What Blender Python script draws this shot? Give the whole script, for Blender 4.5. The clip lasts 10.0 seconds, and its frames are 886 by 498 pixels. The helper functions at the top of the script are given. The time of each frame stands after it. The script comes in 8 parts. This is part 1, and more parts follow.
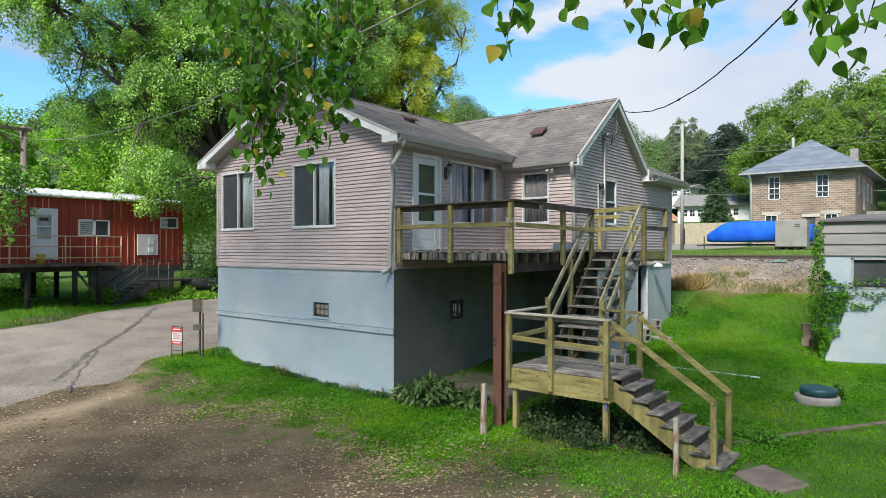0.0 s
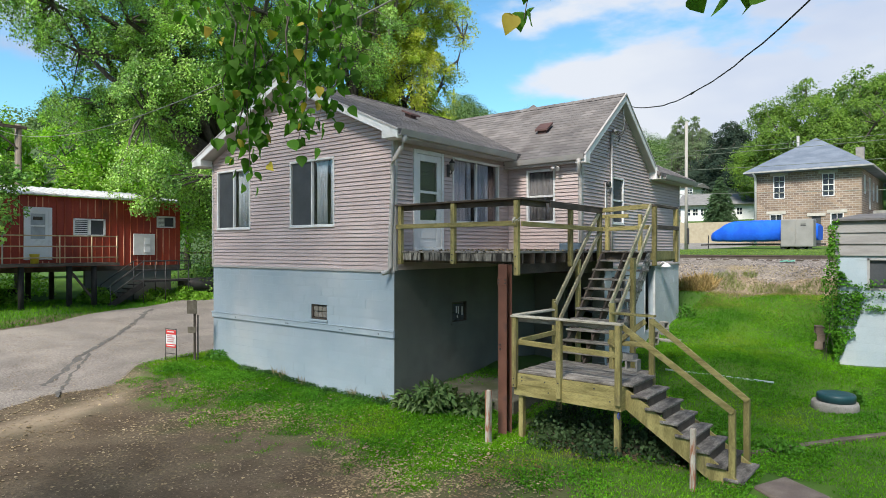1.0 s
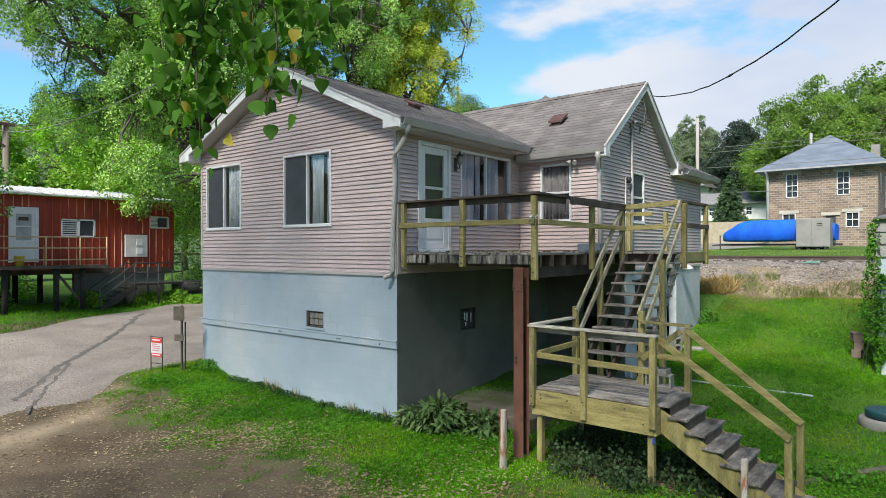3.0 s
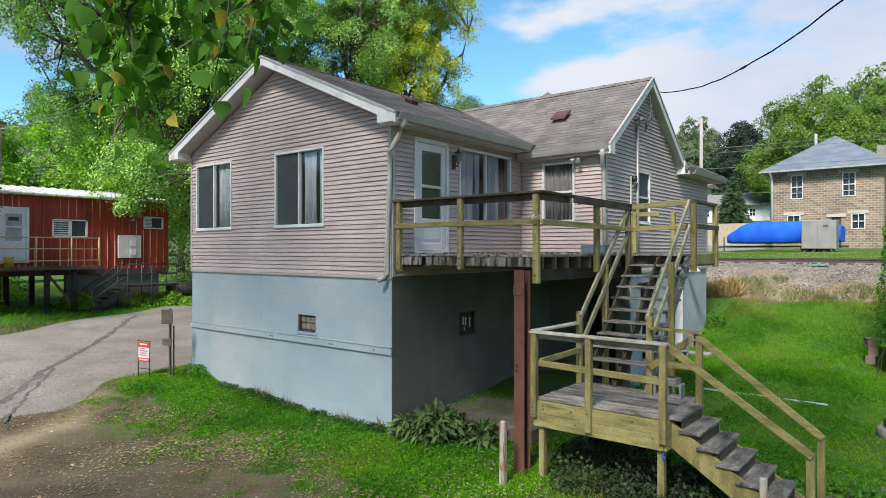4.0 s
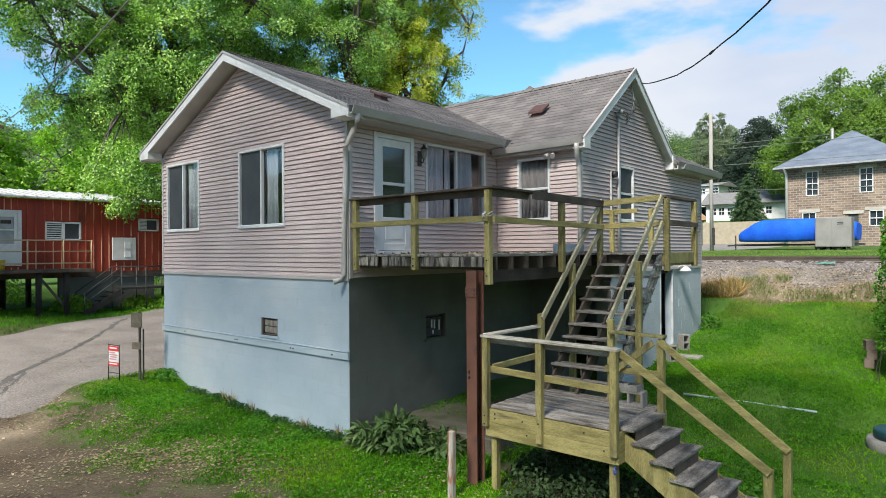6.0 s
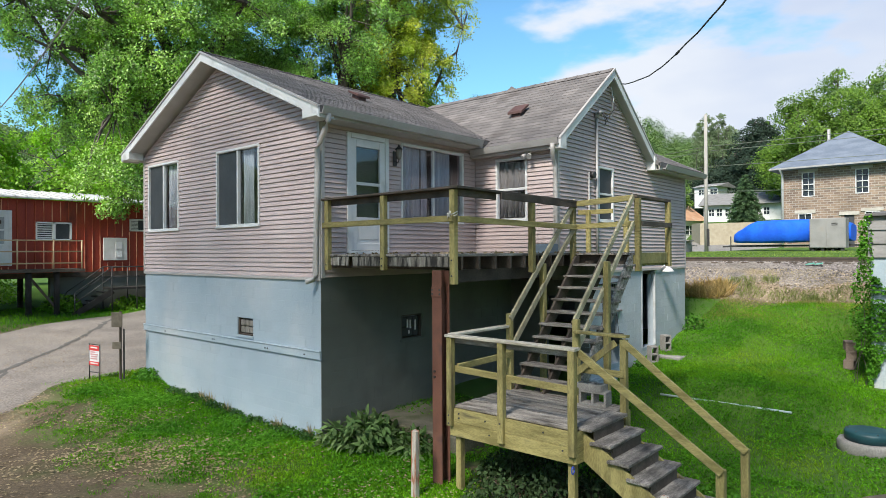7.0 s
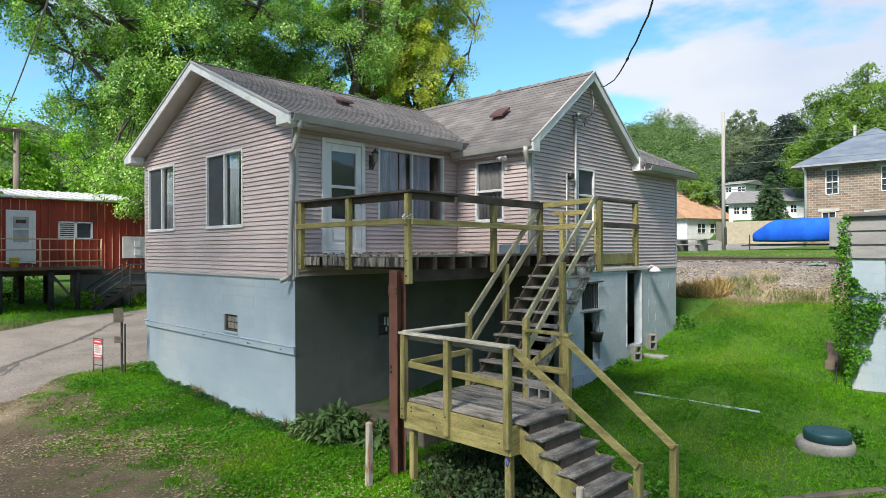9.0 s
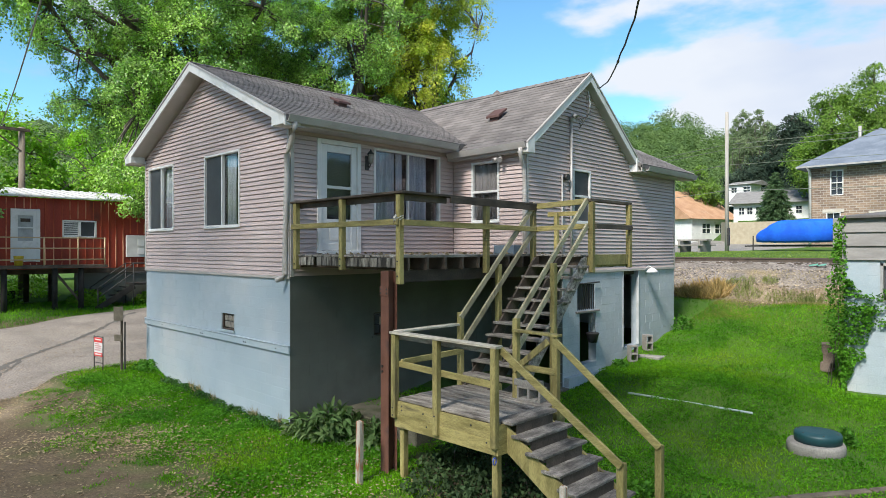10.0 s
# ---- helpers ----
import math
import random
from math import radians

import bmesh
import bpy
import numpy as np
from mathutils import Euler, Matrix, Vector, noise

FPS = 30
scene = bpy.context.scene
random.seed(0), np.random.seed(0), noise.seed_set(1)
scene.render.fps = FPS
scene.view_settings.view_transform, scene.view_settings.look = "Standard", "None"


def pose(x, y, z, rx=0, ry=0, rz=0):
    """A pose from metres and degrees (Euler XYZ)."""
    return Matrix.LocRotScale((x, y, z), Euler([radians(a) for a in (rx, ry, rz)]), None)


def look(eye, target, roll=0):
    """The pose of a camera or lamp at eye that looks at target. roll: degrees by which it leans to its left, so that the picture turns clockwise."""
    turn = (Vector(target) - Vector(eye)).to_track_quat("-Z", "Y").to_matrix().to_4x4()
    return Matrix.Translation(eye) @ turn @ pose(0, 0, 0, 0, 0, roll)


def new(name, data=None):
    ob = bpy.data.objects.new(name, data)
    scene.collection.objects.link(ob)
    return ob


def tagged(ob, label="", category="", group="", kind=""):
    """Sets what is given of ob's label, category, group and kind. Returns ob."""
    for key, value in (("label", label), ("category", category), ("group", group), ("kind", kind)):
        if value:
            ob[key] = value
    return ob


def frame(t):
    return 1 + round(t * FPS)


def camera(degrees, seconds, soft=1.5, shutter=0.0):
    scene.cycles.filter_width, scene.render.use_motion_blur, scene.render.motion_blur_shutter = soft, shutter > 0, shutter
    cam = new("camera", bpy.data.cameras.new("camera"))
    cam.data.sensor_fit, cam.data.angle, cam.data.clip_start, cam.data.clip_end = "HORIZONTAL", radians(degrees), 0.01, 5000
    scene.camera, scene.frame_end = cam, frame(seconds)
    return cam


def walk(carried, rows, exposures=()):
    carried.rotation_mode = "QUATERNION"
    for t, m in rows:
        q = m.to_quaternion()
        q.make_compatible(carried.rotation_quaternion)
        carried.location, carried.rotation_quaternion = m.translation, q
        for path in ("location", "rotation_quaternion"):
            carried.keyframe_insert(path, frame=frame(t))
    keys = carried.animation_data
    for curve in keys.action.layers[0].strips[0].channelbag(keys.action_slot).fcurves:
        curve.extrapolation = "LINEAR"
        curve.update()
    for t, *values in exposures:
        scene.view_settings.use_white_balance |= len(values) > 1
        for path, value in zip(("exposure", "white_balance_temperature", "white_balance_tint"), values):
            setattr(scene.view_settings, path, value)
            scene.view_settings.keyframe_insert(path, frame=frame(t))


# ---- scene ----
cam = camera(70.0, 10.0, soft=0.55)
PATH = [
    (0, (9.26, -9.881, 3.203), (8.01, -8.32, 3.203), -0.0),
    (0.5, (9.098, -9.708, 3.216), (7.847, -8.148, 3.214), -0.0),
    (1, (8.911, -9.504, 3.22), (7.659, -7.944, 3.218), -0.0),
    (1.5, (8.714, -9.291, 3.213), (7.461, -7.733, 3.212), -0.0),
    (2, (8.516, -9.076, 3.217), (7.261, -7.519, 3.216), -0.0),
    (2.5, (8.311, -8.844, 3.228), (7.054, -7.289, 3.227), -0.1),
    (4, (7.775, -8.134, 3.23), (6.514, -6.581, 3.235), 0.0),
    (4.5, (7.798, -7.867, 3.237), (6.528, -6.322, 3.242), -0.0),
    (5, (7.919, -7.587, 3.233), (6.632, -6.056, 3.239), -0.1),
    (5.5, (8.066, -7.318, 3.224), (6.766, -5.799, 3.229), -0.3),
    (7, (8.651, -6.752, 3.195), (7.337, -5.245, 3.205), -0.3),
    (7.5, (8.88, -6.647, 3.212), (7.562, -5.142, 3.219), -0.3),
    (8, (9.226, -6.521, 3.224), (7.879, -5.043, 3.228), -0.3),
    (8.5, (9.487, -6.419, 3.238), (8.116, -4.963, 3.239), -0.3),
    (9, (9.748, -6.3, 3.239), (8.36, -4.86, 3.242), -0.2),
    (9.5, (9.915, -6.223, 3.245), (8.517, -4.793, 3.247), -0.2),
    (10, (9.964, -6.203, 3.259), (8.562, -4.776, 3.26), -0.0),
]
walk(cam, [(t, look(eye, target, roll)) for t, eye, target, roll in PATH],
     exposures=((0, 0.53), (2.5, 0.53), (5.5, 0.53), (7, 0.61), (10, 0.62)))

# ---- world, sun and exposure ----
SUN_ELEV, SUN_AZ = radians(46), radians(167)   # height, and turn from +y towards +x
sun_from = Vector((math.sin(SUN_AZ) * math.cos(SUN_ELEV), math.cos(SUN_AZ) * math.cos(SUN_ELEV), math.sin(SUN_ELEV)))
world = bpy.data.worlds.new("sky_world")
scene.world = world
world.use_nodes = True
wt = world.node_tree
wt.nodes.clear()


def wnode(kind, **values):
    n = wt.nodes.new(kind)
    for key, value in values.items():
        n.inputs[key].default_value = value
    return n


sky = wt.nodes.new("ShaderNodeTexSky")
sky.sky_type, sky.sun_disc, sky.sun_elevation, sky.sun_rotation = "NISHITA", False, SUN_ELEV, SUN_AZ
sky.air_density, sky.dust_density, sky.ozone_density = 1.0, 0.6, 1.6
coord = wt.nodes.new("ShaderNodeTexCoord")
flat = wt.nodes.new("ShaderNodeMapping")
flat.inputs["Scale"].default_value = (1.0, 1.0, 2.6)
flat.inputs["Location"].default_value = (0.35, 0.1, 0.0)
clouds = wnode("ShaderNodeTexNoise", Scale=4.2, Detail=7.0, Roughness=0.5)
veil = wnode("ShaderNodeTexNoise", Scale=1.6, Detail=3.0)
add = wt.nodes.new("ShaderNodeMath")
add.operation, add.inputs[1].default_value = "MULTIPLY_ADD", 3.6
veil_up = wt.nodes.new("ShaderNodeMath")
veil_up.operation, veil_up.inputs[1].default_value, veil_up.inputs[2].default_value = "MULTIPLY_ADD", 1.8, -2.7
wt.links.new(veil.outputs["Fac"], veil_up.inputs[0])
wt.links.new(veil_up.outputs[0], add.inputs[2])
# more cloud towards the right-hand side of the valley, clear sky over the wooded side
parts_ = wt.nodes.new("ShaderNodeSeparateXYZ")
wt.links.new(coord.outputs["Generated"], parts_.inputs[0])
turned = wt.nodes.new("ShaderNodeMath")
turned.operation, turned.inputs[1].default_value = "MULTIPLY", -1.0
wt.links.new(parts_.outputs["X"], turned.inputs[0])
cover = wt.nodes.new("ShaderNodeValToRGB")
cover.color_ramp.interpolation = "EASE"
cover.color_ramp.elements[0].position, cover.color_ramp.elements[0].color = 0.30, (0.56, 0.56, 0.56, 1)
cover.color_ramp.elements[1].position, cover.color_ramp.elements[1].color = 0.55, (0.0, 0.0, 0.0, 1)
for at_, v_ in ((0.82, 0.0), (0.95, 0.6)):
    el = cover.color_ramp.elements.new(at_)
    el.color = (v_, v_, v_, 1)
wt.links.new(turned.outputs[0], cover.inputs["Fac"])
east = wt.nodes.new("ShaderNodeMath")
east.operation, east.inputs[1].default_value = "SUBTRACT", 0.30
wt.links.new(cover.outputs["Color"], east.inputs[0])
add2 = wt.nodes.new("ShaderNodeMath")
add2.operation = "ADD"
wt.links.new(east.outputs[0], add2.inputs[1])
ramp = wt.nodes.new("ShaderNodeValToRGB")
ramp.color_ramp.elements[0].position, ramp.color_ramp.elements[1].position = 0.0, 0.55
ramp.color_ramp.interpolation = "EASE"
gain = wnode("ShaderNodeMixRGB", Fac=1.0)
gain.blend_type = "MULTIPLY"
# bright haze low down, deeper blue overhead
haze = wt.nodes.new("ShaderNodeMapRange")
haze.inputs["From Min"].default_value, haze.inputs["From Max"].default_value = 0.35, 0.75
hazy = wnode("ShaderNodeMixRGB", Color1=(1.2, 1.85, 1.95, 1), Color2=(0.55, 0.85, 1.0, 1))
wt.links.new(parts_.outputs["Z"], haze.inputs["Value"])
wt.links.new(haze.outputs[0], hazy.inputs["Fac"])
wt.links.new(hazy.outputs[0], gain.inputs["Color2"])
mix = wt.nodes.new("ShaderNodeMixRGB")
grey = wnode("ShaderNodeTexNoise", Scale=1.7, Detail=5.0)
wt.links.new(flat.outputs[0], grey.inputs["Vector"])
shade_ = wnode("ShaderNodeMapRange")
shade_.inputs["From Min"].default_value, shade_.inputs["From Max"].default_value = 0.36, 0.62
wt.links.new(grey.outputs["Fac"], shade_.inputs["Value"])
tone = wnode("ShaderNodeMixRGB", Color1=(4.2, 5.2, 7.2, 1), Color2=(6.9, 7.35, 8.1, 1))
wt.links.new(shade_.outputs[0], tone.inputs["Fac"])
wt.links.new(tone.outputs[0], mix.inputs["Color2"])
back = wnode("ShaderNodeBackground", Strength=0.08)
out = wt.nodes.new("ShaderNodeOutputWorld")
for a, b in ((coord.outputs["Generated"], flat.inputs["Vector"]), (flat.outputs[0], clouds.inputs["Vector"]), (flat.outputs[0], veil.inputs["Vector"]),
             (clouds.outputs["Fac"], add.inputs[0]), (add.outputs[0], add2.inputs[0]), (add2.outputs[0], ramp.inputs["Fac"]),
             (sky.outputs[0], gain.inputs["Color1"]), (gain.outputs[0], mix.inputs["Color1"]), (ramp.outputs["Color"], mix.inputs["Fac"]),
             (mix.outputs[0], back.inputs["Color"]), (back.outputs[0], out.inputs["Surface"])):
    wt.links.new(a, b)

sun = new("sun", bpy.data.lights.new("sun", "SUN"))
sun.data.energy, sun.data.angle, sun.data.color = 4.6, radians(12.0), (1.0, 0.95, 0.87)
sun.matrix_world = look(sun_from * 60, (0, 0, 0))

# ---- materials ----
def mat(name, c1, c2, rough=0.75, scale=3.0, fine=60.0, bump=0.25, metal=0.0, stretch=(1, 1, 1), rnd=0.0, island=0.0, contrast=(0.35, 0.65), c3=None, stain=(0.58, 0.72), stain_scale=0.8, dist=0.01, local=False, speck=0.0, speck_scale=40.0):
    """Two colours mixed by a broad and a fine noise, a third as stains; rnd varies whole objects, island loose pieces."""
    m = bpy.data.materials.new(name)
    m.use_nodes = True
    t = m.node_tree
    p = t.nodes["Principled BSDF"]
    p.inputs["Roughness"].default_value, p.inputs["Metallic"].default_value = rough, metal
    if local:
        src = t.nodes.new("ShaderNodeTexCoord").outputs["Object"]
    else:
        src = t.nodes.new("ShaderNodeNewGeometry").outputs["Position"]
    mp = t.nodes.new("ShaderNodeMapping")
    mp.inputs["Scale"].default_value = stretch
    t.links.new(src, mp.inputs["Vector"])

    def noise_at(s, detail=4.0):
        n = t.nodes.new("ShaderNodeTexNoise")
        n.inputs["Scale"].default_value, n.inputs["Detail"].default_value = s, detail
        t.links.new(mp.outputs[0], n.inputs["Vector"])
        return n.outputs["Fac"]

    def mixed(fac, a, b, blend="MIX"):
        n = t.nodes.new("ShaderNodeMixRGB")
        n.blend_type = blend
        for key, value in (("Fac", fac), ("Color1", a), ("Color2", b)):
            if isinstance(value, tuple):
                n.inputs[key].default_value = (*value[:3], 1)
            elif isinstance(value, float):
                n.inputs[key].default_value = value
            else:
                t.links.new(value, n.inputs[key])
        return n.outputs[0]

    def ramped(fac, lo, hi):
        n = t.nodes.new("ShaderNodeMapRange")
        n.inputs["From Min"].default_value, n.inputs["From Max"].default_value = lo, hi
        t.links.new(fac, n.inputs["Value"])
        return n.outputs[0]

    big, small = noise_at(scale, 5.0), noise_at(fine, 3.0)
    half = t.nodes.new("ShaderNodeMath")
    half.operation = "MULTIPLY_ADD"
    half.inputs[1].default_value, half.inputs[2].default_value = 0.5, 0.25
    t.links.new(small, half.inputs[0])
    sm = t.nodes.new("ShaderNodeMath")
    sm.operation = "MULTIPLY"
    t.links.new(big, sm.inputs[0])
    t.links.new(half.outputs[0], sm.inputs[1])
    two = t.nodes.new("ShaderNodeMath")
    two.operation = "MULTIPLY"
    two.inputs[1].default_value = 2.0
    t.links.new(sm.outputs[0], two.inputs[0])
    colour = mixed(ramped(two.outputs[0], *contrast), tuple(c1), tuple(c2))
    if c3:
        colour = mixed(ramped(noise_at(stain_scale, 6.0), *stain), colour, tuple(c3))
    if speck:
        v = t.nodes.new("ShaderNodeMapRange")
        v.inputs["From Min"].default_value, v.inputs["From Max"].default_value = 0.32, 0.68
        v.inputs["To Min"].default_value, v.inputs["To Max"].default_value = 1 - speck, 1 + speck
        t.links.new(noise_at(speck_scale, 2.0), v.inputs["Value"])
        h = t.nodes.new("ShaderNodeHueSaturation")
        t.links.new(v.outputs[0], h.inputs["Value"])
        t.links.new(colour, h.inputs["Color"])
        colour = h.outputs[0]
    for amount, source in ((rnd, "object"), (island, "island")):
        if amount:
            if source == "object":
                r = t.nodes.new("ShaderNodeObjectInfo").outputs["Random"]
            else:
                r = t.nodes.new("ShaderNodeNewGeometry").outputs["Random Per Island"]
            v = t.nodes.new("ShaderNodeMapRange")
            v.inputs["To Min"].default_value, v.inputs["To Max"].default_value = 1 - amount, 1 + amount
            t.links.new(r, v.inputs["Value"])
            h = t.nodes.new("ShaderNodeHueSaturation")
            t.links.new(v.outputs[0], h.inputs["Value"])
            t.links.new(colour, h.inputs["Color"])
            colour = h.outputs[0]
    t.links.new(colour, p.inputs["Base Color"])
    if bump:
        b = t.nodes.new("ShaderNodeBump")
        b.inputs["Strength"].default_value, b.inputs["Distance"].default_value = bump, dist
        t.links.new(two.outputs[0], b.inputs["Height"])
        t.links.new(b.outputs[0], p.inputs["Normal"])
    return m


def leaf_mat(name, c1, c2, island=0.35, through_light=0.35, c3=None, gloss=0.2):
    m = mat(name, c1, c2, rough=0.55, scale=0.5, fine=6.0, bump=0.0, island=island, c3=c3, stain_scale=0.35, stain=(0.55, 0.7))
    t = m.node_tree
    p = t.nodes["Principled BSDF"]
    p.inputs["Roughness"].default_value, p.inputs["Specular IOR Level"].default_value = (0.7, 0.2) if gloss < 0.3 else (0.42, gloss)
    colour = p.inputs["Base Color"].links[0].from_socket
    tr = t.nodes.new("ShaderNodeBsdfTranslucent")
    warm = t.nodes.new("ShaderNodeMixRGB")
    warm.blend_type, warm.inputs["Fac"].default_value, warm.inputs["Color2"].default_value = "MULTIPLY", 1.0, (1.25, 1.5, 0.6, 1)
    t.links.new(colour, warm.inputs["Color1"])
    t.links.new(warm.outputs[0], tr.inputs["Color"])
    ms = t.nodes.new("ShaderNodeMixShader")
    ms.inputs["Fac"].default_value = through_light
    t.links.new(p.outputs[0], ms.inputs[1])
    t.links.new(tr.outputs[0], ms.inputs[2])
    t.links.new(ms.outputs[0], t.nodes["Material Output"].inputs["Surface"])
    return m


def glass_mat(name, tint=(0.90, 0.90, 0.92)):
    m = bpy.data.materials.new(name)
    m.use_nodes = True
    t = m.node_tree
    t.nodes.remove(t.nodes["Principled BSDF"])
    clear, gloss, ms = t.nodes.new("ShaderNodeBsdfTransparent"), t.nodes.new("ShaderNodeBsdfGlossy"), t.nodes.new("ShaderNodeMixShader")
    clear.inputs["Color"].default_value = (*tint, 1)
    gloss.inputs["Roughness"].default_value = 0.03
    lw = t.nodes.new("ShaderNodeLayerWeight")
    lw.inputs["Blend"].default_value = 0.5
    pw = t.nodes.new("ShaderNodeMath")
    pw.operation, pw.inputs[1].default_value = "POWER", 3.0
    f = t.nodes.new("ShaderNodeMath")
    f.operation, f.inputs[1].default_value, f.inputs[2].default_value = "MULTIPLY_ADD", 0.45, 0.045
    t.links.new(lw.outputs["Facing"], pw.inputs[0])
    t.links.new(pw.outputs[0], f.inputs[0])
    for a, b in ((f.outputs[0], ms.inputs[0]), (clear.outputs[0], ms.inputs[1]), (gloss.outputs[0], ms.inputs[2]), (ms.outputs[0], t.nodes["Material Output"].inputs["Surface"])):
        t.links.new(a, b)
    return m


SIDING = mat("taupe_vinyl", (0.436, 0.347, 0.332), (0.509, 0.410, 0.393), rough=0.55, scale=0.9, fine=25, bump=0.05, rnd=0.05, c3=(0.49, 0.42, 0.395), stain_scale=0.6)
BLOCK = mat("pale_blue_painted_block", (0.300, 0.372, 0.425), (0.385, 0.445, 0.492), speck=0.06, rough=0.7, scale=0.55, fine=70, bump=0.25, rnd=0.03, c3=(0.455, 0.475, 0.485), stain_scale=0.5, stain=(0.5, 0.75), dist=0.006)
MORTAR = mat("painted_mortar", (0.30, 0.36, 0.40), (0.36, 0.41, 0.45), rough=0.85, scale=4, fine=90, bump=0.3)
WHITE = mat("white_paint", (0.598, 0.598, 0.598), (0.686, 0.686, 0.678), rough=0.5, scale=1.5, fine=40, bump=0.05, c3=(0.484, 0.484, 0.466), stain_scale=2.5)
TRIM = mat("taupe_trim", (0.376, 0.352, 0.336), (0.432, 0.408, 0.392), rough=0.5, scale=2, fine=30, bump=0.03)
SOFFIT = mat("soffit_panel", (0.400, 0.384, 0.368), (0.480, 0.464, 0.448), rough=0.6, scale=2, fine=40, bump=0.05)
SHINGLE = mat("asphalt_shingle", (0.120, 0.109, 0.107), (0.170, 0.154, 0.149), rough=0.95, scale=1.6, fine=160, bump=0.12, island=0.17, c3=(0.098, 0.083, 0.077), stain_scale=0.7)
WOOD = mat("treated_lumber", (0.165, 0.138, 0.047), (0.345, 0.292, 0.112), rough=0.8, scale=2.5, fine=30, bump=0.4, stretch=(3, 3, 0.7), rnd=0.16, c3=(0.095, 0.078, 0.042), stain=(0.56, 0.72), stain_scale=2.6)
OLDWOOD = mat("weathered_grey_boards", (0.150, 0.132, 0.115), (0.330, 0.300, 0.265), speck=0.2, speck_scale=9.0, rough=0.9, scale=2.2, fine=45, bump=0.6, stretch=(1, 5, 5), rnd=0.2, c3=(0.060, 0.052, 0.043), stain=(0.52, 0.7), stain_scale=2.4)
HANDRAIL = mat("sun_bleached_handrail", (0.275, 0.238, 0.150), (0.460, 0.412, 0.275), rough=0.85, scale=2.2, fine=30, bump=0.4, stretch=(1, 3, 1), rnd=0.1, c3=(0.15, 0.125, 0.07), stain=(0.60, 0.74), stain_scale=2.2)
WOODH = mat("treated_rail_lumber", (0.172, 0.143, 0.048), (0.355, 0.300, 0.115), rough=0.8, scale=2.2, fine=30, bump=0.4, stretch=(0.8, 0.8, 4), rnd=0.14, c3=(0.095, 0.078, 0.042), stain=(0.60, 0.74), stain_scale=2.2)
RIMWOOD = mat("stained_rim_board", (0.130, 0.115, 0.095), (0.300, 0.275, 0.235), speck=0.3, speck_scale=9.0, rough=0.9, scale=2.2, fine=45, bump=0.6, stretch=(5, 1, 0.8), rnd=0.2, c3=(0.022, 0.019, 0.016), stain=(0.44, 0.56), stain_scale=2.6)
OLDWOODY = mat("weathered_deck_boards", (0.150, 0.132, 0.115), (0.330, 0.300, 0.265), speck=0.2, speck_scale=9.0, rough=0.9, scale=2.2, fine=45, bump=0.6, stretch=(5, 1, 5), rnd=0.2, c3=(0.060, 0.052, 0.043), stain=(0.52, 0.7), stain_scale=2.4)
TREAD = mat("worn_dark_treads", (0.085, 0.076, 0.068), (0.230, 0.210, 0.190), speck=0.3, speck_scale=12.0, rough=0.9, scale=2.0, fine=45, bump=0.6, stretch=(4, 1, 4), rnd=0.22, c3=(0.040, 0.036, 0.032), stain=(0.48, 0.68), stain_scale=1.8)
CAPWOOD = mat("bleached_cap_boards", (0.330, 0.295, 0.230), (0.540, 0.500, 0.420), speck=0.15, speck_scale=9.0, rough=0.9, scale=2.2, fine=45, bump=0.5, stretch=(1, 1, 5), rnd=0.1, c3=(0.16, 0.135, 0.10), stain=(0.56, 0.74), stain_scale=2.0)
DARKWOOD = mat("dark_brown_wood", (0.044, 0.034, 0.026), (0.095, 0.073, 0.056), rough=0.85, scale=3, fine=40, bump=0.4, rnd=0.2)
RUST = mat("rusted_steel", (0.105, 0.042, 0.026), (0.155, 0.064, 0.041), rough=0.8, scale=3, fine=80, bump=0.4, c3=(0.07, 0.035, 0.03), stain_scale=3)
BLACK = mat("black_metal", (0.02, 0.02, 0.021), (0.04, 0.038, 0.036), rough=0.55, scale=6, fine=60, bump=0.1)
GLASS = glass_mat("window_glass")
CURTAIN = mat("blue_grey_curtain", (0.34, 0.36, 0.42), (0.54, 0.565, 0.635), rough=0.9, scale=2, fine=20, bump=0.1, stretch=(6, 6, 0.3))
CURTAIN_PALE = mat("pale_blue_curtain", (0.32, 0.365, 0.385), (0.54, 0.59, 0.61), rough=0.9, scale=2, fine=20, bump=0.1, stretch=(6, 6, 0.3))
BLIND = mat("dim_grey_blind", (0.16, 0.155, 0.15), (0.22, 0.21, 0.20), rough=0.9, scale=2, fine=20, bump=0.1, stretch=(6, 6, 0.3))
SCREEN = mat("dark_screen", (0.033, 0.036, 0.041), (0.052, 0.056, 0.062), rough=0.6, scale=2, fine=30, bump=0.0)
CONCRETE = mat("concrete", (0.19, 0.18, 0.165), (0.275, 0.26, 0.24), speck=0.15, rough=0.9, scale=3, fine=80, bump=0.4, c3=(0.165, 0.150, 0.135), stain_scale=2)
REDMETAL = mat("red_metal_siding", (0.215, 0.020, 0.006), (0.330, 0.036, 0.009), rough=0.6, scale=1.2, fine=30, bump=0.1, c3=(0.115, 0.018, 0.010), stain_scale=1.2, stretch=(1, 1, 0.35))
ASPHALT = mat("old_asphalt", (0.158, 0.137, 0.122), (0.225, 0.197, 0.176), rough=0.95, scale=0.8, fine=120, bump=0.6, c3=(0.275, 0.240, 0.208), stain_scale=0.35, stain=(0.48, 0.68), speck=0.35, speck_scale=28)
TAR = mat("crack_tar", (0.085, 0.078, 0.072), (0.115, 0.107, 0.10), rough=0.9, scale=4, fine=60, bump=0.3)
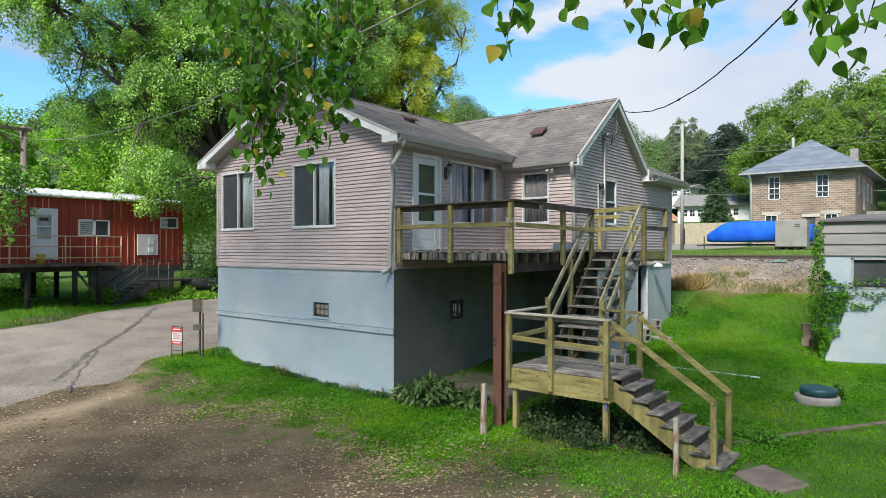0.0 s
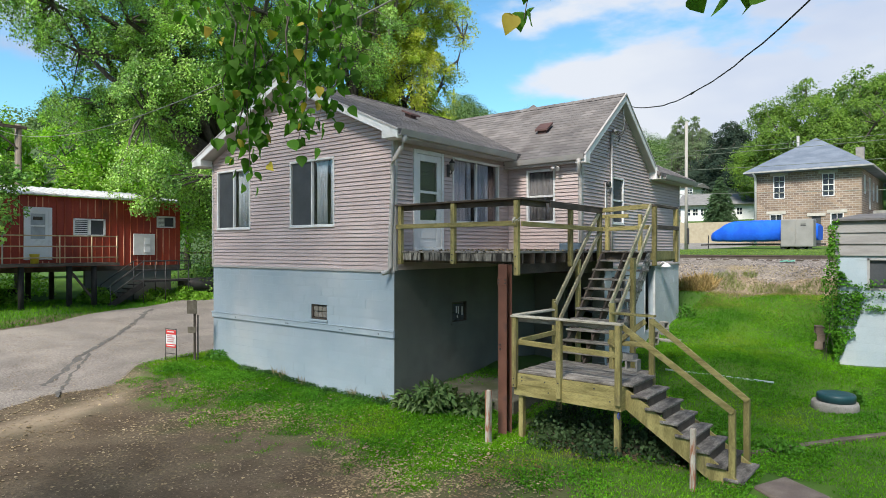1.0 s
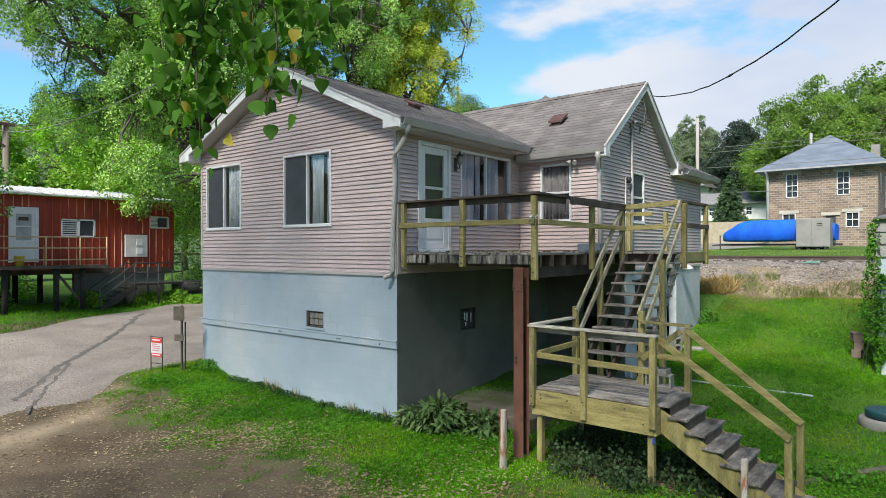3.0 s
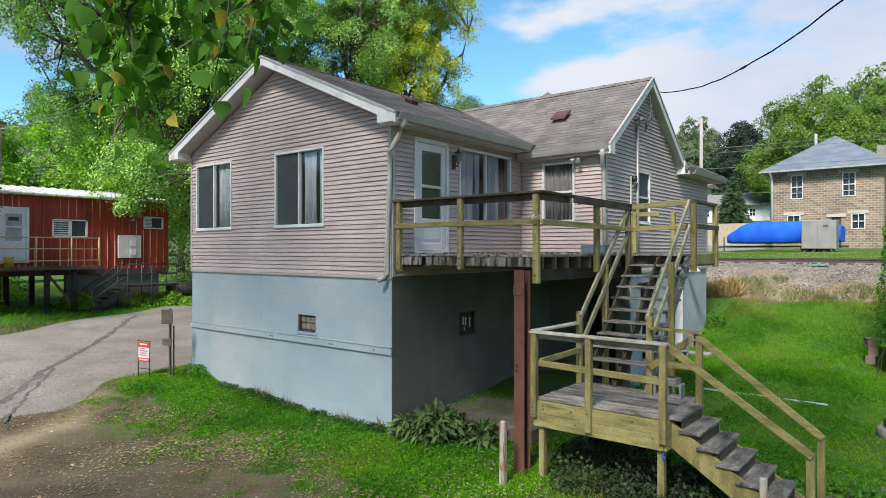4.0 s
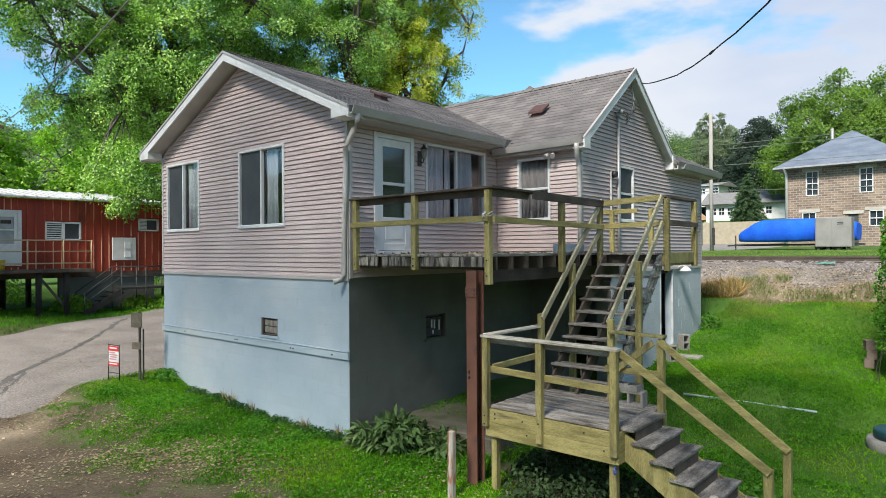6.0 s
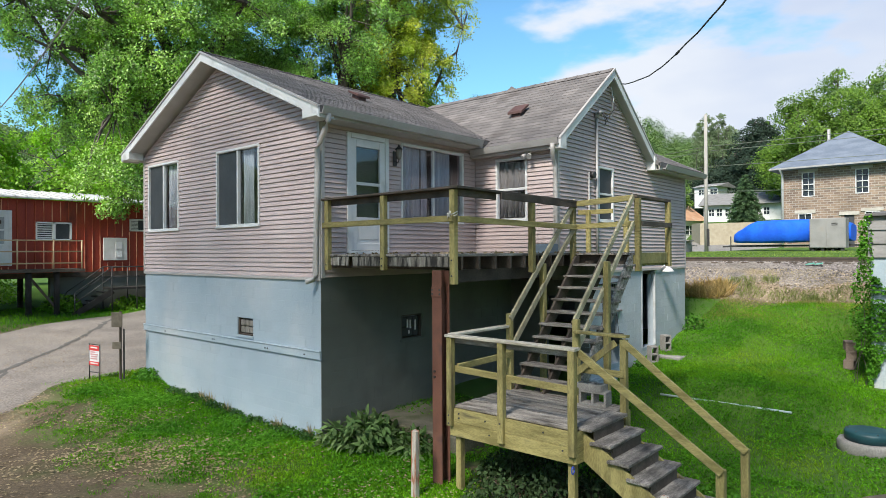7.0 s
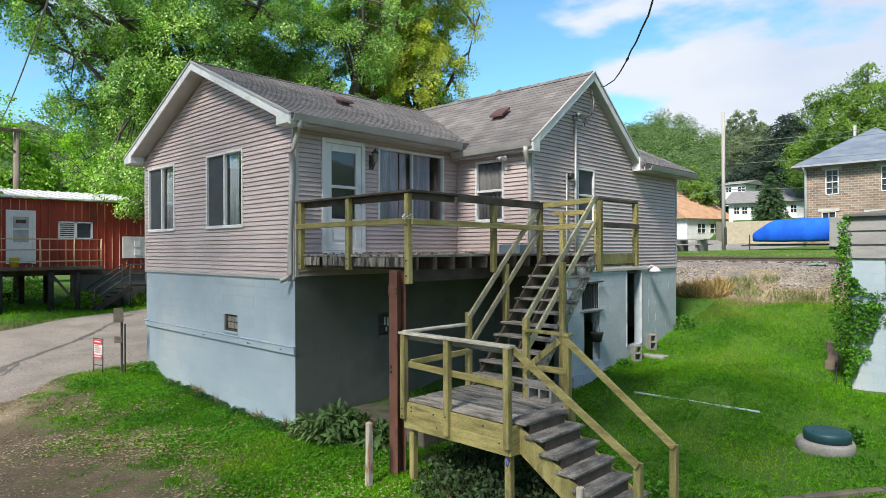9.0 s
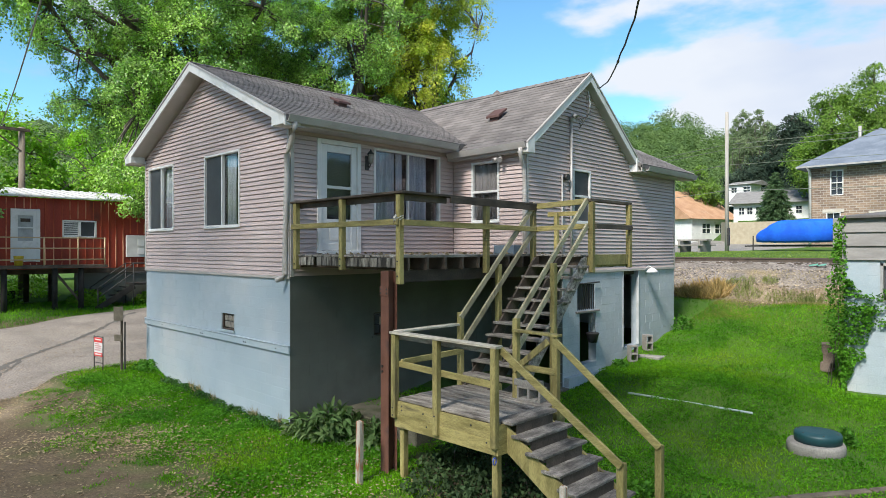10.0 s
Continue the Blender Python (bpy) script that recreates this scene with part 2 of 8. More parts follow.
LEAF_MAPLE = leaf_mat("maple_leaf", (0.110, 0.240, 0.045), (0.335, 0.515, 0.105), island=0.6, c3=(0.13, 0.26, 0.065), through_light=0.36, gloss=0.6)
LEAF_YELLOW = leaf_mat("yellowing_leaf", (0.28, 0.37, 0.03), (0.47, 0.47, 0.05), c3=(0.18, 0.33, 0.034), through_light=0.4, gloss=0.5)
# lighter leaf colour, sunlight put into it for foliage by the red house
LEAF_BRIGHT = leaf_mat("sunlit_tone_leaf", (0.175, 0.33, 0.033), (0.265, 0.45, 0.055), through_light=0.45, gloss=0.4)
LEAF_NEAR = leaf_mat("heart_leaf", (0.048, 0.130, 0.016), (0.110, 0.250, 0.028), through_light=0.55, gloss=0.28)
LEAF_OLD = leaf_mat("old_leaf", (0.33, 0.27, 0.04), (0.42, 0.33, 0.06), through_light=0.4)
LEAF_FAR = leaf_mat("far_leaf", (0.105, 0.195, 0.026), (0.18, 0.295, 0.04), island=0.4, through_light=0.4, c3=(0.081, 0.149, 0.052), gloss=0.4)
# leaf colour paled and blued to stand for distance haze on the hills
LEAF_HILL = leaf_mat("hazed_hill_leaf", (0.095, 0.165, 0.065), (0.175, 0.265, 0.090), island=0.3, through_light=0.3, c3=(0.075, 0.13, 0.075))
LEAF_POPLAR = leaf_mat("poplar_leaf", (0.13, 0.18, 0.10), (0.21, 0.27, 0.15), island=0.35, through_light=0.3)
LEAF_PINE = leaf_mat("pine_needles", (0.022, 0.042, 0.028), (0.04, 0.065, 0.042), through_light=0.1)
LEAF_SPRUCE = leaf_mat("spruce_needles", (0.06, 0.12, 0.05), (0.10, 0.17, 0.075), through_light=0.1)
LEAF_VINE = leaf_mat("vine_leaf", (0.042, 0.135, 0.014), (0.090, 0.245, 0.024), through_light=0.25)
LEAF_HOSTA = leaf_mat("dull_broad_leaf", (0.070, 0.135, 0.040), (0.190, 0.255, 0.100), island=0.45, through_light=0.25)
GRASS = leaf_mat("grass_blade", (0.050, 0.180, 0.003), (0.145, 0.345, 0.008), island=0.5, through_light=0.4, c3=(0.185, 0.300, 0.014))
MOWN = leaf_mat("pale_mown_grass", (0.120, 0.200, 0.030), (0.230, 0.310, 0.080), island=0.4, through_light=0.3)
DRYGRASS = leaf_mat("dry_grass", (0.25, 0.20, 0.10), (0.37, 0.31, 0.17), island=0.3, through_light=0.2)
TARRED = mat("tarred_timber", (0.012, 0.011, 0.010), (0.028, 0.025, 0.022), rough=0.95, scale=3, fine=40, bump=0.4)
BARK = mat("bark", (0.06, 0.05, 0.042), (0.12, 0.10, 0.085), rough=0.95, scale=4, fine=40, bump=0.8, stretch=(1, 1, 0.25), dist=0.03)

# ---- mesh tools ----
def add_box(bm, x0, x1, y0, y1, z0, z1):
    v = [bm.verts.new((x, y, z)) for z in (z0, z1) for x, y in ((x0, y0), (x1, y0), (x1, y1), (x0, y1))]
    for f in ((3, 2, 1, 0), (4, 5, 6, 7), (0, 1, 5, 4), (1, 2, 6, 5), (2, 3, 7, 6), (3, 0, 4, 7)):
        bm.faces.new([v[i] for i in f])
    return v


def add_beam(bm, p, q, w, h, up=(0, 0, 1)):
    """A bar from p to q, w across and h high."""
    p, q = Vector(p), Vector(q)
    d = (q - p).normalized()
    up = Vector(up)
    if abs(d.dot(up)) > 0.98:
        up = Vector((0, 1, 0))
    s = d.cross(up).normalized()
    u = s.cross(d)
    v = [bm.verts.new(c + s * a * w / 2 + u * b * h / 2) for c in (p, q) for a, b in ((-1, -1), (1, -1), (1, 1), (-1, 1))]
    for f in ((3, 2, 1, 0), (4, 5, 6, 7), (0, 1, 5, 4), (1, 2, 6, 5), (2, 3, 7, 6), (3, 0, 4, 7)):
        bm.faces.new([v[i] for i in f])
    return v


def add_tube(bm, points, radii, seg=8, cap=True):
    """A round tube through points."""
    rings = []
    pts = [Vector(p) for p in points]
    for i, p in enumerate(pts):
        d = (pts[min(i + 1, len(pts) - 1)] - pts[max(i - 1, 0)]).normalized()
        a = d.cross(Vector((0.31, 0.17, 0.94)) if abs(d.z) < 0.9 else Vector((1, 0.1, 0))).normalized()
        b = d.cross(a)
        r = radii[i] if isinstance(radii, (list, tuple)) else radii
        rings.append([bm.verts.new(p + (a * math.cos(2 * math.pi * k / seg) + b * math.sin(2 * math.pi * k / seg)) * r) for k in range(seg)])
    for r0, r1 in zip(rings, rings[1:]):
        for k in range(seg):
            bm.faces.new((r0[k], r0[(k + 1) % seg], r1[(k + 1) % seg], r1[k])).smooth = True
    if cap:
        bm.faces.new(rings[0][::-1])
        bm.faces.new(rings[-1])


def add_prism(bm, poly, depth):
    """A flat polygon (points in space) pushed out along the vector depth."""
    depth = Vector(depth)
    a = [bm.verts.new(p) for p in poly]
    b = [bm.verts.new(Vector(p) + depth) for p in poly]
    bm.faces.new(a[::-1])
    bm.faces.new(b)
    n = len(a)
    for i in range(n):
        bm.faces.new((a[i], a[(i + 1) % n], b[(i + 1) % n], b[i]))


def finish(bm, bevel=0.0):
    bmesh.ops.recalc_face_normals(bm, faces=bm.faces)
    if bevel:
        bmesh.ops.bevel(bm, geom=list(bm.edges), offset=bevel, segments=1, affect="EDGES", clamp_overlap=True)
    return bm


def mesh_of(name, bm, material):
    me = bpy.data.meshes.new(name)
    bm.to_mesh(me)
    bm.free()
    me.materials.append(material)
    return me


def part(name, bm, material, parent, label=""):
    ob = new(name, mesh_of(name, bm, material))
    ob.parent = parent
    return tagged(ob, label)


def solid(name, bm, material, label, category, kind="", group=""):
    return tagged(new(name, mesh_of(name, bm, material)), label, category, group, kind)


def thing(name, label, category, at=(0, 0, 0), group="", kind=""):
    ob = new(name)
    ob.location = at
    ob.empty_display_size = 0.2
    return tagged(ob, label, category, group, kind)


def hang(ob, parent):
    """Makes ob a child where it stands; parents made by thing() only shift."""
    ob.parent = parent
    ob.matrix_parent_inverse = Matrix.Translation(parent.location).inverted()
    return ob


def piece(name, mesh, parent, m=None):
    ob = new(name, mesh)
    ob.parent = parent
    if m is not None:
        ob.matrix_basis = m
    return ob


def bar(name, p, q, w, h, material, parent, label="", bevel=0.004, up=(0, 0, 1)):
    bm = bmesh.new()
    add_beam(bm, p, q, w, h, up)
    return part(name, finish(bm, bevel), material, parent, label)


def block(name, x0, x1, y0, y1, z0, z1, material, parent, label="", bevel=0.0):
    bm = bmesh.new()
    add_box(bm, x0, x1, y0, y1, z0, z1)
    return part(name, finish(bm, bevel), material, parent, label)


def raw_mesh(name, verts, faces, material, smooth=False):
    me = bpy.data.meshes.new(name)
    me.from_pydata(verts, [], faces)
    me.materials.append(material)
    if smooth:
        me.polygons.foreach_set("use_smooth", [True] * len(me.polygons))
    me.update()
    return me


def leaf_cloud(name, centres, sizes, material, rng, droop=0.3, fold=0.25, wide=0.55, up=None, normals=None):
    """Many small folded leaves, each of four corners, at the centres, as one mesh."""
    n = len(centres)
    d = rng.normal(size=(n, 3))
    d[:, 2] -= droop
    d /= np.linalg.norm(d, axis=1)[:, None]
    if up is not None:
        d = up
    r = rng.normal(size=(n, 3))
    if normals is not None:
        d -= normals * (d * normals).sum(1)[:, None] * 0.85
        d /= np.linalg.norm(d, axis=1)[:, None]
        r = normals
    s = np.cross(d, r)
    s /= np.linalg.norm(s, axis=1)[:, None] + 1e-9
    w = np.cross(d, s)
    L = np.asarray(sizes)[:, None]
    base = centres - d * L * 0.5
    tip = centres + d * L * 0.5
    mid = centres - d * L * 0.1 + w * L * fold * 0.5
    v = np.stack((base, mid + s * L * wide * 0.5, tip, mid - s * L * wide * 0.5), axis=1).reshape(-1, 3)
    me = bpy.data.meshes.new(name)
    me.vertices.add(4 * n)
    me.vertices.foreach_set("co", v.astype(np.float32).ravel())
    tri = np.arange(n)[:, None] * 4 + np.array([[0, 1, 2, 0, 2, 3]])
    me.loops.add(6 * n)
    me.loops.foreach_set("vertex_index", tri.astype(np.int32).ravel())
    me.polygons.add(2 * n)
    me.polygons.foreach_set("loop_start", np.arange(0, 6 * n, 3, dtype=np.int32))
    me.polygons.foreach_set("loop_total", np.full(2 * n, 3, dtype=np.int32))
    me.materials.append(material)
    me.update(calc_edges=True)
    return me

# ---- the lie of the land ----
LAND = np.array([
    (0, 0, 0), (-6.7, 0, .30), (-4.4, 0, .1), (-2.3, 0, .0), (0, 2.4, .2), (0, 4, .4), (2, 5.8, .15), (2, 7.4, .4), (2, 9.5, .72), (2, 11.2, .95),
    (-3, -3.2, -.06), (-.7, -2.7, -.12), (-3.1, -4.7, -.15), (1.1, -2.5, -.15), (3.8, -.6, -.1), (-.5, -5, -.15), (2, -2.3, -.22), (-5, -4.6, -.02),
    (-1.8, -1.5, -.05), (.7, -1.4, -.17), (2, -.8, -.17), (4.2, 7.8, .5), (5.5, 9.6, .6), (6.3, 3.9, -.1), (-4.6, -1.7, .16), (-7.2, -1.3, .26),
    (-9.8, -1.4, .45), (-6.2, -4.2, .05), (-18, 2.3, .74), (-20, 1.4, .95), (7, 5.6, .0), (7, 8.9, .32), (6.6, .7, -.17), (7.6, -.5, -.2),
    (9, -6, -.3), (5, -7, -.3), (-2, -12, -.3), (12, 5, 0), (9, 9, .4), (9.5, -11, -.3), (-14, -3, .6), (-21, 9, .95), (-9, 4, .5),
    (3, 12.5, 1.3), (1, 14, 1.65), (5, 14, 1.65), (9, 14, 1.6), (-8, 13, 1.3), (2, 16.5, 2.1), (6, 16.5, 2.1), (-2, 16.5, 2.1), (12, 16.5, 2.1),
    (3, 4, .0), (4, 3, -.05), (3.5, 1, -.1), (20, 0, 0), (20, -15, -.3), (-25, -12, .9), (-10, -15, .3), (-32, 5, 1.4), (-30, 18, 2)], dtype=float)
FAR_Y = np.array([18.0, 19.0, 22.0, 30.0, 40.0, 46.0, 52.3, 53.0, 55.0, 62.0, 80.0, 120.0])
FAR_Z = np.array([2.55, 2.75, 2.85, 3.05, 3.22, 3.45, 3.72, 5.5, 5.85, 6.2, 10.0, 22.0])
FAR_LOW = np.array([2.55, 2.75, 2.85, 3.05, 3.2, 3.45, 3.7, 3.7, 3.9, 4.2, 8.6, 22.0])   # the lane side


def land(x, y):
    """Height of the ground at x, y (numbers or arrays)."""
    x, y = np.asarray(x, float), np.asarray(y, float)
    d2 = (x[..., None] - LAND[:, 0]) ** 2 + (y[..., None] - LAND[:, 1]) ** 2 + 0.25
    w = d2 ** -1.7
    near = (w * LAND[:, 2]).sum(-1) / w.sum(-1)
    far = np.interp(y, FAR_Y, FAR_Z)
    side_k = np.clip((-9.8 - 0.46 * (y - 52) - x) / 0.8, 0, 1)
    far = far + (np.interp(y, FAR_Y, FAR_LOW) - far) * side_k
    k = np.clip((y - 15.5) / 2.5, 0, 1)
    k = k * k * (3 - 2 * k) * np.clip((x + 24) / 8, 0, 1)
    return near * (1 - k) + far * k


def lz(x, y):
    return float(land(x, y))


def wob(x, y, s=1.0):
    return noise.noise(Vector((x * s, y * s, 3.7)))


# drive of gravel and dirt: the grass begins behind this line in plan
DRIVE_X = np.array([-9.0, -7.3, -6.0, -4.1, -1.3, 1.6, 4.0, 5.6, 8.0, 14.0])
DRIVE_Y = np.array([-2.2, -1.9, -2.2, -2.35, -2.35, -2.55, -2.2, -2.3, -3.2, -6.0])


def grassy(x, y):
    """How much grass grows: 0 on the drive, 1 on the lawn."""
    edge = np.interp(x, DRIVE_X, DRIVE_Y)
    g = (y - edge) / 1.7 + 0.42 + 0.75 * wob(x, y, 1.3) + 0.7 * wob(x + 9, y, 4.0)
    under = max(0.0, 1.0 - abs(x - 1.6) / 1.9) * max(0.0, 1.0 - abs(y - 3.1) / 3.1)
    g -= 6 * under
    g -= 5 * max(0.0, 1.0 - abs(x - 4.3) / 2.1) * max(0.0, 1.0 - abs(y - 0.85) / 1.1)
    if x < -7.2 and y < 2:
        g = min(g, (x + 9.5) * 0.2)
    if y > 14.0:
        g = min(g, 1.0) - (y - 14.0) * 1.1 + 0.6 * wob(x, y, 0.9)
    if y > 20.8:
        g = 1.0
    if x < -17.0:
        g = 1.0
    return min(1.0, max(0.0, g))


ground_mat = mat("soil_and_turf", (0.068, 0.046, 0.026), (0.122, 0.090, 0.055), rough=0.95, scale=1.3, fine=55, bump=0.8, c3=(0.052, 0.046, 0.020), speck=0.3, speck_scale=22, stain_scale=0.6, dist=0.02)
gt = ground_mat.node_tree
gp = gt.nodes["Principled BSDF"]
soil = gp.inputs["Base Color"].links[0].from_socket
att = gt.nodes.new("ShaderNodeAttribute")
att.attribute_name = "turf"
tn = gt.nodes.new("ShaderNodeTexNoise")
tn.inputs["Scale"].default_value, tn.inputs["Detail"].default_value = 1.1, 8.0
gg = gt.nodes.new("ShaderNodeNewGeometry")
gt.links.new(gg.outputs["Position"], tn.inputs["Vector"])
tr = gt.nodes.new("ShaderNodeValToRGB")
tr.color_ramp.elements[0].position, tr.color_ramp.elements[0].color = 0.3, (0.036, 0.095, 0.005, 1)
tr.color_ramp.elements[1].position, tr.color_ramp.elements[1].color = 0.75, (0.070, 0.145, 0.009, 1)
gt.links.new(tn.outputs["Fac"], tr.inputs["Fac"])
gm = gt.nodes.new("ShaderNodeMixRGB")
gt.links.new(att.outputs["Fac"], gm.inputs["Fac"])
sand_at = gt.nodes.new("ShaderNodeAttribute")
sand_at.attribute_name = "sand"
sand = gt.nodes.new("ShaderNodeMixRGB")
sand.inputs["Color2"].default_value = (0.29, 0.225, 0.155, 1)
gt.links.new(sand_at.outputs["Fac"], sand.inputs["Fac"])
gt.links.new(soil, sand.inputs["Color1"])
gt.links.new(sand.outputs[0], gm.inputs["Color1"])
gt.links.new(tr.outputs["Color"], gm.inputs["Color2"])
gt.links.new(gm.outputs[0], gp.inputs["Base Color"])

gx = np.concatenate((np.linspace(-900, -60, 22), np.linspace(-52, -24, 15), np.linspace(-22.5, -10, 30), np.arange(-9.6, 11.0, 0.22), np.linspace(11.6, 40, 26), np.linspace(50, 900, 20)))
gy = np.concatenate((np.linspace(-900, -50, 16), np.linspace(-40, -9, 20), np.arange(-8.6, 20.6, 0.22), np.linspace(21, 60, 50), np.linspace(64, 130, 20), np.linspace(150, 1500, 18)))
GX, GY = np.meshgrid(gx, gy)
GZ = land(GX, GY)
verts = [(float(x), float(y), float(z) + 0.03 * wob(x, y, 0.8)) for x, y, z in zip(GX.ravel(), GY.ravel(), GZ.ravel())]
nx = len(gx)
faces = [(j * nx + i, j * nx + i + 1, (j + 1) * nx + i + 1, (j + 1) * nx + i) for j in range(len(gy) - 1) for i in range(nx - 1)]
gme = raw_mesh("ground", verts, faces, ground_mat, smooth=True)
turf = gme.attributes.new("turf", "FLOAT", "POINT")
turf.data.foreach_set("value", [grassy(v[0], v[1] + 0.25) * (0.62 + 0.38 * grassy(v[0], v[1] - 0.8)) for v in verts])
EDGE = np.array(((-4.4, -14.0), (-4.25, -6.2), (-4.6, -4.8), (-5.0, -3.7), (-5.3, -3.0), (-6.2, -2.3)))


def sandy(x, y):
    """Pale sand: a strip where the drive meets the asphalt, and the foot of the railway bank."""
    if 13.9 < y < 18.2 and -9 < x < 18:
        return max(0.0, min(1.0, (y - 14.3 + 1.2 * wob(x, y, 0.9)) / 0.6, (18.2 - y) / 0.8)) * (0.65 + 0.5 * wob(x + 5, y, 1.6))
    if not -14 < y < -2:
        return 0.0
    d = abs(x - float(np.interp(y, EDGE[:, 1], EDGE[:, 0]))) + 0.35 * wob(x, y, 1.7)
    return max(0.0, min(1.0, 1.15 - d / 0.55)) * 0.85


dust = gme.attributes.new("sand", "FLOAT", "POINT")
dust.data.foreach_set("value", [sandy(v[0], v[1]) for v in verts])
ground = tagged(new("ground", gme), "dirt drive with fallen leaves running into a green lawn", "ground", kind="structure")


def sheet(name, poly_rows, material, label, category, lift=0.012, step=0.35):
    """A thin sheet between two lines in plan (lists of x, y of equal length), laid on the land."""
    a, b = [np.array(r, float) for r in poly_rows]
    t = np.linspace(0, len(a) - 1, int(max(np.abs(np.diff(a, axis=0)).sum(), 2) / step))
    A = np.stack([np.interp(t, np.arange(len(a)), a[:, k]) for k in (0, 1)], 1)
    B = np.stack([np.interp(t, np.arange(len(b)), b[:, k]) for k in (0, 1)], 1)
    m = int(max(np.linalg.norm(A - B, axis=1).max() / step, 2))
    vs, fs = [], []
    for i in range(len(t)):
        for j in range(m + 1):
            p = A[i] + (B[i] - A[i]) * j / m
            if 0 < i < len(t) - 1 and j in (0, m):
                p = p + 0.12 * np.array((wob(p[0], p[1], 2.1), wob(p[0] + 5, p[1], 2.1)))
            drop = 0.05 if j in (0, m) else 0.0
            vs.append((p[0], p[1], lz(p[0], p[1]) + 0.03 * wob(p[0], p[1], 0.8) + lift - drop))
    for i in range(len(t) - 1):
        for j in range(m):
            k = i * (m + 1) + j
            fs.append((k, k + 1, k + m + 2, k + m + 1))
    return tagged(new(name, raw_mesh(name, vs, fs, material, smooth=True)), label, category, kind="structure")


road = sheet("road", ([(-4.6, -16), (-5.2, -7), (-5.6, -5.4), (-6.1, -4.2), (-5.9, -2.95), (-7.1, -1.75), (-7.7, 1.0), (-9, 6), (-13, 13), (-20, 22)],
                      [(-16, -16), (-15, -7), (-14.8, -5), (-14.6, -3.6), (-14.5, -2.9), (-15.6, -1.0), (-16.8, 1.2), (-17.9, 3.6), (-20.5, 8), (-30, 20)]),
             ASPHALT, "worn pale asphalt road with dark cracks", "road", lift=0.03)
sheet("road_2", ([(-26, 30), (-9.5, 29), (-6.0, 36), (-5.2, 39.0), (-3.6, 43.0), (-3.0, 51.6), (-10.2, 51.7), (-13.9, 59)], [(-36, 40), (-26, 43), (-23, 45), (-21.5, 47), (-20.8, 49), (-20, 53), (-19.2, 56), (-18.4, 60.5)]),
                  CONCRETE, "pale concrete lane rising beyond the railway", "road", lift=0.05, step=1.0)

STONEBED = mat("stony_bed", (0.135, 0.115, 0.098), (0.235, 0.205, 0.175), rough=0.95, scale=1.2, fine=40, bump=0.9, c3=(0.24, 0.19, 0.12), stain_scale=0.5, speck=0.5, speck_scale=14, dist=0.03)
sheet("ballast_bed", ([(-16, 15.9), (-4, 15.6), (4, 15.9), (18, 15.7)], [(-16, 22.0), (-4, 22.1), (4, 22.0), (18, 22.1)]), STONEBED, "bed of grey broken stone under the rails", "ballast", lift=0.02, step=0.5)


def crack(points, w):
    bm = bmesh.new()
    rows = []
    for i, (x, y) in enumerate(points):
        k = w * (0.5 + abs(wob(x, y, 5.0)) * 1.4) * (0.3 if i in (0, len(points) - 1) else 1)
        z = lz(x, y) + 0.03 * wob(x, y, 0.8) + 0.036
        rows.append((bm.verts.new((x - k * 0.4, y - k, z)), bm.verts.new((x + k * 0.4, y + k, z))))
    for (a, b), (c, d) in zip(rows, rows[1:]):
        bm.faces.new((a, c, d, b))
    return bm


def wander(p, q, n, amp, seed):
    r = random.Random(seed)
    out = []
    for i in range(n + 1):
        k = i / n
        out.append((p[0] + (q[0] - p[0]) * k + r.uniform(-amp, amp), p[1] + (q[1] - p[1]) * k + r.uniform(-amp, amp)))
    return out


tar = thing("tar_seam", "dark tar seam along cracks in the asphalt", "road crack", kind="structure")
part("seam", crack(wander((-7.2, -4.0), (-9.5, -1.95), 20, 0.05, 2) + wander((-9.7, -1.8), (-12.7, 0.35), 22, 0.06, 5) + wander((-12.9, 0.5), (-16.4, 3.2), 20, 0.07, 9), 0.085), TAR, tar)
part("seam", crack(wander((-5.75, -4.2), (-6.0, -4.1), 3, 0.02, 6) + wander((-6.1, -4.05), (-7.7, -3.2), 14, 0.04, 4) + wander((-7.9, -3.0), (-13.3, 0.75), 34, 0.06, 8), 0.04), TAR, tar)

# ---- the house ----
house = thing("house", "two-storey house with taupe vinyl siding over pale blue painted concrete block", "house")


class Plane:
    """A wall's plane: u runs along it, d out of it."""

    def __init__(self, origin, along, outward):
        self.o, self.u, self.n = Vector(origin), Vector(along), Vector(outward)

    def at(self, u, z, d=0.0):
        return self.o + self.u * u + self.n * d + Vector((0, 0, z))

    def box(self, bm, u0, u1, z0, z1, d0, d1):
        v = [bm.verts.new(self.at(u, z, d)) for z in (z0, z1) for u, d in ((u0, d0), (u1, d0), (u1, d1), (u0, d1))]
        for f in ((3, 2, 1, 0), (4, 5, 6, 7), (0, 1, 5, 4), (1, 2, 6, 5), (2, 3, 7, 6), (3, 0, 4, 7)):
            bm.faces.new([v[i] for i in f])


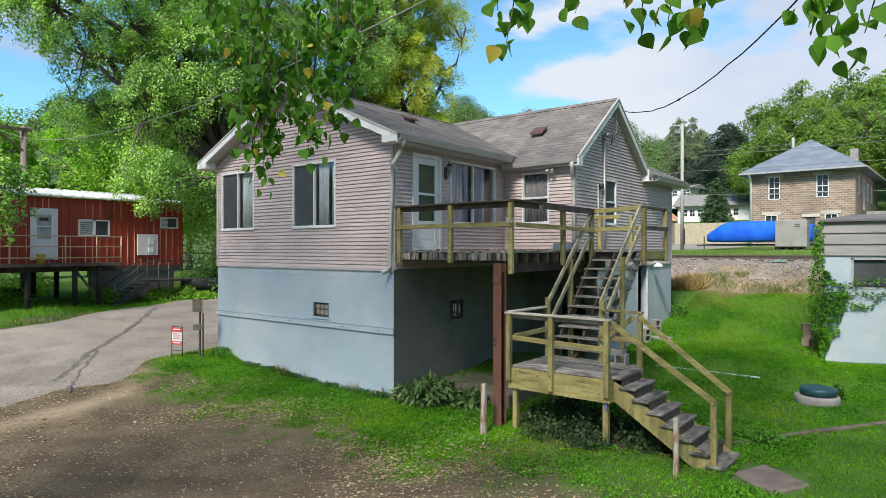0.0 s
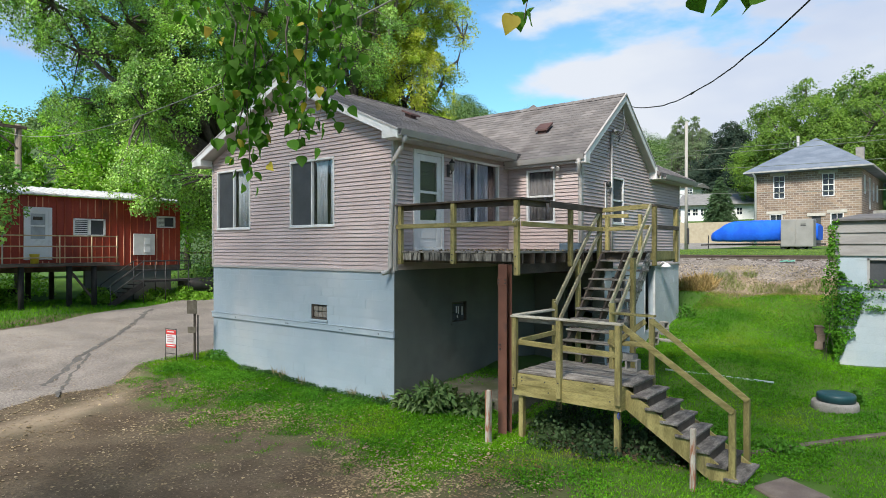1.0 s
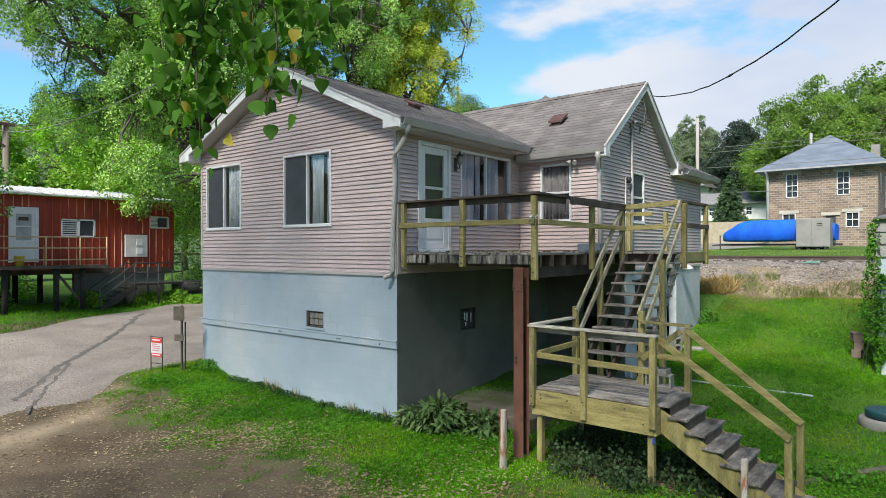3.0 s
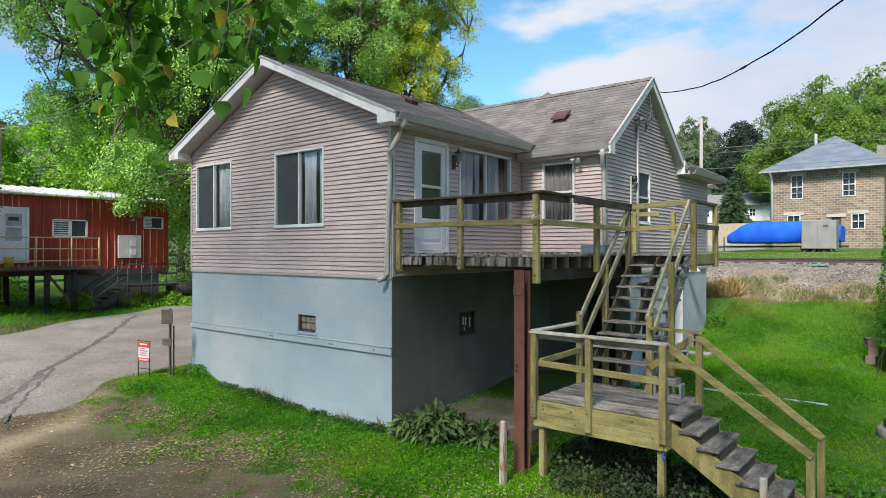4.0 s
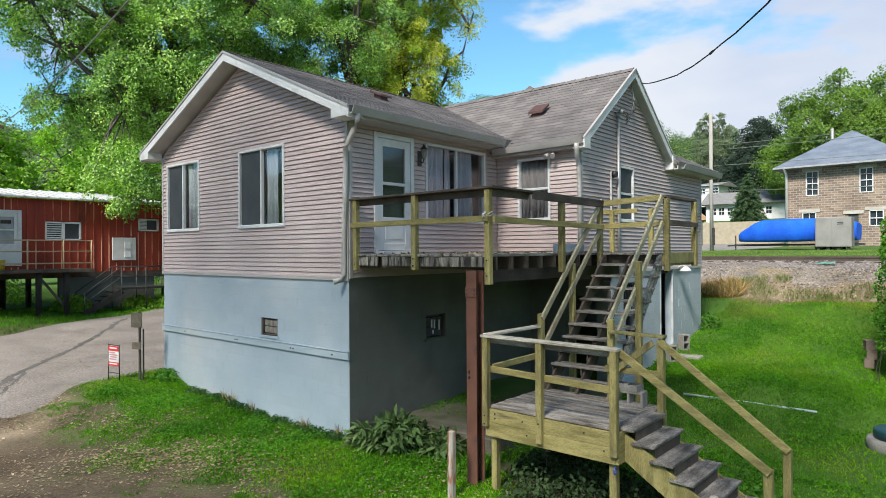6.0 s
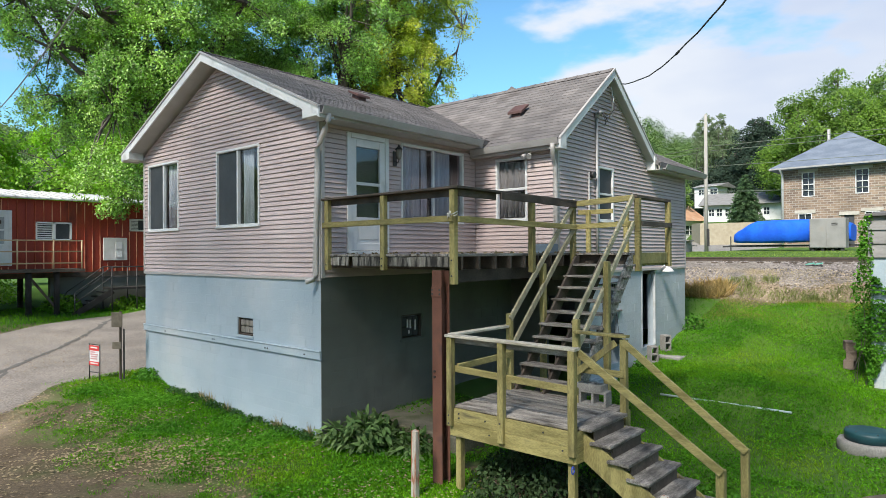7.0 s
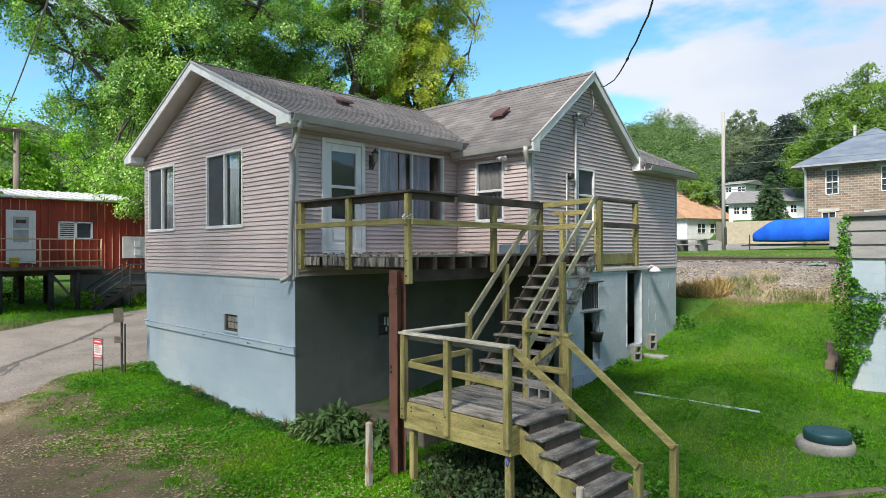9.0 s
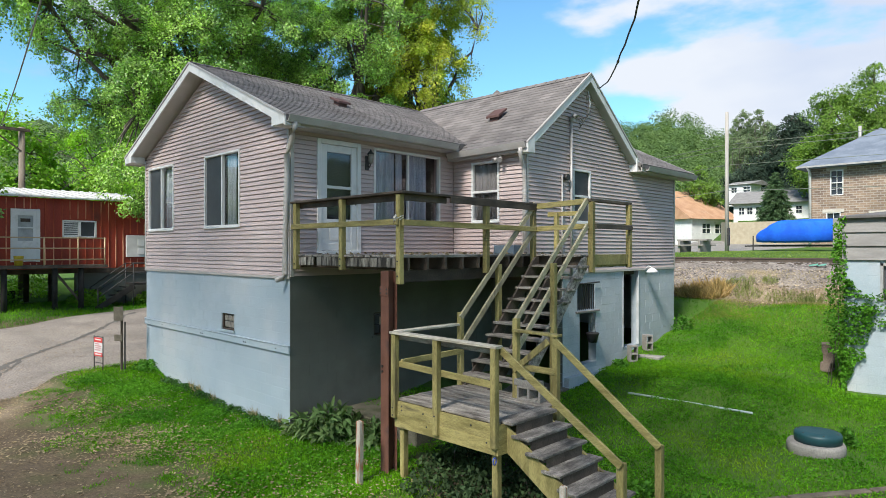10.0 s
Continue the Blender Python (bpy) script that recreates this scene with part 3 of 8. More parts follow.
def wall_bm(pl, u0, u1, z0, z1, holes, thick=0.14, d=0.0):
    """A thick wall with openings through it."""
    bm = bmesh.new()
    us = sorted({u0, u1, *[h[k] for h in holes for k in (0, 1) if u0 < h[k] < u1]})
    zs = sorted({z0, z1, *[h[k] for h in holes for k in (2, 3) if z0 < h[k] < z1]})
    nu, nz = len(us) - 1, len(zs) - 1

    def full(i, j):
        if not (0 <= i < nu and 0 <= j < nz):
            return False
        um, zm = (us[i] + us[i + 1]) / 2, (zs[j] + zs[j + 1]) / 2
        return not any(h[0] < um < h[1] and h[2] < zm < h[3] for h in holes)

    for i in range(nu):
        for j in range(nz):
            if not full(i, j):
                continue
            a, b, c, e, d0 = us[i], us[i + 1], zs[j], zs[j + 1], d - thick
            quads = [((a, c, d), (b, c, d), (b, e, d), (a, e, d)), ((a, c, d0), (a, e, d0), (b, e, d0), (b, c, d0))]
            if not full(i - 1, j):
                quads.append(((a, c, d0), (a, c, d), (a, e, d), (a, e, d0)))
            if not full(i + 1, j):
                quads.append(((b, c, d), (b, c, d0), (b, e, d0), (b, e, d)))
            if not full(i, j - 1):
                quads.append(((a, c, d0), (b, c, d0), (b, c, d), (a, c, d)))
            if not full(i, j + 1):
                quads.append(((a, e, d), (b, e, d), (b, e, d0), (a, e, d0)))
            for q in quads:
                bm.faces.new([bm.verts.new(pl.at(*p)) for p in q])
    bmesh.ops.remove_doubles(bm, verts=bm.verts, dist=0.0005)
    return finish(bm)


def siding(pl, wall, lo, hi, z0, z1, holes, lap=0.086):
    """Lap boards on a wall: lo and hi give the wall's ends at a height; boards stop at openings."""
    z = z0
    while z < z1 - 0.02:
        zt = min(z + lap, z1)
        spans = [(lo(z), lo(zt), hi(z), hi(zt))]
        for h in sorted(holes):
            if h[2] < zt - 0.01 and h[3] > z + 0.01:
                cut = []
                for a0, a1, b0, b1 in spans:
                    if h[0] > max(a0, a1) and h[1] < min(b0, b1):
                        cut += [(a0, a1, h[0], h[0]), (h[1], h[1], b0, b1)]
                    else:
                        cut.append((a0, a1, b0, b1))
                spans = cut
        for a0, a1, b0, b1 in spans:
            if b0 - a0 < 0.04:
                continue
            bm = bmesh.new()
            v = [bm.verts.new(pl.at(*c)) for c in ((a0, z + 0.004, 0.006), (b0, z + 0.004, 0.006), (b0, z + 0.004, 0.034), (a0, z + 0.004, 0.034),
                                                   (a1, zt - 0.006, 0.006), (max(b1, a1 + 0.01), zt - 0.006, 0.006), (max(b1, a1 + 0.01), zt - 0.006, 0.013), (a1, zt - 0.006, 0.013))]
            for f in ((3, 2, 1, 0), (4, 5, 6, 7), (0, 1, 5, 4), (1, 2, 6, 5), (2, 3, 7, 6), (3, 0, 4, 7)):
                bm.faces.new([v[i] for i in f])
            part("siding_board", finish(bm), SIDING, wall)
        z += lap


def blocks(pl, wall, u0, u1, z0, z1, holes, material=BLOCK, bw=0.405, bh=0.203, gap=0.009, out_by=0.002):
    """Concrete blocks in running bond; alike blocks share one mesh."""
    store = {}
    row = 0
    z = z0
    while z < z1 - 0.02:
        zt = min(z + bh, z1)
        u = u0 - (bw / 2 if row % 2 else 0)
        while u < u1 - 0.02:
            a, b = max(u, u0), min(u + bw, u1)
            bits = [(a, b)]
            for h in holes:
                if h[2] < zt - 0.03 and h[3] > z + 0.03:
                    nb = []
                    for p, q in bits:
                        if q <= h[0] or p >= h[1]:
                            nb.append((p, q))
                        else:
                            if h[0] - p > 0.03:
                                nb.append((p, h[0]))
                            if q - h[1] > 0.03:
                                nb.append((h[1], q))
                    bits = nb
            for p, q in bits:
                if q - p > 0.03:
                    key = (round(q - p, 2), round(zt - z, 2))
                    if key not in store:
                        bm = bmesh.new()
                        w, hgt = (key[0] - gap) / 2, (key[1] - gap * 0.35) / 2
                        add_box(bm, -w, w, -0.03, out_by, -hgt, hgt)
                        bmesh.ops.bevel(bm, geom=[e for e in bm.edges if all(vv.co.y > 0 for vv in e.verts)], offset=0.0015, segments=1, affect="EDGES")
                        store[key] = mesh_of("block", finish(bm), material)
                    c = pl.at((p + q) / 2, (z + zt) / 2)
                    turn = Matrix((pl.u, pl.n, (0, 0, 1))).transposed().to_4x4()
                    tilt = pose(0, 0, 0, random.uniform(-.05, .05), 0, random.uniform(-.09, .09))
                    piece("concrete_block", store[key], wall, Matrix.Translation(c + pl.n * random.uniform(-0.001, 0.001)) @ turn @ tilt)
            u += bw
        z += bh
        row += 1


FRONT = Plane((-6.72, 0, 0), (1, 0, 0), (0, -1, 0))      # u = x + 6.72
SIDE = Plane((0, 0, 0), (0, 1, 0), (1, 0, 0))            # u = y
WINGF = Plane((0, 4.27, 0), (1, 0, 0), (0, -1, 0))       # u = x
GABLE = Plane((2.06, 0, 0), (0, 1, 0), (1, 0, 0))        # u = y
SB = 2.77                                                # bottom of the siding
W1, W2 = (0.26, 1.72, 3.74, 5.25), (3.37, 4.90, 3.74, 5.25)
DOOR, W_SIDE = (0.58, 1.56, 3.19, 5.31), (1.94, 3.80, 3.83, 5.29)
W3, W4 = (0.60, 1.36, 3.87, 5.15), (6.0, 6.70, 3.88, 5.06)

ROOF_S, WING_S = 0.44, 0.774


def main_roof_z(x):
    return 7.25 - ROOF_S * abs(x + 3.36)


def wing_roof_z(y):
    return 7.27 - WING_S * abs(y - 6.42)


front = part("wall", wall_bm(FRONT, 0, 6.72, SB, 5.5, [W1, W2]), SIDING, house)
bm = bmesh.new()
add_prism(bm, [FRONT.at(0, 5.5), FRONT.at(6.72, 5.5), FRONT.at(6.72, 5.56), FRONT.at(3.36, 7.02), FRONT.at(0, 5.56)], (0, 0.14, 0))
part("gable_wall", finish(bm), SIDING, house)
siding(FRONT, front, lambda z: 0.05 if z < 5.5 else max(0.05, (z - 5.5) / ROOF_S), lambda z: 6.66 if z < 5.5 else min(6.66, 6.72 - (z - 5.5) / ROOF_S), SB, 6.94, [W1, W2])
side = part("wall", wall_bm(SIDE, 0.14, 4.27, SB, 5.6, [DOOR, W_SIDE]), SIDING, house)
siding(SIDE, side, lambda z: 0.06, lambda z: 4.24, SB, 5.55, [DOOR, W_SIDE], 0.086)
wingf = part("wall", wall_bm(WINGF, 0, 1.92, SB, 5.5, [W3]), SIDING, house)
siding(WINGF, wingf, lambda z: 0.04, lambda z: 2.0, SB, 5.5, [W3], 0.086)
gab = part("wall", wall_bm(GABLE, 4.27, 11.18, SB, 5.36, [W4]), SIDING, house)
bm = bmesh.new()
add_prism(bm, [GABLE.at(4.27, 5.36), GABLE.at(8.57, 5.36), GABLE.at(8.57, 5.42), GABLE.at(6.42, 7.06), GABLE.at(4.27, 5.42)], (-0.14, 0, 0))
part("gable_wall", finish(bm), SIDING, house)
siding(GABLE, gab, lambda z: 4.33 if z < 5.4 else max(4.33, 6.42 - (7.08 - z) / WING_S), lambda z: 11.12 if z < 5.3 else min(8.6, 6.42 + (7.08 - z) / WING_S), SB, 6.98, [W4], 0.086)
for pl, u in ((FRONT, 0.02), (FRONT, 6.70), (SIDE, 0.03), (WINGF, 2.03), (GABLE, 4.30), (GABLE, 11.15)):
    bm = bmesh.new()
    pl.box(bm, u - 0.035, u + 0.035, SB - 0.01, 5.5, -0.01, 0.036)
    part("corner_board", finish(bm, 0.004), TRIM, house)
# back and left sides, upper floor and partition close the house
bm = bmesh.new()
add_box(bm, -6.72, -6.58, 0.14, 11.18, SB, 5.5)
add_box(bm, -6.58, 1.92, 11.04, 11.18, SB, 5.4)
part("wall", finish(bm), SIDING, house)
bm = bmesh.new()
add_box(bm, -6.6, -0.12, 0.12, 4.3, 2.62, SB + 0.02)
add_box(bm, -6.6, 1.93, 4.3, 11.05, 2.62, SB + 0.02)
part("floor", finish(bm), DARKWOOD, house)
# unseen partitions, plaster coloured dark so the rooms look unlit through the windows
bm = bmesh.new()
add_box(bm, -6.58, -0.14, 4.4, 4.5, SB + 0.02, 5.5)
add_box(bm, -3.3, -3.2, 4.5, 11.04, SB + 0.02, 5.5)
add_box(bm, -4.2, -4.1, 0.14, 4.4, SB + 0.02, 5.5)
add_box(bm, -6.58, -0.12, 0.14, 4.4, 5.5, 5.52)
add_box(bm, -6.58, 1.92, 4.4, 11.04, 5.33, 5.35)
part("partition", finish(bm), mat("room_dark_plaster", (0.10, 0.097, 0.09), (0.14, 0.135, 0.128), bump=0.05), house)

# concrete block storey
VENT, BWIN, BGRILLE, BHOLE, BDOOR = (4.09, 4.64, 1.60, 1.95), (1.94, 2.51, 1.51, 1.98), (6.2, 6.95, 1.86, 2.45), (6.3, 7.0, 0.62, 1.78), (8.30, 9.09, 0.80, 2.75)
base_f = part("block_wall", wall_bm(FRONT, 0.01, 6.72, -0.5, SB, [VENT], 0.2), MORTAR, house)
blocks(FRONT, base_f, 0.01, 6.715, -0.30, SB - 0.01, [VENT])
# greyer wall paint, darkened further to carry the shade under the deck
DULL = mat("shade_darkened_grey_block", (0.098, 0.106, 0.092), (0.140, 0.148, 0.130), rough=0.8, scale=0.7, fine=60, bump=0.3, rnd=0.04, c3=(0.105, 0.112, 0.095), stain_scale=0.8, dist=0.006)
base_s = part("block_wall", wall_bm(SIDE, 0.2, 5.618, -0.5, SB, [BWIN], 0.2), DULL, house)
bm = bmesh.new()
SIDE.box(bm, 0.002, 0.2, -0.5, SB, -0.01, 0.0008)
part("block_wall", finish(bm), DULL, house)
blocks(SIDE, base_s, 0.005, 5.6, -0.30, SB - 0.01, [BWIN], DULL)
base_g = part("block_wall", wall_bm(GABLE, 5.62, 11.18, -0.3, SB, [BGRILLE, BHOLE, BDOOR], 0.2), MORTAR, house)
PALEBLOCK = mat("chalky_white_block", (0.36, 0.405, 0.445), (0.47, 0.50, 0.525), speck=0.08, rough=0.75, scale=0.6, fine=70, bump=0.25, rnd=0.04, c3=(0.33, 0.335, 0.33), stain_scale=0.9, stain=(0.55, 0.75), dist=0.006)
blocks(GABLE, base_g, 5.625, 11.175, -0.10, SB - 0.01, [BGRILLE, BHOLE, BDOOR], PALEBLOCK)
WINGB = Plane((0, 5.62, 0), (1, 0, 0), (0, -1, 0))
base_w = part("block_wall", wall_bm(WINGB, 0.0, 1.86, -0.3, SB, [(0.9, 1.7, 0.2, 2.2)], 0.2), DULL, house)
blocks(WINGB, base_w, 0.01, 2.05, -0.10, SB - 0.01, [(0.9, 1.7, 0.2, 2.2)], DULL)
bm = bmesh.new()
add_box(bm, -6.72, -6.52, 0.2, 11.1, -0.4, SB)
add_box(bm, -6.52, 1.86, 10.98, 11.17, -0.4, SB)
part("block_wall", finish(bm), MORTAR, house)
bm = bmesh.new()
add_box(bm, -6.5, -0.2, 0.2, 6.0, -0.4, 0.05)
add_box(bm, -6.5, 1.86, 6.03, 10.98, -0.4, 0.05)
part("basement_floor", finish(bm), CONCRETE, house)
# footing course that steps out below the open part of the wall
bm = bmesh.new()
for k in range(4):
    for j in range(2):
        add_box(bm, 2.055, 2.19, 5.56 + k * 0.405 + (0.1 if j else 0), 5.56 + (k + 1) * 0.405 - 0.008 + (0.1 if j else 0), 0.02 + j * 0.2, 0.215 + j * 0.2)
part("footing", finish(bm, 0.006), BLOCK, house)
PAD = mat("mossy_concrete", (0.105, 0.095, 0.070), (0.17, 0.155, 0.115), speck=0.2, rough=0.95, scale=2.2, fine=50, bump=0.5, c3=(0.075, 0.085, 0.035), stain_scale=1.6, stain=(0.45, 0.65))
bm = bmesh.new()
add_box(bm, 0.03, 2.25, 1.0, 5.6, -0.2, 0.225)
part("cellar_pad", finish(bm, 0.02), PAD, house, "mossy concrete pad under the deck")
# band course on the front
bm = bmesh.new()
FRONT.box(bm, -0.01, 6.74, 1.37, 1.50, 0.0, 0.045)
FRONT.box(bm, -0.01, 6.74, 1.50, 1.525, 0.0, 0.06)
part("band", finish(bm, 0.008), BLOCK, house)
bm = bmesh.new()
FRONT.box(bm, -0.01, 6.74, SB - 0.05, SB, 0.0, 0.04)
part("sill_trim", finish(bm, 0.004), TRIM, house)
bm = bmesh.new()
GABLE.box(bm, 4.27, 11.2, SB - 0.06, SB, 0.0, 0.04)
part("sill_trim", finish(bm, 0.004), TRIM, house)
for u in (1.1, 3.2, 3.28, 5.1, 5.18, 6.3):
    bm = bmesh.new()
    FRONT.box(bm, u, u + 0.03, 1.42, 1.445, 0.045, 0.055)
    part("bolt", finish(bm), BLACK, house)


def window(pl, r, slider=True, fw=0.026, screen_side=None, curtains=(), frame_mat=WHITE, depth=0.042, cloth=CURTAIN, mesh_screen=False):
    """A window in the opening r: frame, mullion or meeting rail, panes; curtains are spans of u."""
    u0, u1, z0, z1 = r
    w = thing("window", "", "")
    w.parent = house
    bm = bmesh.new()
    for a in ((u0 - 0.022, u0 + fw, z0 - 0.022, z1 + 0.022), (u1 - fw, u1 + 0.022, z0 - 0.022, z1 + 0.022), (u0 + fw, u1 - fw, z0 - 0.022, z0 + fw), (u0 + fw, u1 - fw, z1 - fw, z1 + 0.022)):
        pl.box(bm, *a, -0.06, depth)
    part("window_frame", finish(bm, 0.006), frame_mat, w)
    bm = bmesh.new()
    um, zm = (u0 + u1) / 2, (z0 + z1) / 2
    if slider:
        pl.box(bm, um - 0.02, um + 0.02, z0 + fw, z1 - fw, -0.045, depth - 0.015)
    else:
        pl.box(bm, u0 + fw, u1 - fw, zm - 0.025, zm + 0.025, -0.045, depth - 0.02)
    part("mullion", finish(bm, 0.004), frame_mat, w)
    spans = ((u0 + fw, um - 0.03, z0 + fw, z1 - fw), (um + 0.03, u1 - fw, z0 + fw, z1 - fw)) if slider else ((u0 + fw, u1 - fw, z0 + fw, zm - 0.025), (u0 + fw, u1 - fw, zm + 0.025, z1 - fw))
    for k, s in enumerate(spans):
        bm = bmesh.new()
        pl.box(bm, *s, -0.02 - 0.012 * k, -0.014 - 0.012 * k)
        pane = part("pane", finish(bm), GLASS, w)
        pane.visible_shadow = False
    bm = bmesh.new()
    pl.box(bm, u0 - 0.035, u1 + 0.035, z0 - 0.042, z0 - 0.022, 0.0, depth + 0.022)
    part("window_sill", finish(bm, 0.004), frame_mat, w)
    if mesh_screen:
        bm = bmesh.new()
        pl.box(bm, u0 + fw, (um - 0.02) if slider else u1 - fw, z0 + fw, z1 - fw, -0.012, -0.009)
        part("insect_screen", finish(bm), SCREEN, w)
    for k, (a, b) in enumerate(curtains):
        vs, fs = [], []
        n = max(int((b - a) / 0.02), 6)
        for i in range(n + 1):
            u = a + (b - a) * i / n
            for z in (z0 - 0.06, (z0 + z1) / 2, z1 + 0.1):
                d = -0.075 + 0.022 * math.sin(u * 52 + 1.3 * math.sin(u * 17 + k)) * (1.15 - 0.25 * (z - z0))
                vs.append(tuple(pl.at(u + 0.01 * math.sin(z * 3 + i), z, d)))
        for i in range(n):
            for j in range(2):
                q = i * 3 + j
                fs.append((q, q + 3, q + 4, q + 1))
        ob = new("curtain", raw_mesh("curtain", vs, fs, cloth, smooth=True))
        tagged(ob, "pale blue-grey gathered curtain behind the window glass", "curtain", "curtains")
        md = ob.modifiers.new("thick", "SOLIDIFY")
        md.thickness = 0.006
    return w


window(FRONT, W1, True, mesh_screen=True, curtains=((1.06, 1.92),), cloth=CURTAIN_PALE)
window(FRONT, W2, True, mesh_screen=True, curtains=((4.2, 4.56), (4.68, 5.12)), cloth=CURTAIN_PALE)
window(SIDE, W_SIDE, True, curtains=((1.98, 2.55), (2.6, 2.78), (2.95, 3.5)))
window(WINGF, W3, False, fw=0.03, frame_mat=WHITE, curtains=((0.45, 1.45),), cloth=BLIND)
window(GABLE, W4, False, fw=0.03, frame_mat=WHITE, mesh_screen=True)

# small glass-block openings in the block storey
DUSTY = mat("dusty_glass_block", (0.13, 0.12, 0.105), (0.30, 0.275, 0.24), rough=0.4, scale=14, fine=60, bump=0.4, stretch=(3, 3, 0.5))
for pl, r in ((FRONT, VENT), (SIDE, BWIN)):
    w = thing("window", "", "")
    w.parent = house
    u0, u1, z0, z1 = r
    bm = bmesh.new()
    for a in ((u0, u0 + 0.04, z0, z1), (u1 - 0.04, u1, z0, z1), (u0 + 0.04, u1 - 0.04, z0, z0 + 0.03), (u0 + 0.04, u1 - 0.04, z1 - 0.03, z1)):
        pl.box(bm, *a, -0.1, -0.02)
    part("window_frame", finish(bm, 0.004), DARKWOOD, w)
    for k in range(3):
        for j in range(2):
            bm = bmesh.new()
            a = u0 + 0.05 + k * (u1 - u0 - 0.1) / 3
            c = z0 + 0.04 + j * (z1 - z0 - 0.08) / 2
            pl.box(bm, a, a + (u1 - u0 - 0.1) / 3 - 0.012, c, c + (z1 - z0 - 0.08) / 2 - 0.012, -0.09, -0.045)
            part("glass_block", finish(bm, 0.012), DUSTY if pl is FRONT else SCREEN, w)
    bm = bmesh.new()
    pl.box(bm, u0 - 0.04, u1 + 0.04, z0 - 0.05, z0, -0.1, 0.03)
    part("window_sill", finish(bm, 0.005), BLOCK if pl is FRONT else DULL, w)

for u, z_, h_ in ((2.12, 1.72, 0.16), (2.2, 1.70, 0.17), (2.34, 1.66, 0.2), (2.16, 1.60, 0.07)):
    bm = bmesh.new()
    SIDE.box(bm, u, u + 0.035, z_, z_ + h_, -0.04, -0.03)
    part("paper_strip", finish(bm), WHITE, w, "thin white strip in front of the dark pane")
# storm door
door = thing("door", "", "")
door.parent = house
u0, u1, z0, z1 = DOOR
bm = bmesh.new()
for a in ((u0 - 0.02, u0 + 0.07, z0, z1 + 0.03), (u1 - 0.07, u1 + 0.02, z0, z1 + 0.03), (u0 + 0.07, u1 - 0.07, z1 - 0.06, z1 + 0.03)):
    SIDE.box(bm, *a, -0.1, 0.05)
SIDE.box(bm, u0, u1, z0 - 0.02, z0 + 0.04, -0.1, 0.07)
part("door_frame", finish(bm, 0.006), WHITE, door)
bm = bmesh.new()
a, b, c, e = u0 + 0.075, u1 - 0.075, z0 + 0.045, z1 - 0.065
for r in ((a, a + 0.13, c, e), (b - 0.13, b, c, e), (a + 0.13, b - 0.13, e - 0.14, e), (a + 0.13, b - 0.13, c + 0.52, c + 0.6), (a + 0.13, b - 0.13, c, c + 0.13), (a + 0.13, b - 0.13, c + 1.18, c + 1.235)):
    SIDE.box(bm, *r, -0.02, 0.03)
SIDE.box(bm, a + 0.12, b - 0.12, c + 0.12, c + 0.53, -0.01, 0.012)
SIDE.box(bm, a + 0.19, b - 0.19, c + 0.2, c + 0.45, 0.012, 0.022)
part("door_leaf", finish(bm, 0.004), WHITE, door)
for lo, hi in ((c + 0.6, c + 1.18), (c + 1.235, e - 0.14)):
    bm = bmesh.new()
    SIDE.box(bm, a + 0.12, b - 0.12, lo - 0.01, hi + 0.01, 0.0, 0.006)
    part("pane", finish(bm), GLASS, door).visible_shadow = False
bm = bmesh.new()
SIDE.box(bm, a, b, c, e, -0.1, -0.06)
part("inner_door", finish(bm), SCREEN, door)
bm = bmesh.new()
add_tube(bm, [SIDE.at(b - 0.06, c + 0.95, 0.03), SIDE.at(b - 0.06, c + 0.95, 0.075)], 0.012)
SIDE.box(bm, b - 0.07, b - 0.05, c + 0.88, c + 1.02, 0.07, 0.085)
part("door_handle", finish(bm), BLACK, door)

# roofs: slabs with shingle tabs on top
def slope_slab(p_eave0, p_eave1, p_ridge1, p_ridge0, name="roof", thick=0.10):
    bm = bmesh.new()
    add_prism(bm, [p_eave0, p_eave1, p_ridge1, p_ridge0], (0, 0, -thick))
    return part(name, finish(bm), mat_roof_under, house)


mat_roof_under = mat("roof_deck", (0.10, 0.095, 0.095), (0.15, 0.14, 0.135), rough=0.95, scale=2, fine=60)


def shingles(e0, e1, r1, r0, course=0.14, tab=0.3, keep=None):
    """Tabs in rows from the eave line e0-e1 up to the ridge r0-r1, joined into one mesh."""
    e0, e1, r1, r0 = map(Vector, (e0, e1, r1, r0))
    n = (e1 - e0).cross(r0 - e0).normalized()
    if n.z < 0:
        n = -n
    rows = int((r0 - e0).length / course)
    vs, fs = [], []
    rr = random.Random(11)
    for i in range(rows):
        k0, k1 = i / rows, (i + 1.25) / rows
        a, b = e0.lerp(r0, k0), e1.lerp(r1, k0)
        c, d = e0.lerp(r0, min(k1, 1)), e1.lerp(r1, min(k1, 1))
        L = (b - a).length
        m = max(int(L / tab), 1)
        off = rr.random()
        for j in range(m + 1):
            s, t = max((j - off) / m, 0), min((j + 1 - off) / m - 0.003 / L, 1)
            if t - s < 0.002:
                continue
            h0 = 0.009 + rr.uniform(0, 0.004)
            mid = a.lerp(b, (s + t) / 2)
            if keep and not keep(mid):
                continue
            q = [a.lerp(b, s) + n * h0, a.lerp(b, t) + n * h0, c.lerp(d, t) + n * 0.004, c.lerp(d, s) + n * 0.004, a.lerp(b, s) - n * 0.002, a.lerp(b, t) - n * 0.002]
            z = len(vs)
            vs += [tuple(p) for p in q]
            fs += [(z, z + 1, z + 2, z + 3), (z + 4, z + 5, z + 1, z), (z + 4, z, z + 3), (z + 5, z + 2, z + 1)]
    ob = new("shingles", raw_mesh("shingles", vs, fs, SHINGLE))
    ob.parent = house
    tagged(ob, kind="stuff")


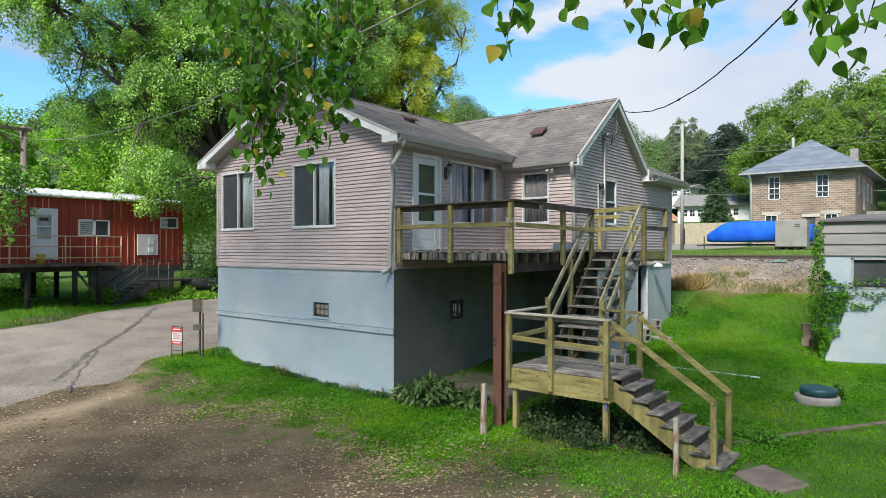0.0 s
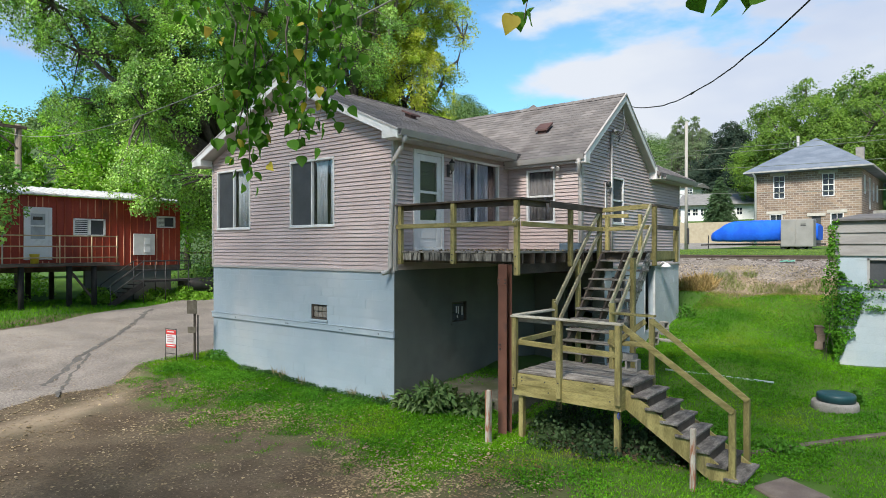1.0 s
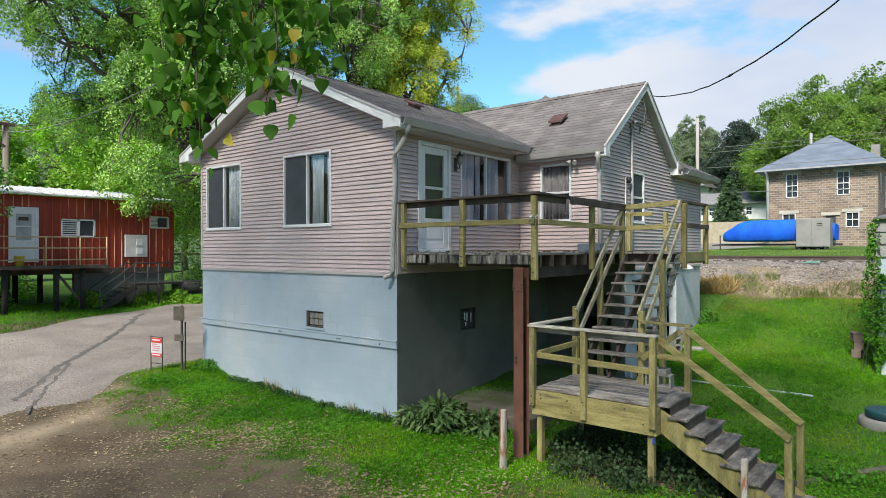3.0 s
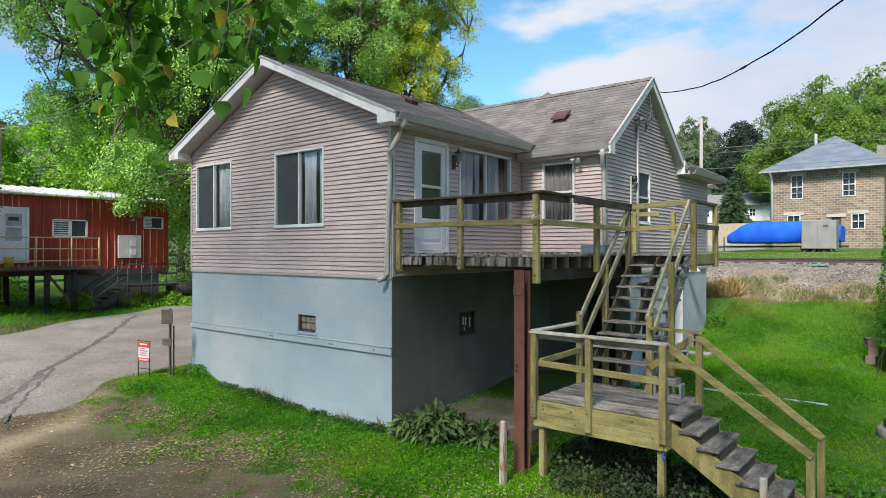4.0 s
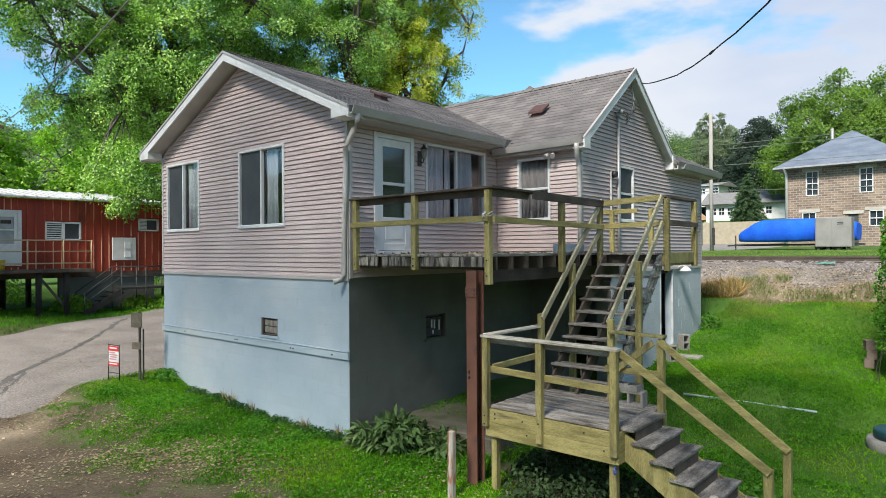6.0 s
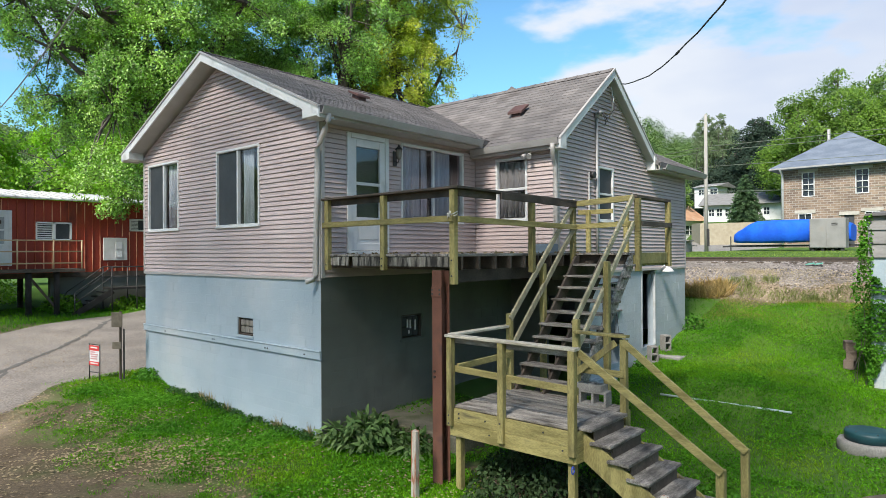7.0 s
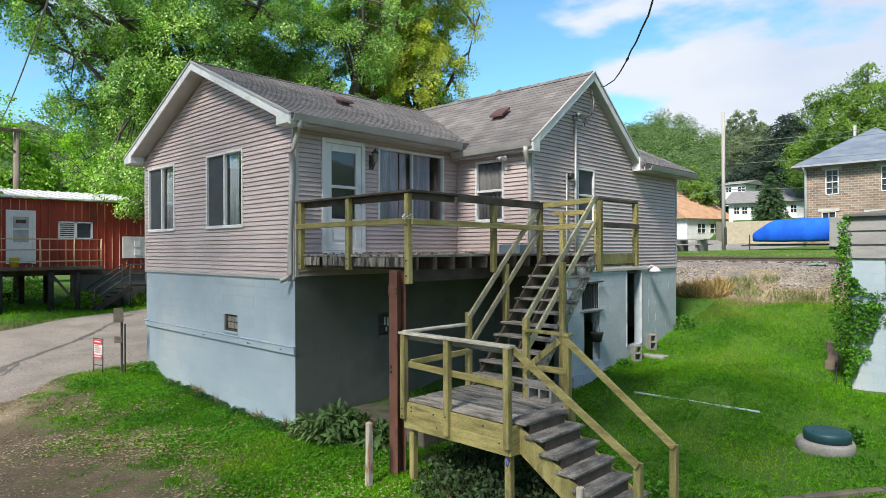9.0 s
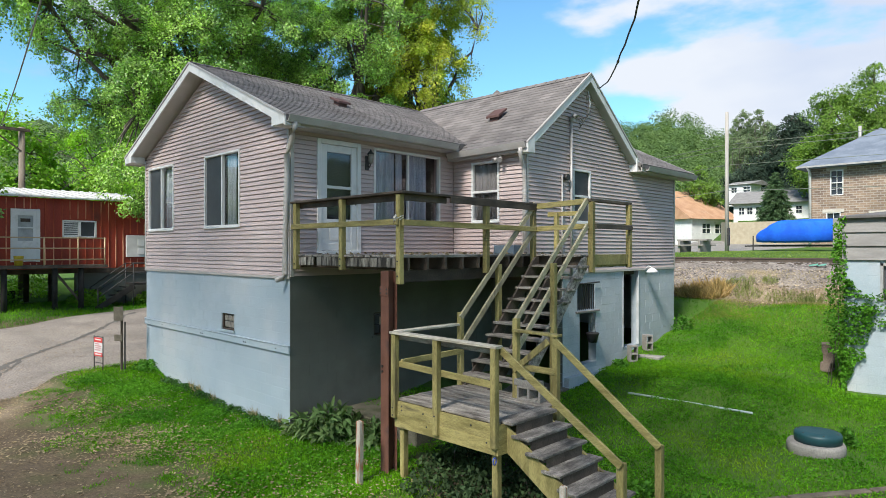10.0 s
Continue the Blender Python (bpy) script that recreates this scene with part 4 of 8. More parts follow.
YB = 8.6
ex, ez = 0.43, main_roof_z(0.43)
wx, wz = -7.15, main_roof_z(-7.15)
slabs = [((ex, -0.34, ez), (ex, YB, ez), (-3.36, YB, 7.25), (-3.36, -0.34, 7.25)), ((wx, YB, wz), (wx, -0.34, wz), (-3.36, -0.34, 7.25), (-3.36, YB, 7.25))]
we, wr = wing_roof_z(4.03), wing_roof_z(8.78)
slabs += [((-3.3, 4.03, we), (2.25, 4.03, we), (2.25, 6.42, 7.27), (-3.3, 6.42, 7.27)), ((2.25, 8.78, wr), (-3.3, 8.78, wr), (-3.3, 6.42, 7.27), (2.25, 6.42, 7.27))]
LS, LX = 0.5, 2.42
slabs += [((LX, 8.62, 5.40), (LX, 11.72, 5.40), (-0.8, 11.72, 5.40 + LS * (LX + 0.8)), (-0.8, 8.62, 5.40 + LS * (LX + 0.8))),
          ((-7.1, 11.72, 5.2), (-7.1, 8.62, 5.2), (-0.8, 8.62, 5.40 + LS * (LX + 0.8)), (-0.8, 11.72, 5.40 + LS * (LX + 0.8)))]
for k, s in enumerate(slabs):
    slope_slab(*s)
    if k == 0:
        shingles(*s, keep=lambda p: p.z > wing_roof_z(p.y) - 0.1 or p.y < 4.2)
    elif k == 2:
        shingles(*s, keep=lambda p: p.z > main_roof_z(p.x) - 0.1 or p.x > 0.42)
    elif k in (1, 3, 4):
        shingles(*s, course=0.14 if k == 4 else 0.2)
# ridge caps
for p, q in (((-3.36, -0.34, 7.262), (-3.36, 6.3, 7.262)), ((2.25, 6.42, 7.282), (-3.3, 6.42, 7.282))):
    d = Vector(q) - Vector(p)
    n = int(d.length / 0.28)
    s = Vector((d.y, -d.x, 0)).normalized() * 0.14
    dr = 0.06 if p[0] == q[0] else 0.105
    vs, fs = [], []
    for i in range(n):
        a, b = Vector(p) + d * (i / n), Vector(p) + d * ((i + 1.15) / n)
        up0, up1 = Vector((0, 0, 0.018)), Vector((0, 0, 0.006))
        z = len(vs)
        vs += [tuple(v) for v in (a + s - Vector((0, 0, dr)) + up0, a + up0, a - s - Vector((0, 0, dr)) + up0, b + s - Vector((0, 0, dr)) + up1, b + up1, b - s - Vector((0, 0, dr)) + up1)]
        fs += [(z, z + 1, z + 4, z + 3), (z + 1, z + 2, z + 5, z + 4)]
    ob = new("ridge_cap", raw_mesh("ridge_cap", vs, fs, SHINGLE))
    ob.parent = house
    tagged(ob, kind="stuff")


def rake(p, q, outward, h=0.19, t=0.03):
    """A white board under a sloping roof edge."""
    bm = bmesh.new()
    p, q, o = Vector(p), Vector(q), Vector(outward)
    z = Vector((0, 0, 1))
    add_prism(bm, [p - z * 0.005, q - z * 0.005, q - z * h, p - z * h], o * t)
    part("rake_board", finish(bm, 0.003), WHITE, house)
    bm = bmesh.new()
    add_prism(bm, [p + z * 0.012, q + z * 0.012, q - z * 0.03, p - z * 0.03], o * (t + 0.02))
    part("drip_edge", finish(bm), TRIM, house)


rake((ex, -0.34, ez), (-3.36, -0.34, 7.25), (0, -1, 0))
rake((wx, -0.34, wz), (-3.36, -0.34, 7.25), (0, -1, 0))
rake((2.25, 4.03, we), (2.25, 6.42, 7.27), (1, 0, 0), h=0.20)
rake((2.25, 8.78, wr), (2.25, 6.42, 7.27), (1, 0, 0), h=0.20)
rake((LX, 11.72, 5.40), (-0.8, 11.72, 5.40 + LS * (LX + 0.8)), (0, 1, 0))


def soffit(poly, name="soffit"):
    bm = bmesh.new()
    add_prism(bm, poly, (0, 0, -0.02))
    part(name, finish(bm), SOFFIT, house)


# sloping soffits below the front and wing rakes, level ones below the eaves
for x_e in (ex, wx):
    zz = main_roof_z(x_e)
    soffit([(x_e, -0.34, zz - 0.165), (-3.36, -0.34, 7.25 - 0.165), (-3.36, 0.03, 7.25 - 0.165), (x_e, 0.03, zz - 0.165)])
for y_e in (4.03, 8.78):
    zz = wing_roof_z(y_e)
    soffit([(2.25, y_e, zz - 0.175), (2.25, 6.42, 7.27 - 0.175), (2.03, 6.42, 7.27 - 0.175), (2.03, y_e, zz - 0.175)])
soffit([(0.0, 0.03, 5.44), (0.367, 0.03, 5.44), (0.367, 4.27, 5.44), (0.0, 4.27, 5.44)])
soffit([(-7.13, 0.0, 5.44), (-6.7, 0.0, 5.44), (-6.7, 8.6, 5.44), (-7.13, 8.6, 5.44)])
soffit([(0.02, 4.093, 5.26), (2.22, 4.093, 5.26), (2.22, 4.268, 5.26), (0.02, 4.268, 5.26)])
soffit([(2.063, 8.625, 5.24), (2.367, 8.625, 5.24), (2.367, 11.7, 5.24), (2.063, 11.7, 5.24)])
# boxed ends of the eaves
for x0, x1, y0, y1, z0, z1 in ((0.0, 0.425, -0.375, -0.04, 5.425, 5.60), (-7.145, -6.72, -0.375, -0.04, 5.425, 5.60), (2.045, 2.297, 4.036, 4.265, 5.215, 5.46), (2.045, 2.297, 8.565, 8.776, 5.215, 5.46)):
    bm = bmesh.new()
    if y1 < 0:
        prof = [(x, z0) for x in (x0, x1)] + [(x, main_roof_z(x) - 0.02) for x in (x1, x0)]
        add_prism(bm, [(x, y0, z) for x, z in prof], (0, y1 - y0, 0))
    else:
        prof = [(y, z0) for y in (y0, y1)] + [(y, wing_roof_z(y) - 0.02) for y in (y1, y0)]
        add_prism(bm, [(x0, y, z) for y, z in prof], (x1 - x0, 0, 0))
    part("eave_return", finish(bm, 0.004), WHITE, house)


def gutter(p, q, out):
    """An open trough along an eave from p to q, out pointing away from the roof."""
    p, q, o = Vector(p), Vector(q), Vector(out)
    prof = [(0.0, 0.0), (0.0, -0.11), (0.07, -0.12), (0.10, -0.06), (0.125, 0.0), (0.115, 0.0), (0.09, -0.055), (0.065, -0.105), (0.012, -0.1), (0.012, 0.0)]
    bm = bmesh.new()
    a = [bm.verts.new(p + o * d + Vector((0, 0, z))) for d, z in prof]
    b = [bm.verts.new(q + o * d + Vector((0, 0, z))) for d, z in prof]
    n = len(prof)
    for i in range(n):
        bm.faces.new((a[i], a[(i + 1) % n], b[(i + 1) % n], b[i]))
    bm.faces.new(a[::-1])
    bm.faces.new(b)
    part("gutter", finish(bm), TRIM, house, "taupe metal gutter")


gutter((0.404, -0.33, 5.575), (0.404, 3.92, 5.555), (1, 0, 0))
gutter((0.1, 4.056, 5.40), (2.27, 4.056, 5.42), (0, -1, 0))
gutter((2.404, 8.8, 5.36), (2.404, 11.72, 5.35), (1, 0, 0))
block("fascia", 0.37, 0.40, -0.34, 4.28, 5.42, 5.58, TRIM, house)
block("fascia", 0.0, 2.24, 4.06, 4.09, 5.24, 5.42, TRIM, house)
block("fascia", 2.37, 2.40, 8.62, 11.72, 5.22, 5.38, TRIM, house)


SPOUT = mat("pale_taupe_metal", (0.44, 0.41, 0.39), (0.52, 0.49, 0.47), rough=0.45, scale=2, fine=30, bump=0.03, c3=(0.36, 0.33, 0.31), stain_scale=3)


def downspout(points, label="pale taupe downspout"):
    bm = bmesh.new()
    add_tube(bm, points, 0.047, seg=10)
    part("downspout", finish(bm), SPOUT, house, label)


downspout([(0.45, -0.18, 5.47), (0.45, -0.19, 5.36), (0.36, -0.17, 5.25), (0.12, -0.10, 5.06), (0.03, -0.085, 4.95), (0.02, -0.08, 4.6), (-0.03, -0.08, 3.6), (-0.05, -0.08, 2.82), (-0.08, -0.10, 2.74), (-0.16, -0.2, 2.70)])
downspout([(2.14, 3.98, 5.31), (2.14, 3.99, 5.2), (2.10, 4.06, 5.08), (2.06, 4.21, 4.92), (2.07, 4.215, 4.6), (2.09, 4.215, 3.2)])
# roof vents and pipes
for c, nrm in (((-1.55, 2.25), "main"), ((0.55, 5.15), "wing")):
    x, y = c
    z = main_roof_z(x) if nrm == "main" else wing_roof_z(y)
    bm = bmesh.new()
    if nrm == "main":
        add_prism(bm, [(x - .16, y - .17, z + .16), (x + .16, y - .17, z + .02), (x + .16, y + .17, z + .02), (x - .16, y + .17, z + .16)], (0, 0, 0.05))
        add_prism(bm, [(x - .10, y - .11, z), (x + .10, y - .11, z - .06), (x + .10, y + .11, z - .06), (x - .10, y + .11, z)], (0, 0, 0.16))
    else:
        add_prism(bm, [(x - .19, y - .15, z + .0), (x + .19, y - .15, z + .0), (x + .19, y + .15, z + .2), (x - .19, y + .15, z + .2)], (0, 0, 0.06))
        add_prism(bm, [(x - .12, y - .10, z - .10), (x + .12, y - .10, z - .10), (x + .12, y + .10, z + .06), (x - .12, y + .10, z + .06)], (0, 0, 0.12))
    part("roof_vent", finish(bm, 0.006), mat("brown_metal_vent", (0.07, 0.035, 0.03), (0.10, 0.05, 0.045), rough=0.6), house)
bm = bmesh.new()
pk = [bm.verts.new(c) for c in ((-0.95, 6.5, 7.18), (-0.25, 6.5, 7.18), (-0.25, 7.3, 6.7), (-0.95, 7.3, 6.7), (-0.6, 6.56, 7.42))]
for f in ((0, 1, 4), (1, 2, 4), (2, 3, 4), (3, 0, 4), (3, 2, 1, 0)):
    bm.faces.new([pk[i] for i in f])
part("ridge_peak", finish(bm), SHINGLE, house)
bm = bmesh.new()
add_tube(bm, [(0.35, 11.0, 6.2), (0.35, 11.0, 7.05)], 0.055)
part("vent_pipe", finish(bm), WHITE, house)

# ---- deck, stairs and landing ----
DZ, LZ = 3.17, 1.08            # tops of the deck and of the landing
deck = thing("wooden_deck", "raised weathered wooden deck with post-and-rail guard against the house", "deck")
rd = random.Random(5)
# boards run along the house wall; the part by the stairs reaches further out
x = 0.03
while x < 4.12:
    y0, y1 = (0.10, 4.22) if x < 2.0 else (0.10, 4.72)
    if x > 2.9:
        y0 = 3.30
    w = min(0.138, 4.12 - x)
    bm = bmesh.new()
    add_box(bm, x, x + w, y0 - rd.uniform(0.0, 0.05), y1, DZ - 0.036 - rd.uniform(0, 0.004), DZ - rd.uniform(0, 0.005))
    part("deck_board", finish(bm, 0.004), OLDWOODY, deck)
    x += 0.144
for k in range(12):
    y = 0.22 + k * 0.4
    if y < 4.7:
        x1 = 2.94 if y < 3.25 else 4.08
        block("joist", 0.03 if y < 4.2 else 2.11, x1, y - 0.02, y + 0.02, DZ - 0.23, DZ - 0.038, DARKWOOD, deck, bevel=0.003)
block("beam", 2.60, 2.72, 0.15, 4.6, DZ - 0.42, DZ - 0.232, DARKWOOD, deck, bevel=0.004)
for a, b in ((0.12, 0.62), (0.72, 1.45), (1.55, 2.88)):
    block("rim_board", a, b, 0.075, 0.105, DZ - 0.19, DZ - 0.045, RIMWOOD, deck, bevel=0.004)
block("rim_board", 4.085, 4.125, 3.32, 4.72, DZ - 0.22, DZ - 0.04, WOOD, deck, bevel=0.004)
block("rim_board", 4.13, 4.165, 3.40, 4.74, DZ - 0.19, DZ + 0.0, WOOD, deck, bevel=0.004)


def post(x, y, z0, z1, s=0.09, material=WOOD, parent=None, lean=(0, 0)):
    return bar("post", (x, y, z0), (x + lean[0], y + lean[1], z1), s, s, material, parent or deck, bevel=0.006, up=(0, 1, 0))


RT = 4.11
for x, y, z0 in ((0.13, 0.055, 2.90), (1.50, 0.05, 2.92), (2.92, 0.05, 2.74), (2.995, 1.93, 2.86), (3.0, 3.25, 2.9), (4.16, 3.36, 2.86), (4.16, 4.66, 2.92)):
    post(x, y, z0, RT - 0.03)
post(2.55, 4.66, DZ, 4.0, 0.085)
post(3.35, 4.66, DZ, 4.0, 0.085)


def rail(p, q, w=0.038, h=0.088, material=WOODH, parent=None, name="rail"):
    return bar(name, p, q, w, h, material, parent or deck, bevel=0.005)


rail((0.02, 0.055, RT - 0.012), (3.0, 0.05, RT - 0.005), 0.13, 0.036, DARKWOOD, name="cap_rail")
rail((2.985, -0.02, RT - 0.004), (3.01, 3.32, RT - 0.03), 0.13, 0.036, DARKWOOD, name="cap_rail")
rail((3.05, 1.0, RT - 0.07), (3.05, 3.28, RT - 0.09), 0.036, 0.10, DARKWOOD)
rail((2.955, 0.1, RT - 0.075), (2.955, 1.0, RT - 0.075), 0.036, 0.10, DARKWOOD)
rail((0.1, 0.11, RT - 0.075), (2.9, 0.11, RT - 0.075), 0.036, 0.10, DARKWOOD)
rail((0.06, 0.0, 3.66), (2.96, -0.01, 3.665))
rail((3.05, 0.0, 3.655), (3.06, 3.3, 3.625))
rail((3.04, 3.28, RT - 0.07), (4.12, 3.30, RT - 0.02), 0.04, 0.10)
rail((3.04, 3.28, 3.63), (4.12, 3.30, 3.66))
rail((4.12, 3.3, RT - 0.0), (4.12, 4.74, RT + 0.0), 0.12, 0.05, DARKWOOD, name="cap_rail")
rail((4.20, 3.4, 3.66), (4.20, 4.7, 3.66), material=DARKWOOD)
rail((2.3, 4.71, 3.98), (3.05, 4.71, 3.98), 0.036, 0.09)
for x, y, z in ((1.50, 0.005, 2.99), (1.50, 0.005, 3.10), (2.92, 0.005, 2.86), (2.92, 0.005, 3.08), (0.13, 0.01, 3.0)):
    bm = bmesh.new()
    add_tube(bm, [(x, y - 0.012, z), (x, y + 0.004, z)], 0.013, 6)
    part("bolt", finish(bm), BLACK, deck)
# steel post that carries the deck
steel = thing("steel_column", "rust-brown steel column under the deck", "column")
bm = bmesh.new()
for a in ((2.58, 2.76, -0.035, -0.023), (2.58, 2.76, 0.133, 0.145), (2.664, 2.676, -0.023, 0.133)):
    add_box(bm, *a, -0.15, 2.935)
part("column", finish(bm, 0.003), RUST, steel)
block("bracket", 2.575, 2.765, -0.052, -0.036, 2.56, 2.70, RUST, steel, bevel=0.003)
for x, z in ((2.57, 2.66), (2.71, 2.66), (2.57, 2.60), (2.71, 2.60), (2.60, 1.5), (2.60, 1.42)):
    bm = bmesh.new()
    add_tube(bm, [(x + .03, -0.06, z), (x + .03, -0.035, z)], 0.016, 6)
    part("bolt", finish(bm), BLACK, steel)

# upper flight, from the landing up to the deck
up = thing("upper_stairs", "steep open wooden stairs with grey treads and diagonal handrails", "staircase")
N, Y0, Y1 = 11, 1.34, 3.30
XL, XR = 3.08, 4.08
rise, run = (DZ - LZ) / N, (Y1 - Y0) / (N - 1)
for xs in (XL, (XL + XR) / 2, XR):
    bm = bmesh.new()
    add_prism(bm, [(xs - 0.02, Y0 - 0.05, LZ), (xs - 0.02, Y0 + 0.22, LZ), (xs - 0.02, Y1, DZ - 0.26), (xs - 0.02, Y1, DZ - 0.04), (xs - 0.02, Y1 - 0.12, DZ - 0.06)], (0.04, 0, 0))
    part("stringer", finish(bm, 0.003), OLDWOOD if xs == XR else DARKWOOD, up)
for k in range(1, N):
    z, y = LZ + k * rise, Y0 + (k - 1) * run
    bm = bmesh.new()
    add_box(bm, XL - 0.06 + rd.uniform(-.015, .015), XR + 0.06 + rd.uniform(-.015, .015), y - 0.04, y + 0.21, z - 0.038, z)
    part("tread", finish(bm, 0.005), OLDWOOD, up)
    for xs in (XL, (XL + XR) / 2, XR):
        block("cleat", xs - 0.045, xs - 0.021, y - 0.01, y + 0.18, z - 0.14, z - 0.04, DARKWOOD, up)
post(2.99, 1.30, 0.95, 2.24, 0.088, parent=up)
post(4.19, 1.22, 0.95, 2.24, 0.088, parent=up)
post(4.17, 2.20, -0.1, 3.04, 0.09, parent=up)
post(3.0, 2.25, -0.1, 3.0, 0.09, parent=up)
for xs, za in ((3.03, RT - 0.02), (4.12, RT - 0.0)):
    yb = 3.27
    bar("handrail", (xs, yb, za), (xs, 1.26, 2.16), 0.04, 0.09, HANDRAIL, up, bevel=0.005)
    bar("handrail", (xs + 0.005, yb, za - 0.44), (xs + 0.005, 1.18 + 0.1, 1.62 + 0.1), 0.04, 0.09, HANDRAIL, up, bevel=0.005)

# landing
ld = thing("stair_landing", "square wooden stair landing on posts with a railing", "landing")
LX0, LX1, LY0, LY1 = 2.98, 4.86, -0.03, 1.42
n = 11
for k in range(n):
    y = LY0 + k * (LY1 - LY0) / n
    bm = bmesh.new()
    add_box(bm, LX0 - rd.uniform(0, 0.02), LX1 + rd.uniform(0, 0.01) - (0.0 if y < 1.1 else 0.02), y, y + (LY1 - LY0) / n - 0.007, LZ - 0.036, LZ - rd.uniform(0, 0.006))
    part("plank", finish(bm, 0.004), OLDWOOD, ld)
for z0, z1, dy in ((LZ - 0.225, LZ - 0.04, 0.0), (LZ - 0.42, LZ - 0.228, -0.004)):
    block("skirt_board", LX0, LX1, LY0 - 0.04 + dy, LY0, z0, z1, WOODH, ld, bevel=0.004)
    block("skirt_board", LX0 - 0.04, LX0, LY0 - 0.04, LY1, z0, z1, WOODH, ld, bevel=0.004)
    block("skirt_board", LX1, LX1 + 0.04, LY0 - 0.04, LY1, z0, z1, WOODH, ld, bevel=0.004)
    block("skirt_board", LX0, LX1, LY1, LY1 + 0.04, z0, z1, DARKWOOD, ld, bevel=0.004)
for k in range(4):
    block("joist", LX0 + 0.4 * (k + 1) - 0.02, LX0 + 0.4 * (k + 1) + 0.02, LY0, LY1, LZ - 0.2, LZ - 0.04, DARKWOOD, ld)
for x, y in ((3.04, 0.03), (4.80, 0.03), (3.05, 1.35), (4.80, 1.35)):
    post(x, y, lz(x, y) - 0.1, LZ - 0.04, 0.092, parent=ld)
for x, z in ((3.10, 0.98), (3.10, 0.92), (3.55, 0.95), (3.62, 0.78), (4.45, 0.97), (4.72, 0.80), (3.83, 0.98), (2.965, 0.95), (2.965, 0.84)):
    yb = -0.132 if x in (3.83, 2.965) else -0.075
    bm = bmesh.new()
    add_tube(bm, [(x, yb - 0.008, z), (x, yb + 0.006, z)], 0.012, 6)
    part("bolt", finish(bm), BLACK, ld)
TOP = 2.04
for x, y, zb in ((2.965, -0.085, 0.80), (3.83, -0.085, 0.72), (4.86, -0.085, 0.76), (4.93, 1.16, 0.70)):
    post(x, y, zb, TOP - 0.02, 0.088, parent=ld)
rail((2.90, -0.075, TOP), (4.92, -0.06, TOP - 0.01), 0.14, 0.036, CAPWOOD, ld, "cap_rail")
rail((2.96, -0.02, TOP - 0.06), (4.86, -0.02, TOP - 0.07), 0.036, 0.085, OLDWOOD, ld)
rail((2.93, -0.03, TOP + 0.005), (2.95, 1.36, TOP + 0.005), 0.13, 0.036, CAPWOOD, ld, "cap_rail")
rail((4.2, 1.16, TOP + 0.03), (4.98, 1.17, TOP + 0.02), 0.14, 0.036, WOOD, ld, "cap_rail")
rail((4.15, 1.12, 1.56), (4.95, 1.12, 1.56), parent=ld)
bar("brace", (4.25, 1.08, 1.5), (4.85, 1.08, 1.98), 0.036, 0.088, WOOD, ld, bevel=0.004)
rail((2.96, -0.02, 1.58), (4.90, -0.02, 1.53), parent=ld)
rail((3.02, 0.0, 1.60), (3.02, 1.30, 1.62), parent=ld)

# lower flight, from the landing down to the lawn
low = thing("lower_stairs", "wooden stairs with grey treads going down to the grass", "staircase")
M, X0, fall, go = 8, 5.04, 0.165, 0.229        # X0: front edge of the top step
for ys in (0.13, 0.97):
    bm = bmesh.new()
    add_prism(bm, [(4.88, ys - 0.02, LZ - 0.06), (4.88, ys - 0.02, LZ - 0.40), (6.32, ys - 0.02, -0.26), (6.62, ys - 0.02, -0.26), (6.62, ys - 0.02, -0.12)], (0, 0.04, 0))
    part("stringer", finish(bm, 0.004), WOOD, low)
for k in range(M):
    z, x = LZ + 0.005 - k * fall, X0 + k * go
    bm = bmesh.new()
    add_box(bm, x - 0.275, x, 0.06 + rd.uniform(-.02, .02), 1.04 + rd.uniform(-.02, .02), z - 0.04, z)
    for v in bm.verts:
        v.co.z += 0.012 * noise.noise(Vector((v.co.x * 3, v.co.y * 2, k)))
    part("tread", finish(bm, 0.007), TREAD, low)
    if k:
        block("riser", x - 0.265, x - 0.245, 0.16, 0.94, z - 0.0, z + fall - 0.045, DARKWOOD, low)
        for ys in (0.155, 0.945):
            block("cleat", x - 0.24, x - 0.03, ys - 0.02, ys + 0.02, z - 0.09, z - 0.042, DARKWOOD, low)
post(6.47, 0.17, -0.2, 0.90, 0.088, parent=low)
post(6.43, 1.17, -0.2, 0.87, 0.088, parent=low)
post(5.50, 0.55, -0.25, 0.34, 0.088, DARKWOOD, low)
bar("handrail", (4.88, -0.005, 2.0), (6.50, 0.11, 0.88), 0.04, 0.09, WOODH, low, bevel=0.005)
bar("handrail", (4.93, 1.115, 2.0), (6.46, 1.115, 0.85), 0.04, 0.09, WOODH, low, bevel=0.005)

# blue cable tag tied to the landing's corner
bm = bmesh.new()
add_tube(bm, [(4.87 + 0.0 * a, -0.095 + 0.03 * math.cos(a), 0.60 + 0.045 * math.sin(a)) for a in np.linspace(0, 6.28, 13)], 0.008, 6)
part("tag", finish(bm), mat("blue_tag", (0.02, 0.05, 0.35), (0.03, 0.07, 0.42), rough=0.4), ld, "small blue plastic tag")

